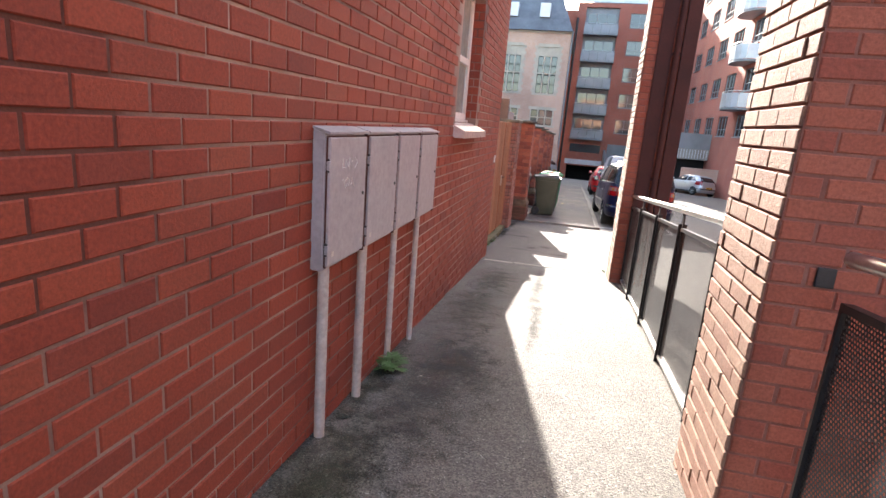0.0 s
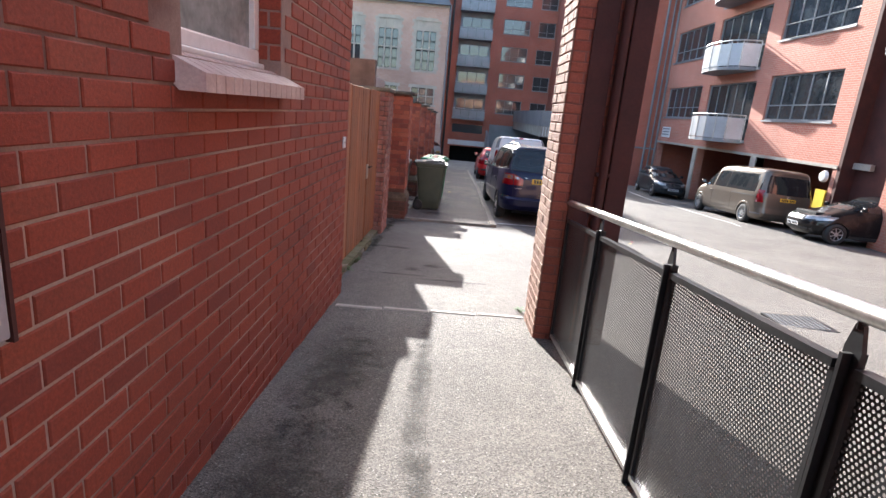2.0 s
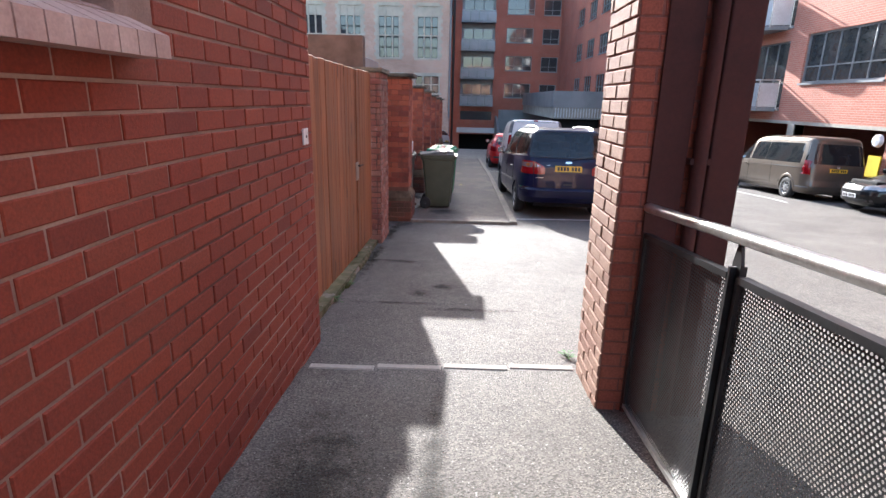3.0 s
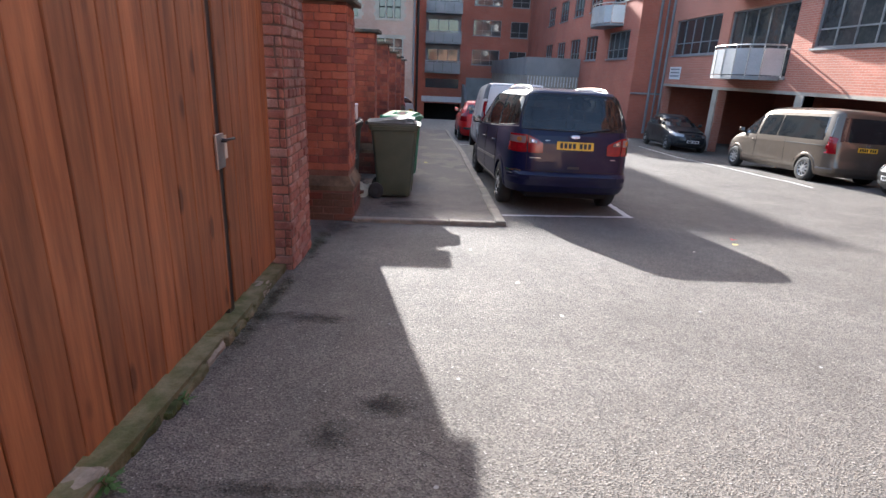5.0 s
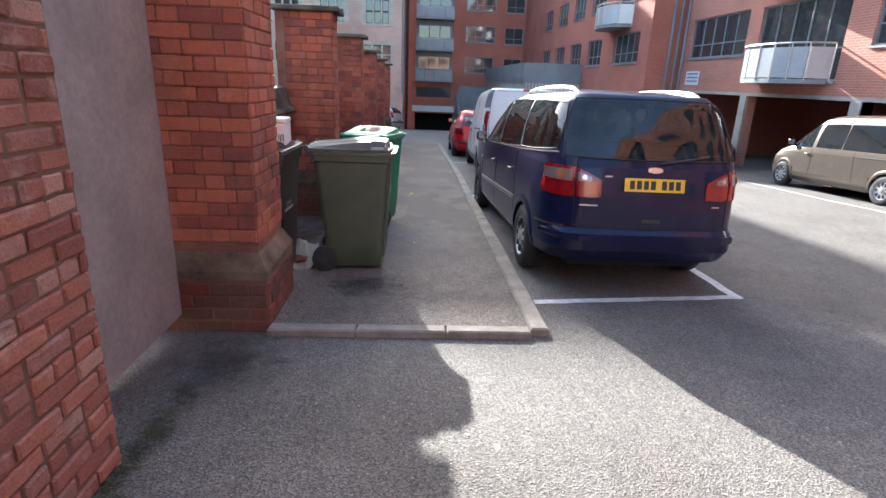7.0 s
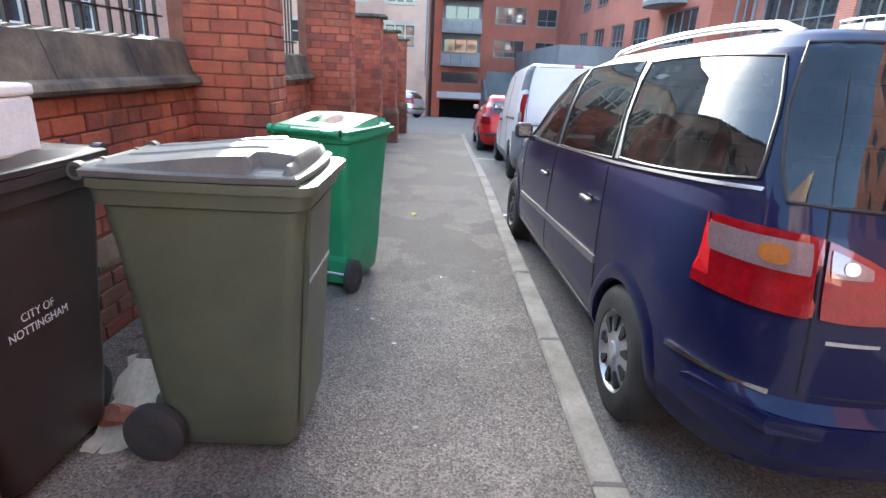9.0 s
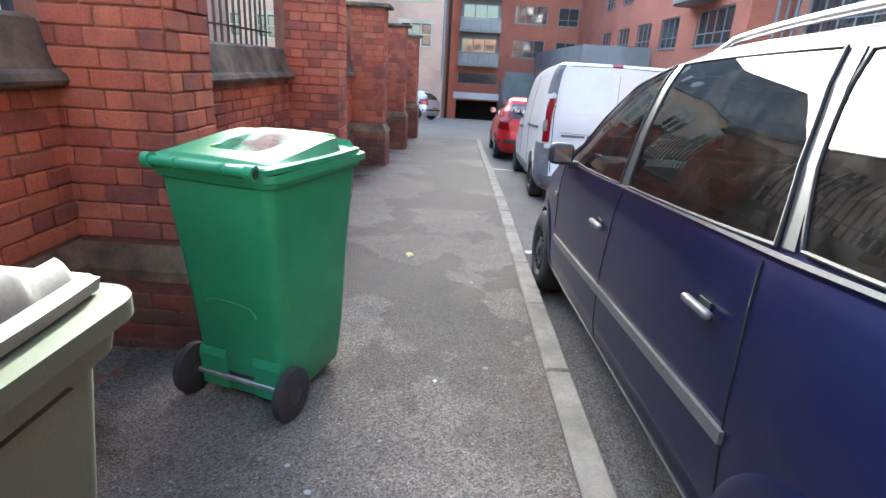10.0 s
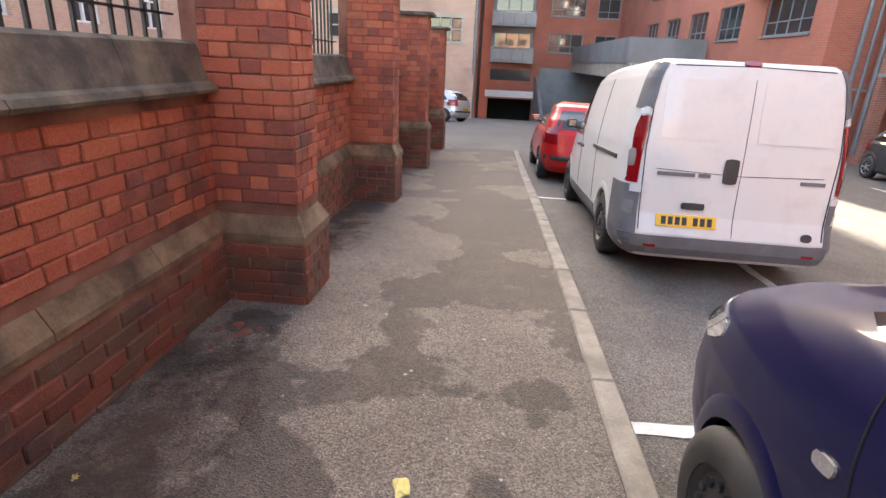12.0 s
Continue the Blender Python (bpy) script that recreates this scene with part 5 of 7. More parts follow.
def unseen_rear_block():
    """Unseen brick block, added to close the yard behind the lane's start for reflections."""
    th = thing("added_brick_block", "unseen buff brick block with rows of wide grey windows, added to close the yard for reflections", "building", kind="structure")
    y = -34.0
    wins = [(2.4 + 3.6 * i, 4.9 + 3.6 * i, 1.9 + 3.0 * j, 3.4 + 3.0 * j) for i in range(6) for j in range(3)]
    part("wall", holed_wall("y", y - 0.35, 0.35, 1.4, 24.0, -0.5, 11.0, wins), "far_buff", th)
    for a, b, c, d in wins:
        w = part("window", box(a, b, y - 0.26, y - 0.2, c, d), "pane", th)
        for q in range(5):
            x = a + (b - a) * q / 4
            part("frame", box(x - 0.03, x + 0.03, y - 0.21, y - 0.14, c, d), "grey_metal", w)
        part("frame", box(a, b, y - 0.2, y - 0.15, c + 0.4, c + 0.46), "grey_metal", w)
    part("block", box(1.4, 24.0, y - 9.0, y - 0.4, -0.5, 10.8), "void", th)
    return th


unseen_rear_block()


# ---- vehicles ----
class Hull:
    """A car body as a stack of horizontal slices, each a rounded rectangle. y runs forward, x to the right, origin on the ground amid the wheels."""
    def __init__(self, zs, rear, front, half, n_rear=7.0, n_front=5.0):
        self.zs, self.rear, self.front, self.half, self.nr, self.nf = zs, rear, front, half, n_rear, n_front

    def at(self, z):
        r, f, w = (float(np.interp(z, self.zs, c)) for c in (self.rear, self.front, self.half))
        return r, f, w, (r + f) / 2

    def rear_pt(self, x, z):
        r, f, w, m = self.at(z)
        k = min(1.0, abs(x) / w)
        return Vector((x, m - (m - r) * (1 - k ** self.nr) ** (1 / self.nr), z))

    def front_pt(self, x, z):
        r, f, w, m = self.at(z)
        k = min(1.0, abs(x) / w)
        return Vector((x, m + (f - m) * (1 - k ** self.nf) ** (1 / self.nf), z))

    def side_pt(self, y, z, s):
        r, f, w, m = self.at(z)
        n = self.nr if y < m else self.nf
        k = min(1.0, abs(y - m) / ((m - r) if y < m else (f - m)))
        return Vector((s * w * (1 - k ** n) ** (1 / n), y, z))

    def body(self, arches, radius, steps=44, sides=36, cuts=()):
        """cuts: (side, quad) openings left in the skin for the windows."""
        bm = bmesh.new()
        z0, z1 = self.zs[0], self.zs[-1]
        levels = sorted({*self.zs, *[z0 + (z1 - z0) * k / steps for k in range(steps + 1)]})
        rings = []
        for z in levels:
            r, f, w, m = self.at(z)
            ring = []
            for s in (-1, 1):
                run = []
                for k in range(sides + 1):
                    a = math.pi * k / sides
                    c = -math.cos(a)
                    y = m + ((m - r) if c < 0 else (f - m)) * math.copysign(abs(c) ** 0.62, c)
                    p = self.side_pt(y, z, s)
                    run.append(p)
                ring += run if s < 0 else run[::-1]
            rings.append([bm.verts.new(self.snap(p, arches, radius)) for p in ring])
        n = len(rings[0])
        for i in range(len(rings) - 1):
            for k in range(n):
                j = (k + 1) % n
                q = [rings[i][k], rings[i][j], rings[i + 1][j], rings[i + 1][k]]
                c = sum((v.co for v in q), Vector()) / 4
                if any(math.hypot(c.y - a, c.z - b) < radius - 0.012 for a, b in arches) and abs(c.x) > 0.3:
                    continue
                if any(self.inside(c, w, quad) for w, quad in cuts):
                    continue
                bm.faces.new(q)
        bm.faces.new(rings[0])
        bm.faces.new(rings[-1])
        bmesh.ops.remove_doubles(bm, verts=bm.verts, dist=0.0008)
        return bm

    def inside(self, c, where, quad):
        r, f, w, m = self.at(c.z)
        if where == "side":
            a = c.y
            if abs(c.x) < 0.5 * w:
                return False
        else:
            a = c.x
            if (where == "rear") != (c.y < m) or abs(a) > 0.93 * w:
                return False
        sgn = 0
        for (x0, z0), (x1, z1) in zip(quad, quad[1:] + quad[:1]):
            cr = (x1 - x0) * (c.z - z0) - (z1 - z0) * (a - x0)
            if sgn and cr * sgn < 0:
                return False
            sgn = sgn or (1 if cr > 0 else -1)
        return True

    def snap(self, p, arches, radius):
        for a, b in arches:
            d = math.hypot(p.y - a, p.z - b)
            if abs(d - radius) < 0.05 and abs(p.x) > 0.3:
                return Vector((p.x, a + (p.y - a) * radius / d, b + (p.z - b) * radius / d))
        return p

    def patch(self, where, quad, lift=0.005, nu=8, nv=6, curve=0.0, s=-1, thick=0.014):
        """A panel lying on the body. quad: four (across, z) corners, from the lower first corner round."""
        f = {"rear": self.rear_pt, "front": self.front_pt, "side": lambda a, z: self.side_pt(a, z, s)}[where]

        def pos(u, v):
            cu, cv = 2 * u - 1, 2 * v - 1
            if curve:
                cu, cv = cu * math.sqrt(1 - curve * cv * cv), cv * math.sqrt(1 - curve * cu * cu)
            uu, vv = (cu + 1) / 2, (cv + 1) / 2
            (a0, b0), (a1, b1), (a2, b2), (a3, b3) = quad
            a = (1 - vv) * ((1 - uu) * a0 + uu * a1) + vv * ((1 - uu) * a3 + uu * a2)
            b = (1 - vv) * ((1 - uu) * b0 + uu * b1) + vv * ((1 - uu) * b3 + uu * b2)
            r, fr, w, m = self.at(b)
            if where == "side":
                a = min(max(a, m - 0.985 * (m - r)), m + 0.985 * (fr - m))
            else:
                a = min(max(a, -0.955 * w), 0.955 * w)
            return f(a, b)
        bm = bmesh.new()
        top, low = [], []
        h = 0.02
        for j in range(nv + 1):
            for i in range(nu + 1):
                u, v = i / nu, j / nv
                p = pos(u, v)
                du = pos(min(1, u + h), v) - pos(max(0, u - h), v)
                dv = pos(u, min(1, v + h)) - pos(u, max(0, v - h))
                n = du.cross(dv)
                n = n.normalized() if n.length > 1e-9 else Vector((0, -1, 0))
                out = {"rear": Vector((0, -1, 0.2)), "front": Vector((0, 1, 0.4)), "side": Vector((s, 0, 0.2))}[where]
                if n.dot(out) < 0:
                    n = -n
                top.append(bm.verts.new(p + n * lift))
                low.append((p, n))
        w = nu + 1
        for j in range(nv):
            for i in range(nu):
                bm.faces.new((top[j * w + i], top[j * w + i + 1], top[(j + 1) * w + i + 1], top[(j + 1) * w + i]))
        rim = [i for i in range(w)] + [j * w + nu for j in range(1, nv + 1)] + [nv * w + i for i in range(nu - 1, -1, -1)] + [j * w for j in range(nv - 1, 0, -1)]
        under = {k: bm.verts.new(low[k][0] + low[k][1] * (lift - thick)) for k in rim}
        for a, b in zip(rim, rim[1:] + rim[:1]):
            bm.faces.new((top[a], top[b], under[b], under[a]))
        return bm


def arch_lips(th, h, arches, radius, material):
    """Rolled edges round the wheel openings."""
    for a, b in arches:
        for s in (-1, 1):
            bm = bmesh.new()
            rows = []
            for k in range(25):
                t = radians(-14 + 208 * k / 24)
                row = []
                for rr, lift in ((radius - 0.035, -0.03), (radius - 0.032, 0.008), (radius, 0.012), (radius + 0.035, 0.006), (radius + 0.05, -0.004)):
                    z = max(b + rr * math.sin(t), h.zs[0])
                    p = h.side_pt(a + rr * math.cos(t), z, s)
                    row.append(bm.verts.new(p + Vector((s * lift, 0, 0))))
                rows.append(row)
            for p, q in zip(rows, rows[1:]):
                for i in range(4):
                    bm.faces.new((p[i], p[i + 1], q[i + 1], q[i]))
            part("arch_lip", bm, material, th, smooth=True)


def wheel(parent, x, y, r, width, style, steer=0.0):
    """A wheel with its axle along x; style: hubcap, steel or alloy."""
    s = 1 if x > 0 else -1
    hw = width / 2
    bm = lathe([(r * 0.62, -hw), (r * 0.80, -hw - 0.006), (r * 0.95, -hw + 0.012), (r, -hw + 0.035), (r, hw - 0.035), (r * 0.95, hw - 0.012), (r * 0.80, hw + 0.006), (r * 0.62, hw), (r * 0.62, -hw)], 40)
    w = part("wheel", bm, "rubber", parent, "black tyre", True)
    w.matrix_basis = Matrix.Translation((x, y, r))
    o = s * (hw - 0.012)
    dish = lathe([(r * 0.625, o - s * 0.06), (r * 0.64, o + s * 0.004), (r * 0.60, o + s * 0.008), (r * 0.54, o - s * 0.014), (r * 0.2, o + s * 0.004), (0.001, o + s * 0.008)], 40)
    part("rim", dish, {"hubcap": "alloy", "steel": "black_plastic", "alloy": "alloy"}[style], w, smooth=True)
    n = {"hubcap": 9, "steel": 14, "alloy": 7}[style]
    for k in range(n):
        a = 2 * math.pi * k / n
        bm = bmesh.new()
        if style == "steel":
            pts = [(r * 0.43 + r * 0.055 * math.cos(q), r * 0.055 * math.sin(q)) for q in [2 * math.pi * i / 8 for i in range(8)]]
        elif style == "hubcap":
            pts = [(r * 0.30, -r * 0.03), (r * 0.52, -r * 0.075), (r * 0.56, 0.0), (r * 0.52, r * 0.075), (r * 0.30, r * 0.03)]
        else:
            pts = [(r * 0.2, -r * 0.05), (r * 0.53, -r * 0.17), (r * 0.56, 0.0), (r * 0.53, r * 0.17), (r * 0.2, r * 0.05)]
        rot = [(p * math.cos(a) - q * math.sin(a), p * math.sin(a) + q * math.cos(a)) for p, q in pts]
        xo = o + s * 0.004
        prism(rot, xo - s * 0.02, xo + s * 0.002, "x", bm)
        part("opening", bm, "void", w)
    part("hub", lathe([(r * 0.15, o), (r * 0.14, o + s * 0.018), (0.001, o + s * 0.022)], 20), "alloy" if style != "steel" else "black_plastic", w, smooth=True)
    return w


def plate(parent, hull, where, z, color, width=0.52, off=0.0, height=0.111):
    f = hull.rear_pt if where == "rear" else hull.front_pt
    d = -1 if where == "rear" else 1
    y = f(off, z).y + d * 0.012
    top, bot = f(off, z + height / 2), f(off, z - height / 2)
    lean = math.atan2(top.y - bot.y, height)
    p = part("number_plate", box(-width / 2, width / 2, -0.004, 0.004, -height / 2, height / 2, 0.003), color, parent, ("yellow" if color == "plate_yellow" else "white") + " number plate with dark bars")
    p.matrix_basis = Matrix.Translation((off, y, z)) @ Matrix.Rotation(-lean, 4, "X")
    x = -width / 2 + 0.045
    for k in range(7):
        part("bar", box(x, x + 0.042, d * 0.0045 - 0.001, d * 0.0045 + 0.001, -0.036, 0.036), "ink", p)
        x += 0.06 + (0.035 if k == 3 else 0.0)
    return p


def mirror(parent, hull, y, z, s, material):
    p = hull.side_pt(y, z, s)
    bm = box(-0.075, 0.075, -0.05, 0.06, -0.065, 0.065, 0.04, seg=3)
    m = part("door_mirror", bm, material, parent, smooth=True)
    m.matrix_basis = Matrix.Translation((p.x + s * 0.105, y, z + 0.1))
    part("mirror_glass", box(-0.052, 0.052, -0.0535, -0.0505, -0.044, 0.044, 0.0), "chrome", m, "mirror glass")
    part("mirror_arm", box(min(-s * 0.17, -s * 0.05), max(-s * 0.17, -s * 0.05), -0.02, 0.03, -0.085, -0.04, 0.01), "black_plastic", m)
    return m


def handle(parent, hull, y, z, s, material):
    p = hull.side_pt(y, z, s)
    h = part("door_handle", box(-0.014, 0.014, -0.085, 0.085, -0.013, 0.013, 0.011, seg=3), material, parent, smooth=True)
    h.matrix_basis = Matrix.Translation((p.x + s * 0.028, y, z))
    part("handle_recess", box(-0.003, 0.003, -0.035, 0.035, -0.022, 0.024, 0.002), "black_plastic", h).matrix_basis = Matrix.Translation((-s * 0.024, 0, 0))


def gap_line(parent, hull, where, pts, s=-1, r=0.004):
    f = {"rear": hull.rear_pt, "front": hull.front_pt, "side": lambda a, z: hull.side_pt(a, z, s)}[where]
    fine = []
    for (a, b), (c, d) in zip(pts, pts[1:]):
        for k in range(6):
            fine.append(f(a + (c - a) * k / 6, b + (d - b) * k / 6))
    fine.append(f(*pts[-1]))
    part("panel_gap", sweep(fine, r, 6), "void", parent)


def place(x, y, rz, lift=0.0, pitch=None):
    """A pose on the sloping road for a vehicle that heads along rz."""
    h = Vector((-math.sin(radians(rz)), math.cos(radians(rz))))
    s = Vector((h.y, -h.x))
    g = lambda p: base(p.x, p.y)
    c = Vector((x, y))
    fore = (g(c + h * 1.4) - g(c - h * 1.4)) / 2.8
    side = (g(c + s * 0.75) - g(c - s * 0.75)) / 1.5
    z = (g(c + h * 1.4) + g(c - h * 1.4)) / 2
    return Matrix.Translation((x, y, z + lift)) @ Matrix.Rotation(radians(rz), 4, "Z") @ Matrix.Rotation(math.atan(fore), 4, "X") @ Matrix.Rotation(-math.atan(side), 4, "Y")


def underbody(th, hull, w, y0, y1, top):
    part("underbody", box(-w, w, y0, y1, 0.2, top, 0.03), "void", th)


def inset(quad, d):
    """The quad drawn in by about d on every side (out where d is below zero)."""
    cx, cz = sum(p[0] for p in quad) / len(quad), sum(p[1] for p in quad) / len(quad)
    hx = max(abs(p[0] - cx) for p in quad)
    hz = max(abs(p[1] - cz) for p in quad)
    return [(cx + (p[0] - cx) * (1 - d / hx), cz + (p[1] - cz) * (1 - d / hz)) for p in quad]


def cut_corners(quad, d=0.035, c=0.16):
    """The opening behind a pane: drawn in, with its corners taken off."""
    q = inset(quad, d)
    out = []
    for k in range(4):
        p, a, b = Vector(q[k]), Vector(q[k - 1]), Vector(q[(k + 1) % 4])
        out += [tuple(p + (a - p) * c), tuple(p + (b - p) * c)]
    return out


def seal(parent, hull, where, quad, curve, s=-1):
    """A thin rubber bead round a pane."""
    bm = hull.patch(where, quad, lift=0.006, curve=curve, s=s, nu=14, nv=10)
    bm.verts.ensure_lookup_table()
    w, h = 15, 11
    rim = [i for i in range(w)] + [j * w + 14 for j in range(1, h)] + [10 * w + i for i in range(13, -1, -1)] + [j * w for j in range(9, -1, -1)]
    pts = [bm.verts[k].co.copy() for k in rim]
    bm.free()
    part("window_seal", sweep(pts, 0.006, 6), "rubber", parent)


def people_carrier():
    th = thing("people_carrier", "dark navy blue people carrier with silver roof rails", "car", place(1.965, 17.12, 1.5), "parked vehicles")
    zs = [0.24, 0.31, 0.42, 0.56, 0.60, 0.75, 0.88, 1.0, 1.10, 1.17, 1.36, 1.55, 1.64, 1.70, 1.74]
    rear = [-1.75, -2.22, -2.32, -2.32, -2.27, -2.26, -2.25, -2.235, -2.21, -2.18, -2.10, -2.00, -1.95, -1.88, -1.5]
    front = [2.60, 2.74, 2.79, 2.82, 2.81, 2.77, 2.62, 2.36, 2.06, 1.82, 1.48, 1.10, 0.81, 0.4, -0.3]
    half = [0.83, 0.885, 0.905, 0.905, 0.905, 0.905, 0.90, 0.895, 0.888, 0.875, 0.83, 0.765, 0.72, 0.65, 0.48]
    h = Hull(zs, rear, front, half, 7.5, 4.2)
    wb = [(-1.38, 0.315), (1.83, 0.315)]
    SIDE = [[(-2.03, 1.225), (-1.03, 1.165), (-0.87, 1.64), (-1.86, 1.62)], [(-0.97, 1.162), (0.10, 1.118), (0.16, 1.642), (-0.81, 1.643)], [(0.19, 1.114), (1.30, 1.09), (0.86, 1.52), (0.25, 1.638)]]
    REAR = [(-0.77, 1.17), (0.77, 1.17), (0.65, 1.66), (-0.65, 1.66)]
    FRONT = [(-0.76, 1.19), (0.76, 1.19), (0.58, 1.62), (-0.58, 1.62)]
    cuts = [("side", cut_corners(q)) for q in SIDE] + [("rear", cut_corners(REAR)), ("front", cut_corners(FRONT))]
    part("body", h.body(wb, 0.375, 76, 84, cuts), "navy", th, smooth=True)
    arch_lips(th, h, wb, 0.375, "navy")
    part("underbody", box(-0.6, 0.6, -2.0, 2.4, 0.2, 0.62, 0.03), "void", th)
    part("cabin_floor", box(-0.80, 0.80, -2.1, 1.6, 0.6, 0.66), "seat", th)
    for y, _ in wb:
        for s in (-1, 1):
            wheel(th, s * 0.80, y, 0.315, 0.205, "hubcap" if y < 0 else "steel")
    for y, n in ((0.25, 2), (-0.65, 3), (-1.45, 2)):
        for k in range(n):
            x = (k - (n - 1) / 2) * (0.78 if n == 2 else 0.47)
            w = 0.24 if n == 2 else 0.21
            seat = part("seat", box(x - w, x + w, y - 0.05, y + 0.45, 0.66, 0.86, 0.05), "seat", th, "dark cloth seat", True)
            part("seat_back", prism([(y - 0.12, 0.78), (y + 0.06, 0.78), (y - 0.1, 1.26), (y - 0.2, 1.26)], x - w, x + w, "x"), "seat", seat)
            part("headrest", box(x - 0.13, x + 0.13, y - 0.24, y - 0.13, 1.28, 1.44, 0.035), "seat", seat, smooth=True)
    dash = part("dashboard", prism([(1.0, 0.66), (1.5, 0.66), (1.66, 1.02), (1.5, 1.11), (1.14, 1.10), (1.04, 0.98)], -0.78, 0.78, "x"), "dash", th)
    part("steering_wheel", sweep([(0.37 + 0.18 * math.cos(2 * math.pi * k / 24), 0.93 - 0.05 * math.sin(2 * math.pi * k / 24), 1.03 + 0.17 * math.sin(2 * math.pi * k / 24)) for k in range(25)], 0.014, 8), "black_plastic", dash)
    part("paper", box(-0.18, -0.02, 1.26, 1.38, 1.113, 1.118), "cyan", dash, "turquoise paper on the dashboard")
    for s in (-1, 1):
        part("door_lining", h.patch("side", [(-1.9, 0.65), (1.25, 0.65), (1.25, 1.03), (-1.9, 1.06)], s=s, lift=-0.06, nv=2, nu=16, thick=0.01), "dash", th)
    part("rear_window", h.patch("rear", REAR, curve=0.09, nu=20, nv=14), "privacy_glass", th, "dark rear glass", True)
    part("windscreen", h.patch("front", FRONT, curve=0.05, nu=14, nv=10), "car_glass", th, "windscreen", True)
    seal(th, h, "rear", REAR, 0.09)
    seal(th, h, "front", FRONT, 0.05)
    for s in (-1, 1):
        for n_, q in enumerate(SIDE):
            part("side_window", h.patch("side", q, s=s, curve=(0.1, 0.04, 0.03)[n_], nu=14, nv=10), "car_glass" if n_ == 2 else "privacy_glass", th, "dark side glass", True)
            seal(th, h, "side", q, (0.1, 0.04, 0.03)[n_], s)
        for q in ([(-1.025, 1.17), (-0.975, 1.168), (-0.815, 1.638), (-0.865, 1.638)], [(0.105, 1.122), (0.185, 1.12), (0.245, 1.634), (0.165, 1.636)]):
            part("door_pillar", h.patch("side", q, s=s, lift=0.004, nu=2, nv=10), "black_plastic", th)
        part("quarter_light", h.patch("side", [(1.37, 1.105), (1.70, 1.13), (1.40, 1.27), (1.22, 1.34)], s=s, nu=4, nv=3), "glass", th)
        part("window_trim", h.patch("side", [(-1.0, 1.142), (1.30, 1.072), (1.30, 1.083), (-1.0, 1.154)], s=s, lift=0.008, nv=1, nu=24), "trim_bright", th, "bright window trim")
        part("window_trim", h.patch("side", [(-2.03, 1.20), (-1.0, 1.142), (-1.0, 1.154), (-2.03, 1.212)], s=s, lift=0.008, nv=1, nu=12), "trim_bright", th, "bright window trim")
        part("rubbing_strip", h.patch("side", [(-0.98, 0.615), (1.33, 0.54), (1.33, 0.58), (-0.98, 0.655)], s=s, lift=0.014, nv=2, nu=16), "trim_light", th, "satin grey rubbing strip")
        part("bumper_trim", h.patch("side", [(-2.2, 0.60), (-1.82, 0.575), (-1.82, 0.592), (-2.2, 0.618)], s=s, lift=0.01, nv=1, nu=8), "chrome", th)
        part("sill", h.patch("side", [(-0.95, 0.245), (1.36, 0.245), (1.36, 0.33), (-0.95, 0.33)], s=s, lift=0.008, nv=2, nu=16), "black_plastic", th)
        handle(th, h, -0.74, 0.915, s, "trim_light")
        handle(th, h, 0.36, 0.89, s, "trim_light")
        mirror(th, h, 1.05, 1.05, s, "black_plastic")
        gap_line(th, h, "side", [(-0.93, 1.12), (-0.94, 0.98), (-0.96, 0.7), (-1.0, 0.45)], s)
        gap_line(th, h, "side", [(0.15, 1.09), (0.2, 0.98), (0.25, 0.6), (0.22, 0.34)], s)
        gap_line(th, h, "side", [(1.44, 1.07), (1.42, 0.9), (1.38, 0.72), (1.36, 0.62)], s)
        part("side_repeater", h.patch("side", [(1.45, 0.818), (1.53, 0.813), (1.53, 0.853), (1.45, 0.858)], s=s, lift=0.008, nu=4, nv=3, curve=0.3), "clear_lens", th)
        # tail lamp wrapping the corner: red below, clear and amber above
        part("tail_lamp", h.patch("side", [(-2.235, 0.86), (-2.06, 0.875), (-2.11, 1.07), (-2.19, 1.105)], s=s, lift=0.012, nu=8, curve=0.12), "red_lens", th, "red tail lamp")
        lamp = part("tail_lamp", h.patch("rear", sorted_quad(s, 0.672, 0.862, 0.86, 0.86, 1.105, 1.1), lift=0.012, curve=0.03, nu=10), "red_lens", th, "red and clear tail lamp")
        inner = part("tail_lamp", h.patch("rear", sorted_quad(s, 0.45, 0.652, 0.86, 0.86, 1.098, 1.0), lift=0.012, curve=0.1, nu=10), "red_lens", th, "red and clear tail lamp on the tailgate")
        part("reversing_lens", h.patch("rear", sorted_quad(s, 0.682, 0.845, 0.985, 0.99, 1.078, 1.078), lift=0.018, nu=10, curve=0.05), "lens_smoke", lamp)
        part("reversing_lens", h.patch("rear", sorted_quad(s, 0.535, 0.642, 0.99, 0.99, 1.068, 1.02), lift=0.018, nu=10, curve=0.08), "lens_smoke", inner)
        part("indicator", h.patch("rear", sorted_quad(s, 0.725, 0.78, 1.002, 1.002, 1.062, 1.062), lift=0.024, nu=6, nv=6, curve=0.42), "amber_lens", lamp)
        part("reversing_bulb", h.patch("rear", sorted_quad(s, 0.575, 0.612, 1.0, 1.0, 1.037, 1.037), lift=0.024, nu=6, nv=6, curve=0.42), "chrome", inner)
        gap_line(th, h, "rear", [(s * 0.66, 0.62), (s * 0.665, 1.02), (s * 0.62, 1.3), (s * 0.55, 1.58)])
        part("head_lamp", h.patch("front", sorted_quad(s, 0.42, 0.80, 0.70, 0.74, 0.86, 0.82), lift=0.008, curve=0.2), "clear_lens", th, "clear head lamp")
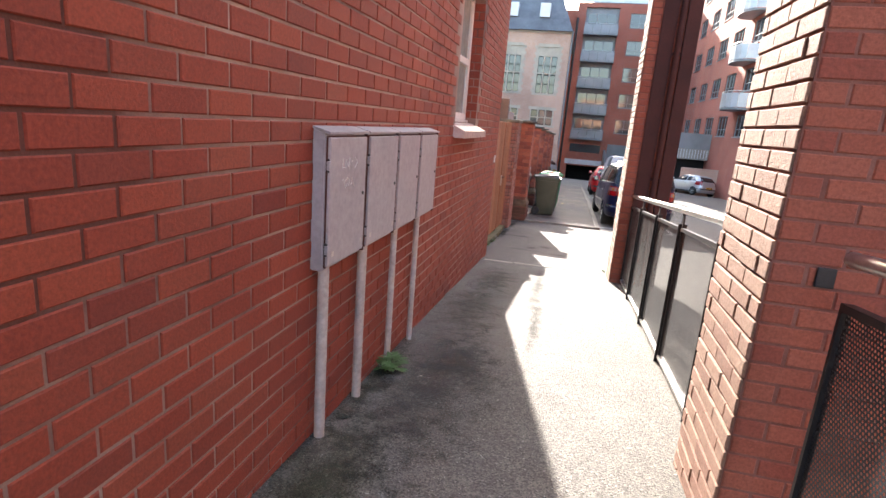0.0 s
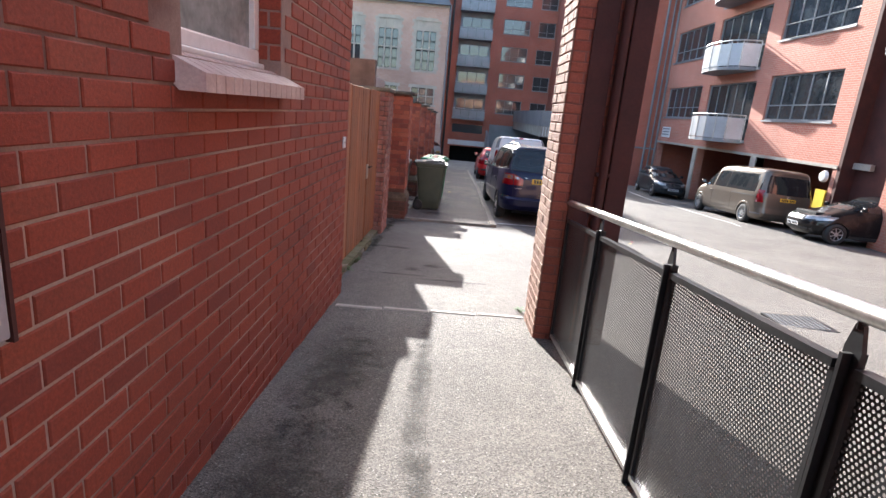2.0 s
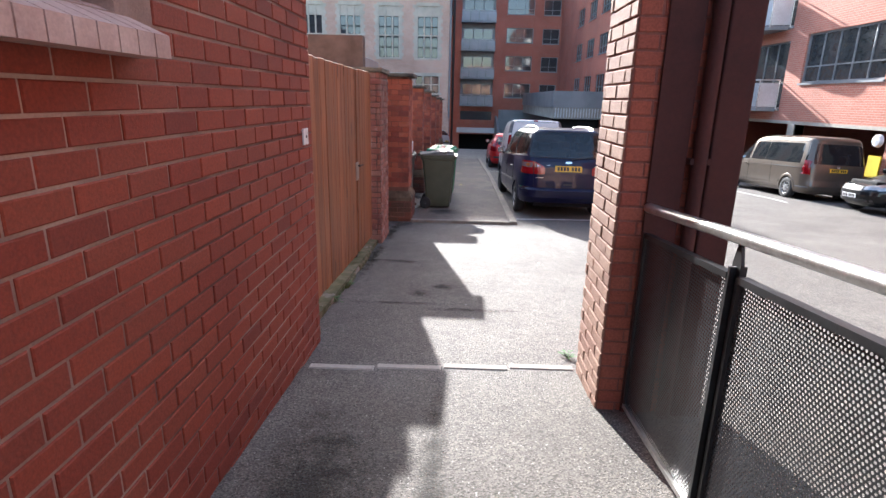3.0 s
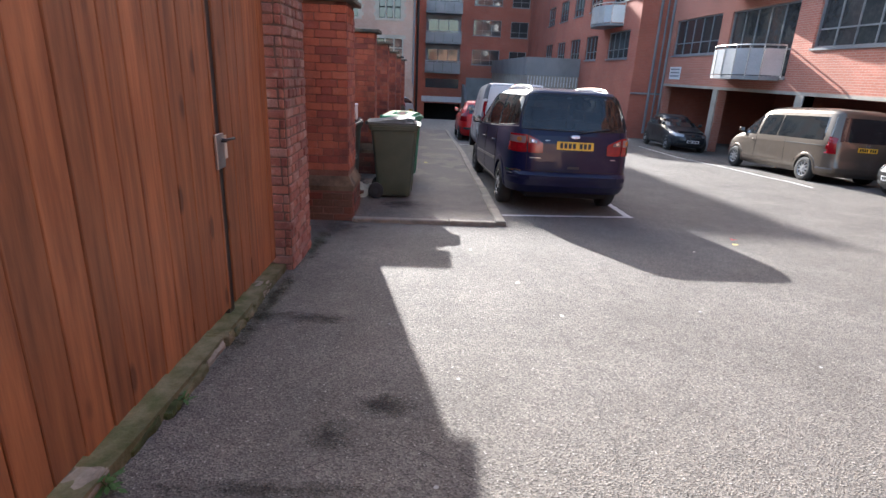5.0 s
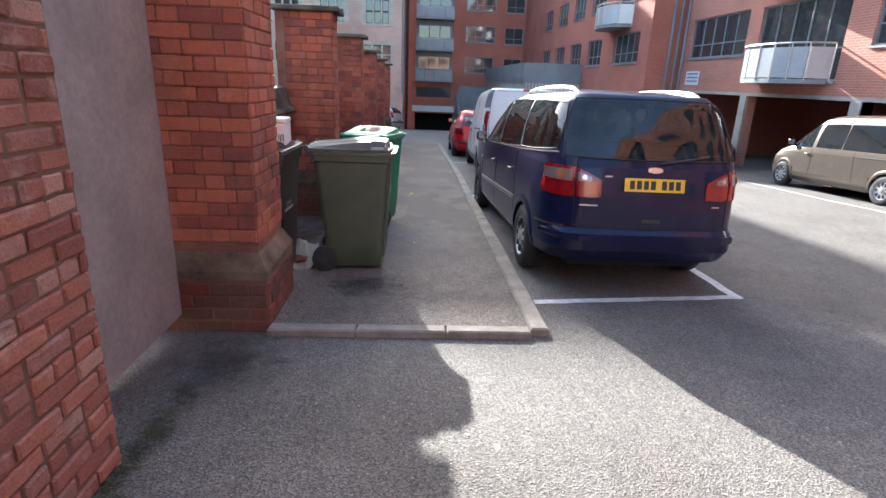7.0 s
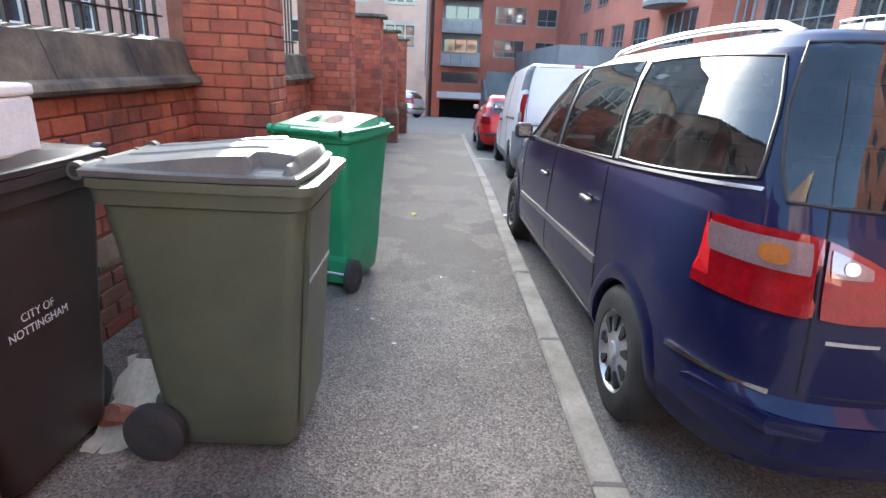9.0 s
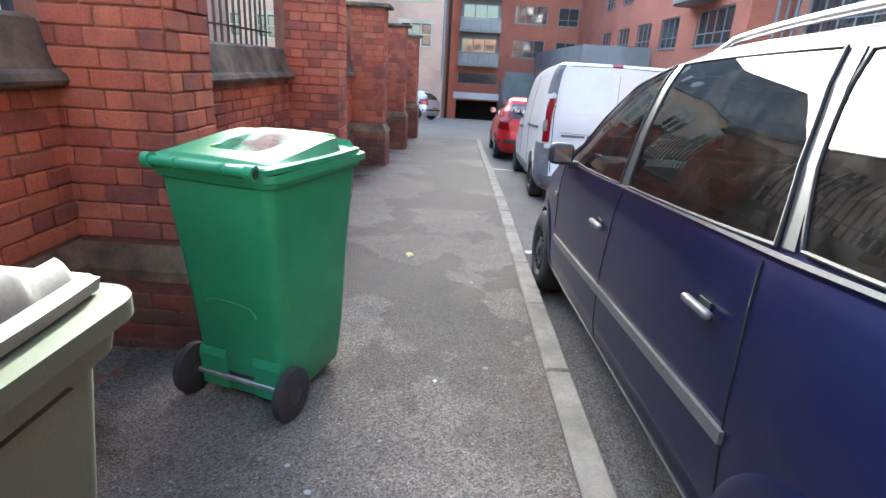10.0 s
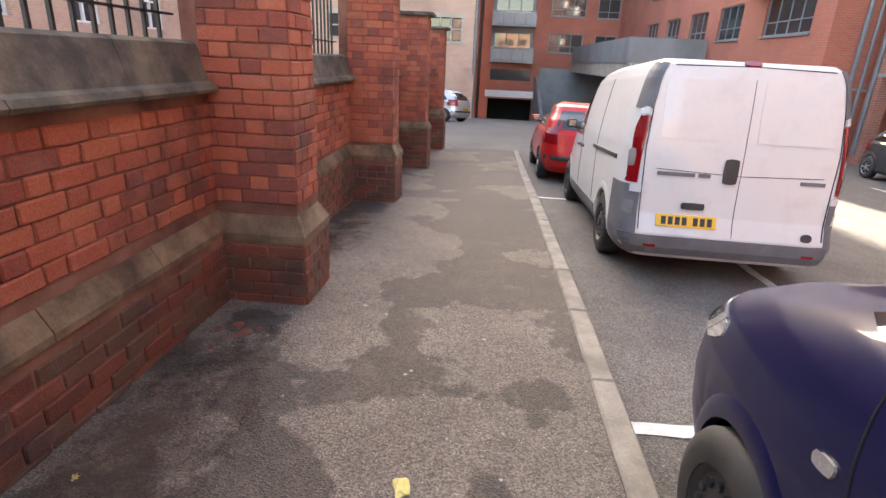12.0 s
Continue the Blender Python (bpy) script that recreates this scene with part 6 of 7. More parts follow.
        part("head_lamp", h.patch("side", [(2.42, 0.73), (2.62, 0.72), (2.50, 0.83), (2.26, 0.86)], s=s, lift=0.008, nu=6, nv=4, curve=0.12), "clear_lens", th, "clear head lamp")
        # roof rail with feet
        pts = []
        for k in range(15):
            f = k / 14
            y = -1.72 + 1.95 * f
            z = 1.695 + 0.075 * math.sin(math.pi * min(1, max(0, f))) ** 0.35
            pts.append(Vector((s * 0.555, y, z)))
        rail = part("roof_rail", sweep(pts, 0.017, 10), "rail_steel", th, "silver roof rail", True)
        for y in (-1.72, -0.75, 0.22):
            part("rail_foot", box(s * 0.555 - 0.022, s * 0.555 + 0.022, y - 0.06, y + 0.06, 1.6, 1.70, 0.01), "rail_steel", rail)
    part("bumper_crease", h.patch("rear", [(-0.86, 0.50), (0.86, 0.50), (0.86, 0.56), (-0.86, 0.56)], lift=0.025, nv=3, nu=14, curve=0.02), "navy", th)
    part("bumper_skirt", h.patch("rear", [(-0.84, 0.27), (0.84, 0.27), (0.86, 0.33), (-0.86, 0.33)], lift=0.008, nv=2, nu=14), "navy", th)
    gap_line(th, h, "rear", [(-0.66, 0.625), (0, 0.615), (0.66, 0.625)])
    plate(th, h, "rear", 0.975, "plate_yellow")
    plate(th, h, "front", 0.45, "plate_white")
    part("badge", h.patch("rear", [(-0.065, 1.07), (0.065, 1.07), (0.065, 1.115), (-0.065, 1.115)], lift=0.014, curve=0.42, nu=8, nv=6), "chrome", th, "oval silver badge")
    bm = bmesh.new()
    a, b = h.rear_pt(0.05, 1.15), h.rear_pt(0.48, 1.22)
    tube(a + Vector((0, -0.03, 0)), b + Vector((0, -0.018, 0)), 0.009, 8, bm)
    part("rear_wiper", bm, "black_plastic", th)
    part("tail_handle", h.patch("rear", [(-0.08, 0.66), (0.08, 0.66), (0.08, 0.69), (-0.08, 0.69)], lift=0.012, nu=4, nv=2), "black_plastic", th)
    for k, (x, w) in enumerate(((-0.62, 0.15), (0.52, 0.07), (-0.42, 0.06))):
        zz = (0.79, 0.80, 1.03)[k]
        part("script_badge", h.patch("rear", [(x, zz), (x + w, zz), (x + w, zz + 0.011), (x, zz + 0.011)], lift=0.006, nu=4, nv=1), "trim_bright", th, "small silver badge bar")
    part("grille", h.patch("front", [(-0.36, 0.66), (0.36, 0.66), (0.36, 0.76), (-0.36, 0.76)], lift=0.008), "black_plastic", th)
    part("lower_grille", h.patch("front", [(-0.6, 0.3), (0.6, 0.3), (0.6, 0.4), (-0.6, 0.4)], lift=0.008), "black_plastic", th)
    return th


def sorted_quad(s, a, b, za, zb, zc, zd):
    """Lower inner, lower outer, upper outer, upper inner for side s, inner edge at a, outer at b."""
    return [(s * a, za), (s * b, zb), (s * b, zc), (s * a, zd)]


def panel_van(m):
    th = thing("panel_van", "white panel van with grey bumpers and twin rear doors", "van", m, "parked vehicles")
    zs = [0.22, 0.32, 0.45, 0.62, 0.8, 1.0, 1.12, 1.2, 1.45, 1.65, 1.80, 1.89, 1.94, 1.96]
    rear = [-2.30, -2.37, -2.38, -2.33, -2.32, -2.31, -2.305, -2.30, -2.28, -2.26, -2.24, -2.22, -2.16, -1.9]
    front = [2.25, 2.36, 2.40, 2.40, 2.33, 2.12, 1.92, 1.72, 1.42, 1.16, 0.90, 0.55, 0.2, -0.2]
    half = [0.86, 0.93, 0.95, 0.952, 0.952, 0.95, 0.945, 0.94, 0.905, 0.87, 0.84, 0.80, 0.73, 0.6]
    h = Hull(zs, rear, front, half, 13.0, 4.5)
    wb = [(-1.45, 0.325), (1.55, 0.325)]
    part("body", h.body(wb, 0.39), "white_paint", th, smooth=True)
    arch_lips(th, h, wb, 0.39, "white_paint")
    underbody(th, h, 0.62, -2.1, 2.1, 1.0)
    for y, _ in wb:
        for s in (-1, 1):
            wheel(th, s * 0.84, y, 0.325, 0.21, "steel")
    part("windscreen", h.patch("front", [(-0.80, 1.18), (0.80, 1.18), (0.66, 1.78), (-0.66, 1.78)]), "glass", th)
    for s in (-1, 1):
        part("side_window", h.patch("side", [(0.42, 1.10), (1.50, 1.10), (1.06, 1.66), (0.42, 1.70)], s=s, curve=0.03), "glass", th)
        part("sliding_rail", h.patch("side", [(-1.85, 1.04), (-0.55, 1.03), (-0.55, 1.07), (-1.85, 1.08)], s=s, lift=0.014, nv=2, nu=12), "black_plastic", th)
        part("lower_trim", h.patch("side", [(-1.0, 0.235), (1.12, 0.235), (1.12, 0.44), (-1.0, 0.44)], s=s, lift=0.01, nv=2, nu=16), "trim_grey", th)
        part("bumper_corner", h.patch("side", [(-2.32, 0.24), (-1.88, 0.24), (-1.88, 0.86), (-2.26, 0.86)], s=s, lift=0.012, nu=6), "trim_grey", th)
        part("pillar_cover", h.patch("side", [(-2.26, 1.52), (-2.06, 1.52), (-2.06, 1.9), (-2.2, 1.9)], s=s, lift=0.012, nu=5), "trim_grey", th)
        for y in (0.24, 0.5):
            handle(th, h, y, 0.98, s, "black_plastic")
        mirror(th, h, 1.32, 1.12, s, "black_plastic")
        gap_line(th, h, "side", [(0.37, 1.78), (0.37, 1.0), (0.37, 0.46)], s)
        gap_line(th, h, "side", [(-0.72, 1.8), (-0.74, 1.1), (-0.8, 0.46)], s)
        gap_line(th, h, "side", [(1.56, 1.1), (1.5, 0.8), (1.3, 0.72)], s)
        lamp = part("tail_lamp", h.patch("rear", sorted_quad(s, 0.835, 0.936, 0.88, 0.88, 1.46, 1.46), lift=0.014, nu=6, curve=0.04), "red_lens", th, "tall red tail lamp")
        part("reversing_lens", h.patch("rear", sorted_quad(s, 0.86, 0.93, 1.02, 1.02, 1.18, 1.18), lift=0.02, nu=5, curve=0.2), "clear_lens", lamp)
        part("lamp_side", h.patch("side", [(-2.29, 0.88), (-2.235, 0.88), (-2.22, 1.46), (-2.265, 1.46)], s=s, lift=0.014, nu=4), "red_lens", lamp)
        part("fog_lamp", h.patch("rear", sorted_quad(s, 0.83, 0.90, 0.60, 0.60, 0.72, 0.72), lift=0.02, nu=4, nv=4, curve=0.1), "clear_lens", th)
        part("pillar_cover", h.patch("rear", sorted_quad(s, 0.79, 0.87, 1.52, 1.52, 1.92, 1.92), lift=0.012, nu=5), "trim_grey", th, "grey corner cover")
        part("bumper_corner", h.patch("rear", sorted_quad(s, 0.80, 0.949, 0.44, 0.44, 0.86, 0.86), lift=0.012, nu=6), "trim_grey", th)
        part("hinge", h.patch("rear", sorted_quad(s, 0.80, 0.88, 1.47, 1.47, 1.53, 1.53), lift=0.02, nu=3, nv=2), "white_paint", th)
        part("hinge", h.patch("rear", sorted_quad(s, 0.79, 0.87, 0.80, 0.80, 0.86, 0.86), lift=0.022, nu=3, nv=2), "white_paint", th)
        part("door_panel", h.patch("rear", sorted_quad(s, 0.10 if s > 0 else 0.16, 0.70, 1.28, 1.28, 1.78, 1.78), lift=0.006, curve=0.03, thick=0.008), "white_paint", th, "pressed door panel")
        part("reflector", h.patch("rear", sorted_quad(s, 0.62, 0.72, 0.335, 0.335, 0.36, 0.36), lift=0.032, nu=3, nv=1), "red_lens", th)
    gap_line(th, h, "rear", [(0.02, 0.46), (0.02, 1.2), (0.02, 1.9)], r=0.003)
    gap_line(th, h, "rear", [(-0.78, 0.48), (-0.80, 1.2), (-0.76, 1.88)], r=0.005)
    gap_line(th, h, "rear", [(0.78, 0.48), (0.80, 1.2), (0.76, 1.88)], r=0.005)
    gap_line(th, h, "rear", [(-0.76, 1.885), (0, 1.9), (0.76, 1.885)], r=0.005)
    gap_line(th, h, "rear", [(-0.70, 1.02), (0.0, 0.995), (0.70, 1.02)], r=0.003)
    part("rear_bumper", h.patch("rear", [(-0.93, 0.28), (0.93, 0.28), (0.93, 0.44), (-0.93, 0.44)], lift=0.03, nv=3, nu=16, curve=0.02), "trim_grey", th, "grey plastic bumper step")
    part("door_handle", h.patch("rear", [(-0.13, 0.92), (-0.01, 0.92), (-0.01, 1.14), (-0.13, 1.14)], lift=0.02, nu=6, nv=8, curve=0.2), "black_plastic", th, "black door handle")
    part("plate_lamp", h.patch("rear", [(-0.44, 0.68), (-0.24, 0.68), (-0.24, 0.74), (-0.44, 0.74)], lift=0.02, nu=6, nv=3, curve=0.15), "black_plastic", th)
    plate(th, h, "rear", 0.575, "plate_yellow", off=-0.38)
    part("brake_lamp", h.patch("rear", [(-0.09, 1.895), (0.05, 1.895), (0.05, 1.935), (-0.09, 1.935)], lift=0.02, nu=6, nv=3, curve=0.2), "red_lens", th, "red high brake lamp")
    for x, z, w in ((-0.68, 0.965, 0.32), (-0.33, 0.965, 0.1), (0.52, 0.955, 0.2)):
        part("badge_bar", h.patch("rear", [(x, z), (x + w, z), (x + w, z + 0.032), (x, z + 0.032)], lift=0.008, nu=4, nv=1), "trim_grey", th, "plain grey badge bar")
    part("round_sticker", h.patch("rear", [(0.60, 0.47), (0.69, 0.47), (0.69, 0.54), (0.60, 0.54)], lift=0.01, nu=6, nv=6, curve=0.42), "black_plastic", th)
    return th


def hatchback(name, label, m, paint, length, height, width, rear_plate="plate_yellow", style="alloy", nose=0.8):
    th = thing(name, label, "car", m, "parked vehicles")
    L, H, W = length / 2, height, width / 2
    zs = [0.2, 0.32, 0.48, 0.6, 0.72, 0.82, 0.92, 1.0, 0.62 * H + 0.25, 0.86 * H, 0.95 * H, H]
    rear = [-L + 0.14, -L + 0.03, -L, -L + 0.02, -L + 0.05, -L + 0.07, -L + 0.09, -L + 0.14, -L + 0.24, -L + 0.42, -L + 0.6, -L + 1.1]
    front = [L - 0.2, L - 0.05, L, L - 0.02, L - 0.1, L - 0.4, L - 0.8, L - 1.05, L - 1.35, L - 1.75, L - 1.95, L - 2.3]
    half = [W - 0.08, W - 0.02, W, W, W, W - 0.005, W - 0.02, W - 0.06, W - 0.12, W - 0.2, W - 0.26, W - 0.4]
    h = Hull(zs, rear, front, half, 5.0, 3.6)
    wb = [(-L + 0.68, 0.3), (L - 0.78, 0.3)]
    part("body", h.body(wb, 0.355, 34, 30), paint, th, smooth=True)
    arch_lips(th, h, wb, 0.355, paint)
    underbody(th, h, 0.5, -L + 0.3, L - 0.3, 0.85)
    for y, _ in wb:
        for s in (-1, 1):
            wheel(th, s * (W - 0.1), y, 0.3, 0.19, style)
    b = 1.0
    t = 0.9 * H
    part("rear_window", h.patch("rear", [(-W * 0.72, b), (W * 0.72, b), (W * 0.58, t), (-W * 0.58, t)], curve=0.06), "glass", th)
    part("windscreen", h.patch("front", [(-W * 0.8, b), (W * 0.8, b), (W * 0.62, t), (-W * 0.62, t)], curve=0.04), "glass", th)
    for s in (-1, 1):
        part("side_window", h.patch("side", [(-L + 0.55, b), (-L + 1.45, b), (-L + 1.45, t), (-L + 0.85, t - 0.03)], s=s, curve=0.05), "glass", th)
        part("side_window", h.patch("side", [(-L + 1.55, b), (L - 1.2, b), (L - 1.72, t - 0.02), (-L + 1.55, t)], s=s, curve=0.04), "glass", th)
        part("tail_lamp", h.patch("rear", sorted_quad(s, W * 0.66, W * 0.95, 0.72, 0.74, 1.02, 1.0), lift=0.01, curve=0.1), "red_lens", th, "red tail lamp")
        part("tail_lamp", h.patch("side", [(-L + 0.09, 0.74), (-L + 0.24, 0.78), (-L + 0.26, 1.05), (-L + 0.17, 1.04)], s=s, lift=0.01, nu=4), "red_lens", th)
        part("head_lamp", h.patch("front", sorted_quad(s, W * 0.45, W * 0.92, 0.62, 0.66, 0.78, 0.74), lift=0.01, curve=0.12), "clear_lens", th, "clear head lamp")
        part("head_lamp", h.patch("side", [(L - 0.55, 0.66), (L - 0.25, 0.62), (L - 0.32, 0.76), (L - 0.6, 0.8)], s=s, lift=0.01, nu=4), "clear_lens", th)
        mirror(th, h, L - 1.4, 0.98, s, paint)
        handle(th, h, -L + 1.7, 0.84, s, paint)
        gap_line(th, h, "side", [(-L + 1.5, t), (-L + 1.5, 0.9), (-L + 1.48, 0.4)], s)
        gap_line(th, h, "side", [(L - 1.25, 0.96), (L - 1.3, 0.7), (L - 1.28, 0.4)], s)
        part("sill", h.patch("side", [(-L + 1.05, 0.215), (L - 1.15, 0.215), (L - 1.15, 0.3), (-L + 1.05, 0.3)], s=s, lift=0.008, nv=2), "black_plastic", th)
    plate(th, h, "rear", 0.58, rear_plate)
    plate(th, h, "front", 0.45, "plate_white")
    part("rear_bumper_insert", h.patch("rear", [(-W * 0.9, 0.44), (W * 0.9, 0.44), (W * 0.9, 0.52), (-W * 0.9, 0.52)], lift=0.012, nv=2, nu=12), "black_plastic", th)
    part("grille", h.patch("front", [(-W * 0.4, 0.58), (W * 0.4, 0.58), (W * 0.4, 0.68), (-W * 0.4, 0.68)], lift=0.008), "black_plastic", th)
    part("lower_grille", h.patch("front", [(-W * 0.7, 0.28), (W * 0.7, 0.28), (W * 0.7, 0.38), (-W * 0.7, 0.38)], lift=0.008), "black_plastic", th)
    part("badge", h.patch("front", [(-0.07, 0.63), (0.07, 0.63), (0.07, 0.72), (-0.07, 0.72)], lift=0.014, nu=6, nv=6, curve=0.42), "chrome", th)
    return th


def minibus(m):
    th = thing("passenger_van", "bronze passenger van with dark tinted windows, parked by the building", "van", m, "parked vehicles")
    zs = [0.22, 0.32, 0.45, 0.62, 0.8, 0.98, 1.08, 1.15, 1.4, 1.65, 1.82, 1.90, 1.95]
    rear = [-2.55, -2.62, -2.65, -2.62, -2.61, -2.60, -2.59, -2.57, -2.52, -2.46, -2.41, -2.33, -2.0]
    front = [2.5, 2.6, 2.65, 2.64, 2.58, 2.35, 2.1, 1.86, 1.54, 1.2, 0.95, 0.7, 0.3]
    half = [0.86, 0.93, 0.95, 0.952, 0.952, 0.95, 0.94, 0.93, 0.88, 0.83, 0.79, 0.73, 0.6]
    h = Hull(zs, rear, front, half, 9.0, 4.5)
    wb = [(-1.7, 0.33), (1.7, 0.33)]
    part("body", h.body(wb, 0.39, 36, 30), "bronze", th, smooth=True)
    arch_lips(th, h, wb, 0.39, "bronze")
    underbody(th, h, 0.6, -2.3, 2.2, 1.0)
    for y, _ in wb:
        for s in (-1, 1):
            wheel(th, s * 0.84, y, 0.33, 0.21, "hubcap")
    part("rear_window", h.patch("rear", [(-0.75, 1.12), (0.75, 1.12), (0.66, 1.72), (-0.66, 1.72)], curve=0.04), "glass", th)
    part("windscreen", h.patch("front", [(-0.82, 1.14), (0.82, 1.14), (0.68, 1.76), (-0.68, 1.76)], curve=0.04), "glass", th)
    for s in (-1, 1):
        for q in ([(-2.4, 1.12), (-0.3, 1.12), (-0.3, 1.72), (-2.32, 1.72)], [(-0.27, 1.12), (0.6, 1.12), (0.6, 1.72), (-0.27, 1.72)], [(0.72, 1.10), (1.66, 1.10), (1.2, 1.64), (0.72, 1.70)]):
            part("side_window", h.patch("side", q, s=s, curve=0.03), "glass", th)
        part("tail_lamp", h.patch("rear", sorted_quad(s, 0.80, 0.94, 0.8, 0.8, 1.22, 1.22), lift=0.012, nu=5, curve=0.05), "red_lens", th, "red tail lamp")
        part("tail_lamp", h.patch("side", [(-2.56, 0.8), (-2.44, 0.8), (-2.42, 1.2), (-2.51, 1.2)], s=s, lift=0.012, nu=4), "red_lens", th)
        part("sliding_rail", h.patch("side", [(-2.3, 0.98), (-0.7, 0.98), (-0.7, 1.0), (-2.3, 1.0)], s=s, lift=0.01, nv=1), "black_plastic", th)
        mirror(th, h, 1.52, 1.12, s, "bronze")
        handle(th, h, 0.8, 0.95, s, "bronze")
        part("bumper_trim", h.patch("side", [(-2.58, 0.4), (-2.15, 0.4), (-2.15, 0.44), (-2.58, 0.44)], s=s, lift=0.01, nv=1), "trim_grey", th)
        gap_line(th, h, "side", [(0.66, 1.75), (0.66, 1.0), (0.66, 0.4)], s)
        gap_line(th, h, "side", [(-0.7, 1.75), (-0.72, 1.0), (-0.8, 0.4)], s)
    plate(th, h, "rear", 0.95, "plate_yellow")
    part("badge", h.patch("rear", [(-0.06, 1.0), (0.06, 1.0), (0.06, 1.1), (-0.06, 1.1)], lift=0.012, nu=6, nv=6, curve=0.42), "chrome", th)
    return th


people_carrier()
panel_van(place(2.43, 24.6, -1.0))
hatchback("hatchback", "small bright red hatchback parked behind the white van", place(2.02, 29.35, 0), "red_paint", 3.43, 1.47, 1.62)
minibus(place(11.25, 23.5, 0.0))
hatchback("hatchback", "charcoal grey hatchback parked by the brick building", place(11.15, 31.6, 178), "charcoal", 3.9, 1.46, 1.66)
hatchback("hatchback", "glossy black hatchback parked at an angle", place(12.3, 18.9, 88), "black_paint", 3.95, 1.45, 1.7)
hatchback("hatchback", "white saloon parked by the far ramp", place(9.0, 43.5, 28), "silver", 4.3, 1.45, 1.75)
hatchback("hatchback", "silver hatchback parked beyond the boundary wall", place(-2.75, 44.6, 62), "silver", 4.0, 1.48, 1.7)
hatchback("hatchback", "dark car inside the open car park", place(15.0, 29.0, 90), "black_paint", 4.2, 1.45, 1.75)


# ---- wheelie bins ----
def eased(t):
    t = min(1.0, max(0.0, t))
    return t * t * (3 - 2 * t)


def hollow(u, v):
    """Depth of the wedge-shaped hollow in a bin lid, deepest to the back, wider towards the front."""
    half = 0.40 + 0.1 * (v + 0.5)
    return 0.036 * eased((half - abs(u)) / 0.07) * eased((v + 0.52) / 0.07) * eased((0.55 - v) / 0.85)


def lid_height(u, v, hollowed=True):
    """The lid: a flat flange, a stepped crown that rises to the front, grip pockets at its front corners, and a hollow or a ridge on top."""
    side, front, back = 1 - abs(u), 1 - v, v + 1
    crown = eased((side - 0.07) / 0.05) * eased((front - 0.06) / 0.05) * eased((back - 0.1) / 0.06)
    rise = 0.012 + 0.042 * eased((v + 0.95) / 1.55) - 0.012 * eased((v - 0.55) / 0.5) - 0.006 * u * u
    pocket = eased((abs(u) - 0.58) / 0.05) * eased((v - 0.50 - 0.1 * (1 - abs(u))) / 0.05)
    pocket *= eased((0.25 - abs(abs(u) - 0.77)) / 0.04)
    z = 0.966 + 0.006 * eased(min(side, front, back) / 0.03) + crown * rise * (1 - 0.85 * pocket)
    z += 0.024 * pocket * eased((0.05 - abs(front - 0.1)) / 0.03) * crown
    if hollowed:
        return z - hollow(u, v)
    return z + 0.006 * eased((0.035 - abs(abs(u) - 0.34)) / 0.025) * eased((0.62 - v) / 0.06) * eased((v + 0.8) / 0.06)


def lid_shell(hollowed):
    """The moulded lid: crown, hollow and pockets over a square-edged flange."""
    bm = bmesh.new()
    n = 64
    top = []
    for j in range(n + 1):
        for i in range(n + 1):
            u, v = 2 * i / n - 1, 2 * j / n - 1
            a, b = u * math.sqrt(1 - 0.09 * v * v), v * math.sqrt(1 - 0.09 * u * u)
            top.append(bm.verts.new((0.273 * a, -0.02 + 0.338 * b, lid_height(u, v, hollowed))))
    w = n + 1
    for j in range(n):
        for i in range(n):
            bm.faces.new((top[j * w + i], top[j * w + i + 1], top[(j + 1) * w + i + 1], top[(j + 1) * w + i]))
    rim = [i for i in range(w)] + [j * w + n for j in range(1, n + 1)] + [n * w + i for i in range(n - 1, -1, -1)] + [j * w for j in range(n - 1, 0, -1)]
    under = {k: bm.verts.new((top[k].co.x * 0.99, top[k].co.y * 0.99, 0.949)) for k in rim}
    for p, q in zip(rim, rim[1:] + rim[:1]):
        f = bm.faces.new((top[p], top[q], under[q], under[p]))
        for edge in f.edges:
            if edge.verts[0] in (top[p], top[q]) and edge.verts[1] in (top[p], top[q]):
                edge.smooth = False
    return bm


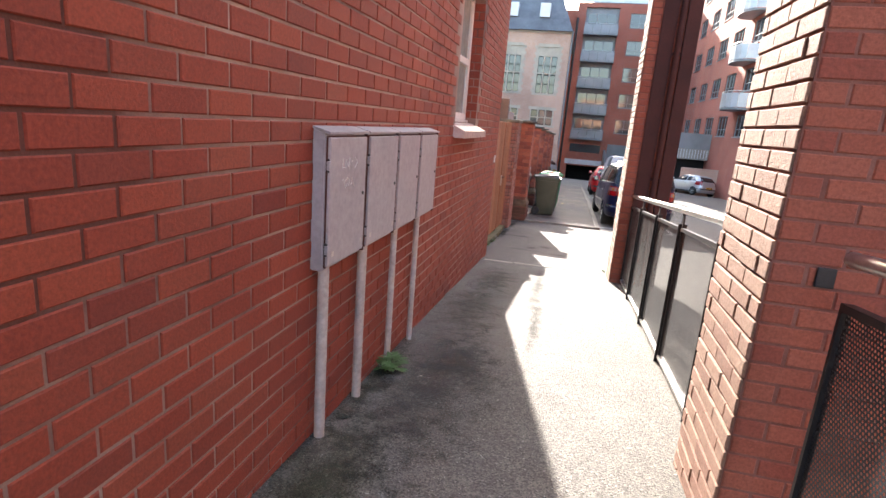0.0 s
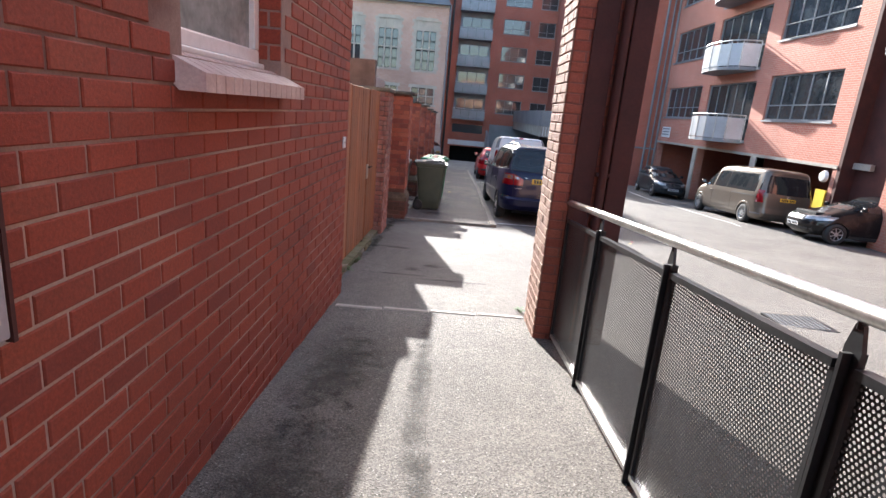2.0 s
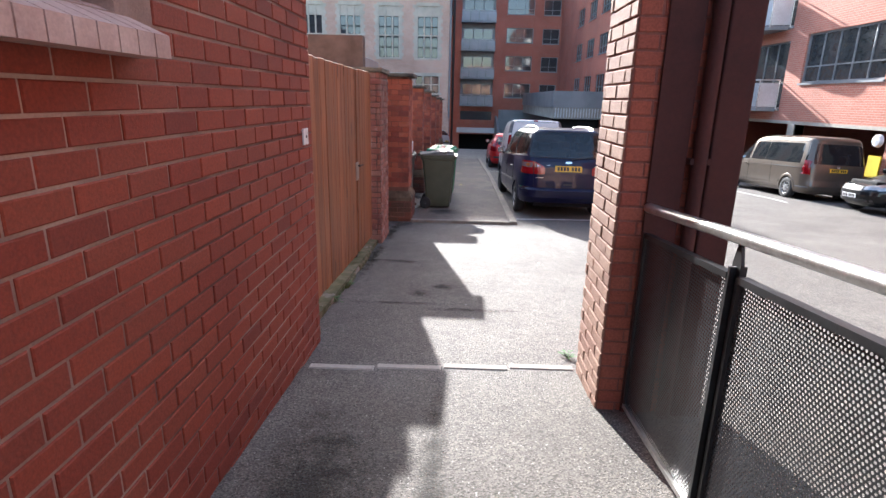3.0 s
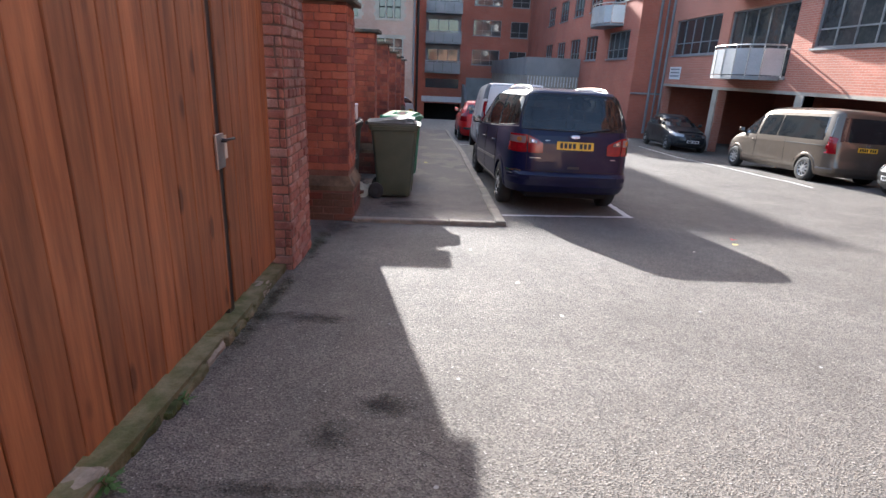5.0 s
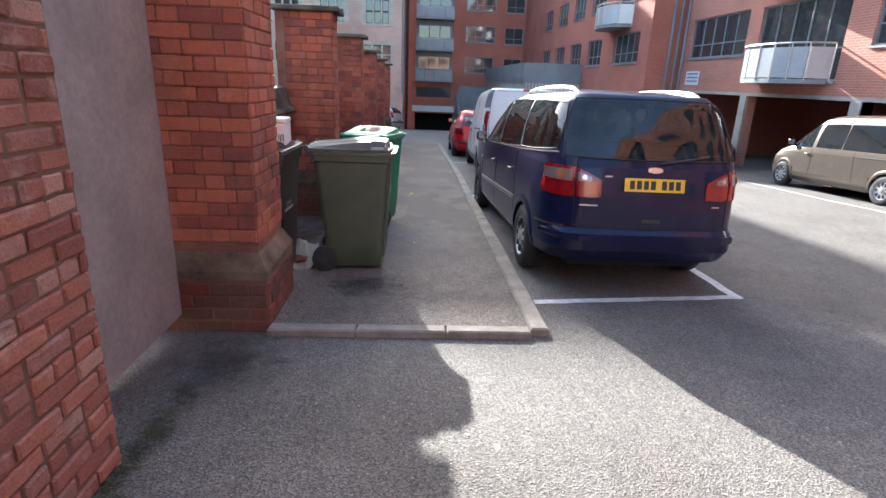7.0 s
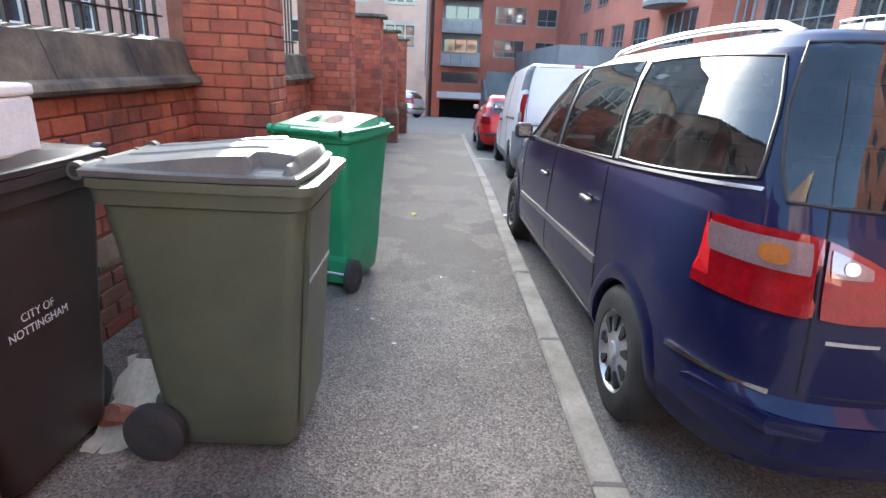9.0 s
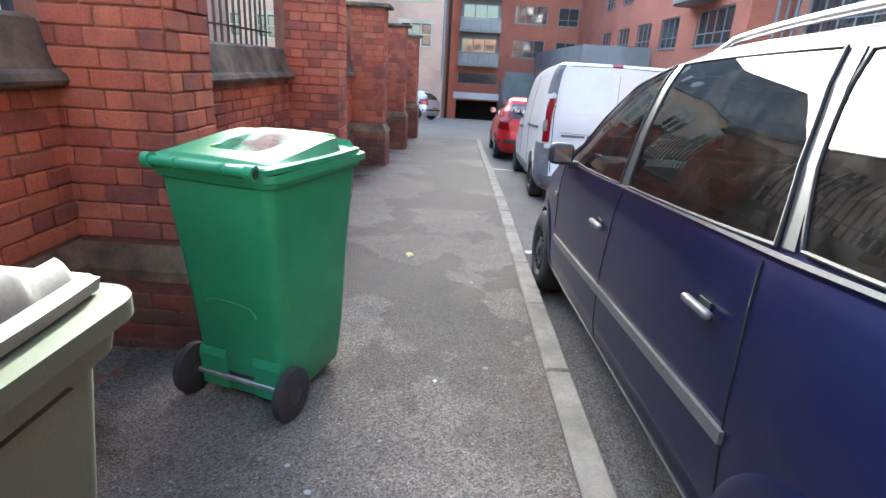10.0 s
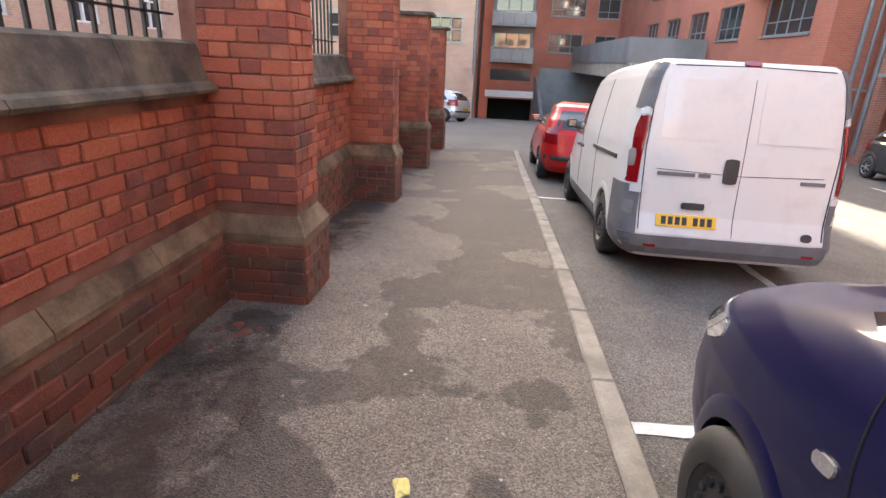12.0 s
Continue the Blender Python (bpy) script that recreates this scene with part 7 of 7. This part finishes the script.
def wheelie_bin(m, body, lid, label, text=None, text_side="front", wheels=0.105, stain=False, track=0.245, text_z=0.62):
    """A two-wheeled bin: back (hinge and wheels) at -y, front at +y."""
    th = thing("wheelie_bin", label, "wheelie bin", m, "wheelie bins")

    def ring(hx, y0, y1, z, r=0.05, n=6):
        pts = []
        for cx, cy, a0 in ((hx - r, y1 - r, 0), (-hx + r, y1 - r, 90), (-hx + r, y0 + r, 180), (hx - r, y0 + r, 270)):
            for k in range(n + 1):
                a = radians(a0 + 90 * k / n)
                pts.append((cx + r * math.cos(a), cy + r * math.sin(a), z))
        return pts

    def loft(rows, close=True, bm=None):
        bm = bm or bmesh.new()
        rs = [[bm.verts.new(p) for p in row] for row in rows]
        for a, b in zip(rs, rs[1:]):
            for k in range(len(a)):
                j = (k + 1) % len(a)
                bm.faces.new((a[k], a[j], b[j], b[k]))
        if close:
            bm.faces.new(rs[0])
            bm.faces.new(rs[-1])
        return bm
    rows = [ring(0.185, -0.20, 0.22, 0.03, 0.05), ring(0.20, -0.215, 0.235, 0.05, 0.055), ring(0.215, -0.235, 0.25, 0.22), ring(0.227, -0.27, 0.275, 0.55), ring(0.252, -0.315, 0.312, 0.93)]
    part("body", loft(rows), body, th, smooth=True)
    drop = 0.028 if stain else 0.0
    rows = [ring(0.246, -0.312, 0.305, 0.865 + drop, 0.055), ring(0.266, -0.33, 0.328, 0.875 + drop, 0.06), ring(0.269, -0.335, 0.338, 0.918, 0.06), ring(0.282, -0.34, 0.358, 0.922, 0.06), ring(0.282, -0.34, 0.358, 0.948, 0.06), ring(0.256, -0.325, 0.315, 0.944, 0.055)]
    part("rim", loft(rows), body, th, smooth=True)
    lid_ob = part("lid", lid_shell(stain), lid, th, smooth=True)
    part("hinge_bar", tube((-0.22, -0.362, 0.958), (0.22, -0.362, 0.958), 0.016, 14), body, th, smooth=True)
    for x in (-0.22, -0.1, 0.1, 0.22):
        half, r = (0.016, 0.026) if abs(x) > 0.2 else (0.007, 0.02)
        knuckle = part("hinge_knuckle", tube((x - half, -0.362, 0.958), (x + half, -0.362, 0.958), r, 16), body, th)
        if abs(x) > 0.2:
            part("hinge_arm", box(x - 0.012, x + 0.012, -0.37, -0.325, 0.945, 0.972, 0.005), body, knuckle)
            part("pin", tube((x, -0.362, 0.958), (x + math.copysign(0.018, x), -0.362, 0.958), 0.016, 14), "black_plastic", knuckle)
    part("moulded_arc", sweep([(-0.125, -0.2525, 0.40), (-0.12, -0.2555, 0.425), (-0.1, -0.2575, 0.442), (0.0, -0.2585, 0.446), (0.08, -0.2575, 0.436), (0.105, -0.2545, 0.415), (0.11, -0.252, 0.395)], 0.005, 6), body, th, smooth=True)
    part("front_rib", prism([(0.245, 0.1), (0.262, 0.1), (0.318, 0.86), (0.3, 0.86)], -0.155, 0.155, "x"), body, th)
    for s in (-1, 1):
        w = part("wheel", lathe([(wheels * 0.3, -0.024), (wheels * 0.8, -0.026), (wheels, -0.016), (wheels, 0.016), (wheels * 0.8, 0.026), (wheels * 0.3, 0.024)], 28), "rubber", th, "black rubber wheel", True)
        w.matrix_basis = Matrix.Translation((s * track, -0.235, wheels))
        part("hub", lathe([(0.001, -0.028), (wheels * 0.55, -0.022), (wheels * 0.55, 0.022), (0.001, 0.028)], 20), "black_plastic", w, smooth=True)
        if track > 0.2:
            a, b = sorted((s * 0.07, s * 0.2))
            part("axle_housing", prism([(-0.17, 0.05), (-0.232, 0.05), (-0.246, 0.19), (-0.236, 0.22), (-0.17, 0.22)], a, b, "x"), body, th)
    part("axle", tube((-track, -0.235, wheels), (track, -0.235, wheels), 0.011, 10), "rail_steel", th)
    # black box paints in the dark of the axle notch
    part("notch_shade_box", box(-0.072, 0.072, -0.224, -0.2, 0.08, 0.165, 0.004), "black_plastic", th)
    if text:
        for k, line in enumerate(text):
            cu = bpy.data.curves.new("lettering", "FONT")
            cu.body = line
            cu.size = 0.023 if len(text) == 1 else 0.036
            cu.extrude = 0.0004
            cu.align_x = "CENTER"
            cu.materials.append(M["print"])
            ob = new("lettering", cu)
            ob.parent = th
            ob["label"] = "small white moulded lettering"
            z = text_z - 0.042 * k
            if text_side == "front":
                ob.matrix_basis = Matrix.Translation((0.0, 0.3035 - 0.0029 * k, z)) @ Matrix.Rotation(math.pi, 4, "Z") @ Matrix.Rotation(radians(90 + 4.2), 4, "X") @ Matrix.Rotation(0, 4, "Z")
            else:
                s = 1 if text_side == "right" else -1
                ob.matrix_basis = Matrix.Translation((s * (0.2315 - 0.036 * (0.62 - z)), 0.05, z)) @ Matrix.Rotation(s * math.pi / 2, 4, "Z") @ Matrix.Rotation(radians(88.0), 4, "X")
    if stain:
        bm = bmesh.new()
        n, rows = 16, []
        for j in range(n + 1):
            rows.append([])
            for i in range(n + 1):
                p, q = 2 * i / n - 1, 2 * j / n - 1
                x, y = 0.15 * p, 0.02 + 0.17 * q
                rows[-1].append(bm.verts.new((p, q, lid_height(x / 0.273, (y + 0.02) / 0.338) + 0.003 - 0.965)))
        for a, b in zip(rows, rows[1:]):
            for i in range(n):
                bm.faces.new((a[i], a[i + 1], b[i + 1], b[i]))
        dirt = part("dirt", bm, "lid_dirt", lid_ob, "brown dirt in the hollow of the lid", True)
        dirt.matrix_basis = Matrix.Translation((0, 0.02, 0.965)) @ Matrix.Diagonal((0.15, 0.17, 1, 1))
    return th


def on_path(x, y, rz):
    return Matrix.Translation((x, y, land(x, y))) @ Matrix.Rotation(radians(rz), 4, "Z") @ Matrix.Diagonal((1.04, 1.04, 1.12, 1))


wheelie_bin(on_path(-0.49, 15.38, -90), "bin_olive", "bin_lid_olive", "olive green wheelie bin with a faded grey-green lid", ("NOTTINGHAM CITY COUNCIL",), "front")
wheelie_bin(on_path(-1.24, 15.11, 178), "bin_black", "bin_black", "brown-black wheelie bin standing against the brick pier", ("CITY OF", "NOTTINGHAM"), "left", track=0.12, text_z=0.55)
wheelie_bin(on_path(-0.46, 17.15, -18), "bin_green", "bin_green", "bright green wheelie bin with a dirt-stained lid on the footway", stain=True)

tub = thing("polystyrene_box", "white polystyrene box resting on the dark bin", "box", Matrix.Translation((-1.13, 15.06, land(-1.1, 15.06) + 1.113)) @ Matrix.Rotation(radians(4), 4, "Z"))
part("body", box(-0.145, 0.145, -0.125, 0.125, 0.0, 0.17, 0.012), "poly", tub)
part("lid", box(-0.15, 0.15, -0.13, 0.13, 0.17, 0.205, 0.01), "poly", tub)
for k in range(4):
    part("bar_of_print", box(0.085 + 0.012 * k, 0.09 + 0.012 * k, -0.1265, -0.1245, 0.03, 0.085), "ink", tub)


# ---- small things on the ground ----
def scrap(name, x, y, size, material, label, category, seed, on=land, flat=0.35):
    r = random.Random(seed)
    bm = bmesh.new()
    bmesh.ops.create_icosphere(bm, subdivisions=2, radius=1.0)
    for v in bm.verts:
        k = 1 + r.uniform(-0.35, 0.35)
        v.co = (v.co.x * size * k, v.co.y * size * 0.7 * k, max(0.0, v.co.z * size * flat * k + size * flat * 0.5))
    ob = mesh_ob(name, bm, material)
    ob.matrix_basis = Matrix.Translation((x, y, on(x, y))) @ Matrix.Rotation(r.uniform(0, 6), 4, "Z")
    return tagged(ob, label, category)


def leaf(x, y, size, seed, material="dry_leaf", on=land):
    r = random.Random(seed)
    th = bmesh.new()
    for k in range(5):
        a = radians(-80 + 40 * k + r.uniform(-8, 8))
        ln = size * (1 - 0.12 * abs(k - 2))
        tip = Vector((ln * math.sin(a), ln * math.cos(a), size * r.uniform(0.1, 0.35)))
        l, q = Vector((0.22 * ln * math.cos(a), -0.22 * ln * math.sin(a), 0.05 * size)), tip * 0.55
        vs = [th.verts.new(p) for p in (Vector((0, 0, 0.1 * size)), q + l, tip, q - l)]
        th.faces.new(vs)
    ob = mesh_ob("fallen_leaf", th, material)
    ob.matrix_basis = Matrix.Translation((x, y, on(x, y) + 0.004)) @ Matrix.Rotation(r.uniform(0, 6), 4, "Z")
    return tagged(ob, "curled yellow fallen leaf on asphalt", "leaf", "fallen leaves")


scrap("fallen_leaf", -0.01, 19.18, 0.055, "dry_leaf", "crumpled pale yellow fallen leaf on asphalt", "leaf", 7, flat=0.3)
leaf(-1.42, 18.9, 0.05, 2)
leaf(3.6, 13.3, 0.06, 3, on=base)
leaf(-1.25, 19.05, 0.03, 5)
for k, (x, y, s) in enumerate(((0.44, 12.6, 0.03), (0.75, 11.6, 0.035), (0.95, 10.9, 0.028), (2.9, 12.9, 0.03), (0.30, 17.2, 0.02), (0.05, 16.1, 0.018), (-0.2, 3.9, 0.015), (0.1, 4.6, 0.012), (0.8, 3.3, 0.02), (-0.5, 3.3, 0.02), (-0.75, 3.1, 0.015))):
    scrap("litter_scrap", x, y, s * 0.65, "paper", "small pale scrap of litter on asphalt", "litter", 30 + k, base if y < 14 else land, 0.15)


def cardboard(x, y, turn):
    """A torn sheet that bows up at its far end."""
    r = random.Random(50)
    bm = bmesh.new()
    n, rows = 10, []
    for j in range(n + 1):
        row = []
        for i in range(n + 1):
            u, v = i / n - 0.5, j / n
            edge = max(abs(u) * 2, abs(v - 0.5) * 2) > 0.99
            row.append(bm.verts.new((0.3 * u * (1 - 0.3 * v * v) + (r.uniform(-0.015, 0.015) if edge else 0), 0.44 * v + (r.uniform(-0.02, 0.02) if edge else 0),
                                     0.012 + 0.1 * v * v + 0.03 * math.sin(5 * u + 3 * v) + 0.04 * abs(u) + r.uniform(-0.003, 0.003))))
        rows.append(row)
    for a, b in zip(rows, rows[1:]):
        for i in range(n):
            bm.faces.new((a[i], a[i + 1], b[i + 1], b[i]))
    geo_ = bmesh.ops.solidify(bm, geom=bm.faces[:], thickness=0.004)
    ob = mesh_ob("cardboard_sheet", bm, "card")
    ob.matrix_basis = Matrix.Translation((x, y, land(x, y) + 0.004)) @ Matrix.Rotation(radians(turn), 4, "Z")
    tagged(ob, "torn cream cardboard sheet curled up between the bins", "cardboard")


cardboard(-0.88, 15.16, 12)
scrap("crumpled_wrapper", -0.98, 15.32, 0.08, "rust", "crumpled brown wrapper beside the bins", "litter", 51, flat=0.6)
for k, (x, y, s) in enumerate(((-1.22, 20.38, 0.045), (-1.14, 20.3, 0.05), (-1.18, 20.24, 0.03), (-1.08, 20.36, 0.022), (-1.25, 20.1, 0.025), (-1.3, 20.3, 0.03), (-1.32, 19.7, 0.022), (-1.28, 17.0, 0.05), (-1.2, 17.08, 0.03))):
    scrap("brick_rubble", x, y, s, "rust", "crumbled orange brick dust and chips by the wall", "rubble", 60 + k, flat=0.12)
# trodden chewing gum and grit
rg = random.Random(77)
bm = bmesh.new()
for k in range(42):
    yy = rg.uniform(1.6, 21.0)
    xx = rg.uniform(-0.7, 0.8) if yy < 8 or yy > 14 else rg.uniform(-0.6, 3.2)
    rr = rg.uniform(0.006, 0.017)
    ring = [bm.verts.new((xx + rr * rg.uniform(0.7, 1.2) * math.cos(a), yy + rr * rg.uniform(0.7, 1.2) * math.sin(a), (base(xx, yy) if yy < 13.9 else land(xx, yy)) + 0.0045)) for a in [2 * math.pi * q / 9 for q in range(9)]]
    bm.faces.new(ring)
tagged(mesh_ob("gum_spots", bm, "gum"), "pale trodden chewing gum spots on the asphalt", "gum", kind="stuff")
leaf(3.75, 13.6, 0.06, 9, "red_leaf", base)
# weeds and moss at the wall's foot
def weed(x, y, n, size, seed):
    r = random.Random(seed)
    bm = bmesh.new()
    for k in range(n):
        a, t = r.uniform(0, 6.28), r.uniform(0.2, 1.0)
        c = Vector((size * t * math.cos(a), size * t * math.sin(a), size * r.uniform(0.15, 0.9) * (1.2 - t * 0.5)))
        d = Vector((math.cos(a), math.sin(a), r.uniform(-0.2, 0.3))).normalized() * size * 0.35
        e = Vector((-d.y, d.x, 0)) * 0.45
        vs = [bm.verts.new(p) for p in (c - d, c + e, c + d, c - e)]
        bm.faces.new(vs)
        tube((0, 0, 0), c, 0.0012, 4, bm)
    ob = mesh_ob("weed", bm, "leaf")
    ob.matrix_basis = Matrix.Translation((x, y, land(x, y)))
    return tagged(ob, "small leafy green weed at the foot of the brick wall", "weed", "weeds")


weed(-0.97, 3.12, 60, 0.11, 1)
weed(-1.18, 9.1, 26, 0.07, 2)
weed(-1.16, 9.7, 20, 0.05, 3)
weed(0.72, 7.95, 24, 0.06, 4)


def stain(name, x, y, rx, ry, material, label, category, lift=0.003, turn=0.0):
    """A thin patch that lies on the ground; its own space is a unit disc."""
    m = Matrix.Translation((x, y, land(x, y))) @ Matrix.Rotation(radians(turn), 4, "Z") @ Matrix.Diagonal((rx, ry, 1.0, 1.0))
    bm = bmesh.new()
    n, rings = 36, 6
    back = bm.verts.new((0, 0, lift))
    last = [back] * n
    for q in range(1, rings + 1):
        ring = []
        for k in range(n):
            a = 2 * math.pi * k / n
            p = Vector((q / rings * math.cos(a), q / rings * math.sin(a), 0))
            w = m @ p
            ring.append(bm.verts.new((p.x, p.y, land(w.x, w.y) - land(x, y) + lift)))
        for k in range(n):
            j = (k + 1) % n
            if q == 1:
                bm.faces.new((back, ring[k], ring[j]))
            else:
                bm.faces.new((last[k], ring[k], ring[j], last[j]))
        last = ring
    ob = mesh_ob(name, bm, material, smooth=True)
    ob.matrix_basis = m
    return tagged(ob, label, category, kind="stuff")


MOSS = "dark green moss and dirt on the asphalt by the wall"
stain("moss_patch", -0.85, 1.8, 0.34, 0.95, "moss_film", MOSS, "moss")
stain("moss_patch", -1.0, 3.0, 0.12, 0.9, "moss_film", MOSS, "moss", 0.0036)
stain("moss_patch", -1.12, 10.9, 0.1, 1.1, "moss_film", MOSS, "moss")
stain("moss_patch", -1.1, 12.6, 0.12, 0.7, "moss_film", MOSS, "moss")
DIRT_SHADE = "dark dirt with painted-in shade on the worn asphalt"
# the wide wall-side patches mix dirt with painted-in shade
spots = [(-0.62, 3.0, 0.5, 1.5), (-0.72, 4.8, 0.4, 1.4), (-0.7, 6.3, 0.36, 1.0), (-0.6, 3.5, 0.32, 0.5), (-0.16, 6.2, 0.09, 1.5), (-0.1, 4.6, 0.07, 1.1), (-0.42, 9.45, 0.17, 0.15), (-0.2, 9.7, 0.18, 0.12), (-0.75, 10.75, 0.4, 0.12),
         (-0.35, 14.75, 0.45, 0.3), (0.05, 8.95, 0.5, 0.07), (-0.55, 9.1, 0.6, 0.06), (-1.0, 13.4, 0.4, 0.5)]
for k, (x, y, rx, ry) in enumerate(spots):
    stain("dirt_shade_patch", x, y, rx, ry, "dirt", DIRT_SHADE, "stain", 0.004 + 0.0006 * k)
for k, (x, y, rx, ry) in enumerate(((-1.1, 19.4, 0.5, 1.3), (-1.15, 18.0, 0.35, 1.0), (-1.2, 22.6, 0.4, 1.4), (-1.1, 16.2, 0.4, 1.0))):
    stain("damp_stain", x, y, rx, ry, "damp", "brown damp stain along the foot of the brick wall", "stain", 0.004 + 0.0006 * k)


def crack(ends, seed, width=0.006):
    """A wandering open crack in the asphalt."""
    r = random.Random(seed)
    bm = bmesh.new()
    rows = []
    for (x0, y0), (x1, y1) in zip(ends, ends[1:]):
        n = max(4, int(math.hypot(x1 - x0, y1 - y0) / 0.06))
        for k in range(n):
            f = k / n
            x, y = x0 + (x1 - x0) * f + r.uniform(-0.014, 0.014), y0 + (y1 - y0) * f + r.uniform(-0.014, 0.014)
            w = width * r.uniform(0.3, 1.3)
            d = Vector((y1 - y0, x0 - x1)).normalized() * w
            rows.append([bm.verts.new((x + s * d.x, y + s * d.y, base(x, y) + 0.0035)) for s in (-1, 1)])
    for a, b in zip(rows, rows[1:]):
        bm.faces.new((a[0], a[1], b[1], b[0]))
    tagged(mesh_ob("asphalt_crack", bm, "crack"), "dark crack across the worn asphalt", "crack", kind="stuff")


crack([(-0.95, 9.05), (-0.6, 9.17), (-0.16, 9.42), (0.15, 9.2), (0.4, 9.1)], 3, 0.0016)
crack([(0.92, 13.5), (0.9, 11.8), (0.87, 10.5), (0.8, 9.2)], 4, 0.0012)
# gully grating and repair seam
grate = thing("gully_grating", "iron gully grating set in the asphalt", "grating", Matrix.Translation((3.9, 8.6, base(3.9, 8.6) + 0.004)))
part("frame", box(-0.3, 0.3, -0.22, 0.22, -0.03, 0.006), "black_steel", grate)
for k in range(9):
    part("bar", box(-0.27 + 0.06 * k, -0.245 + 0.06 * k, -0.19, 0.19, 0.006, 0.012), "trim_grey", grate)
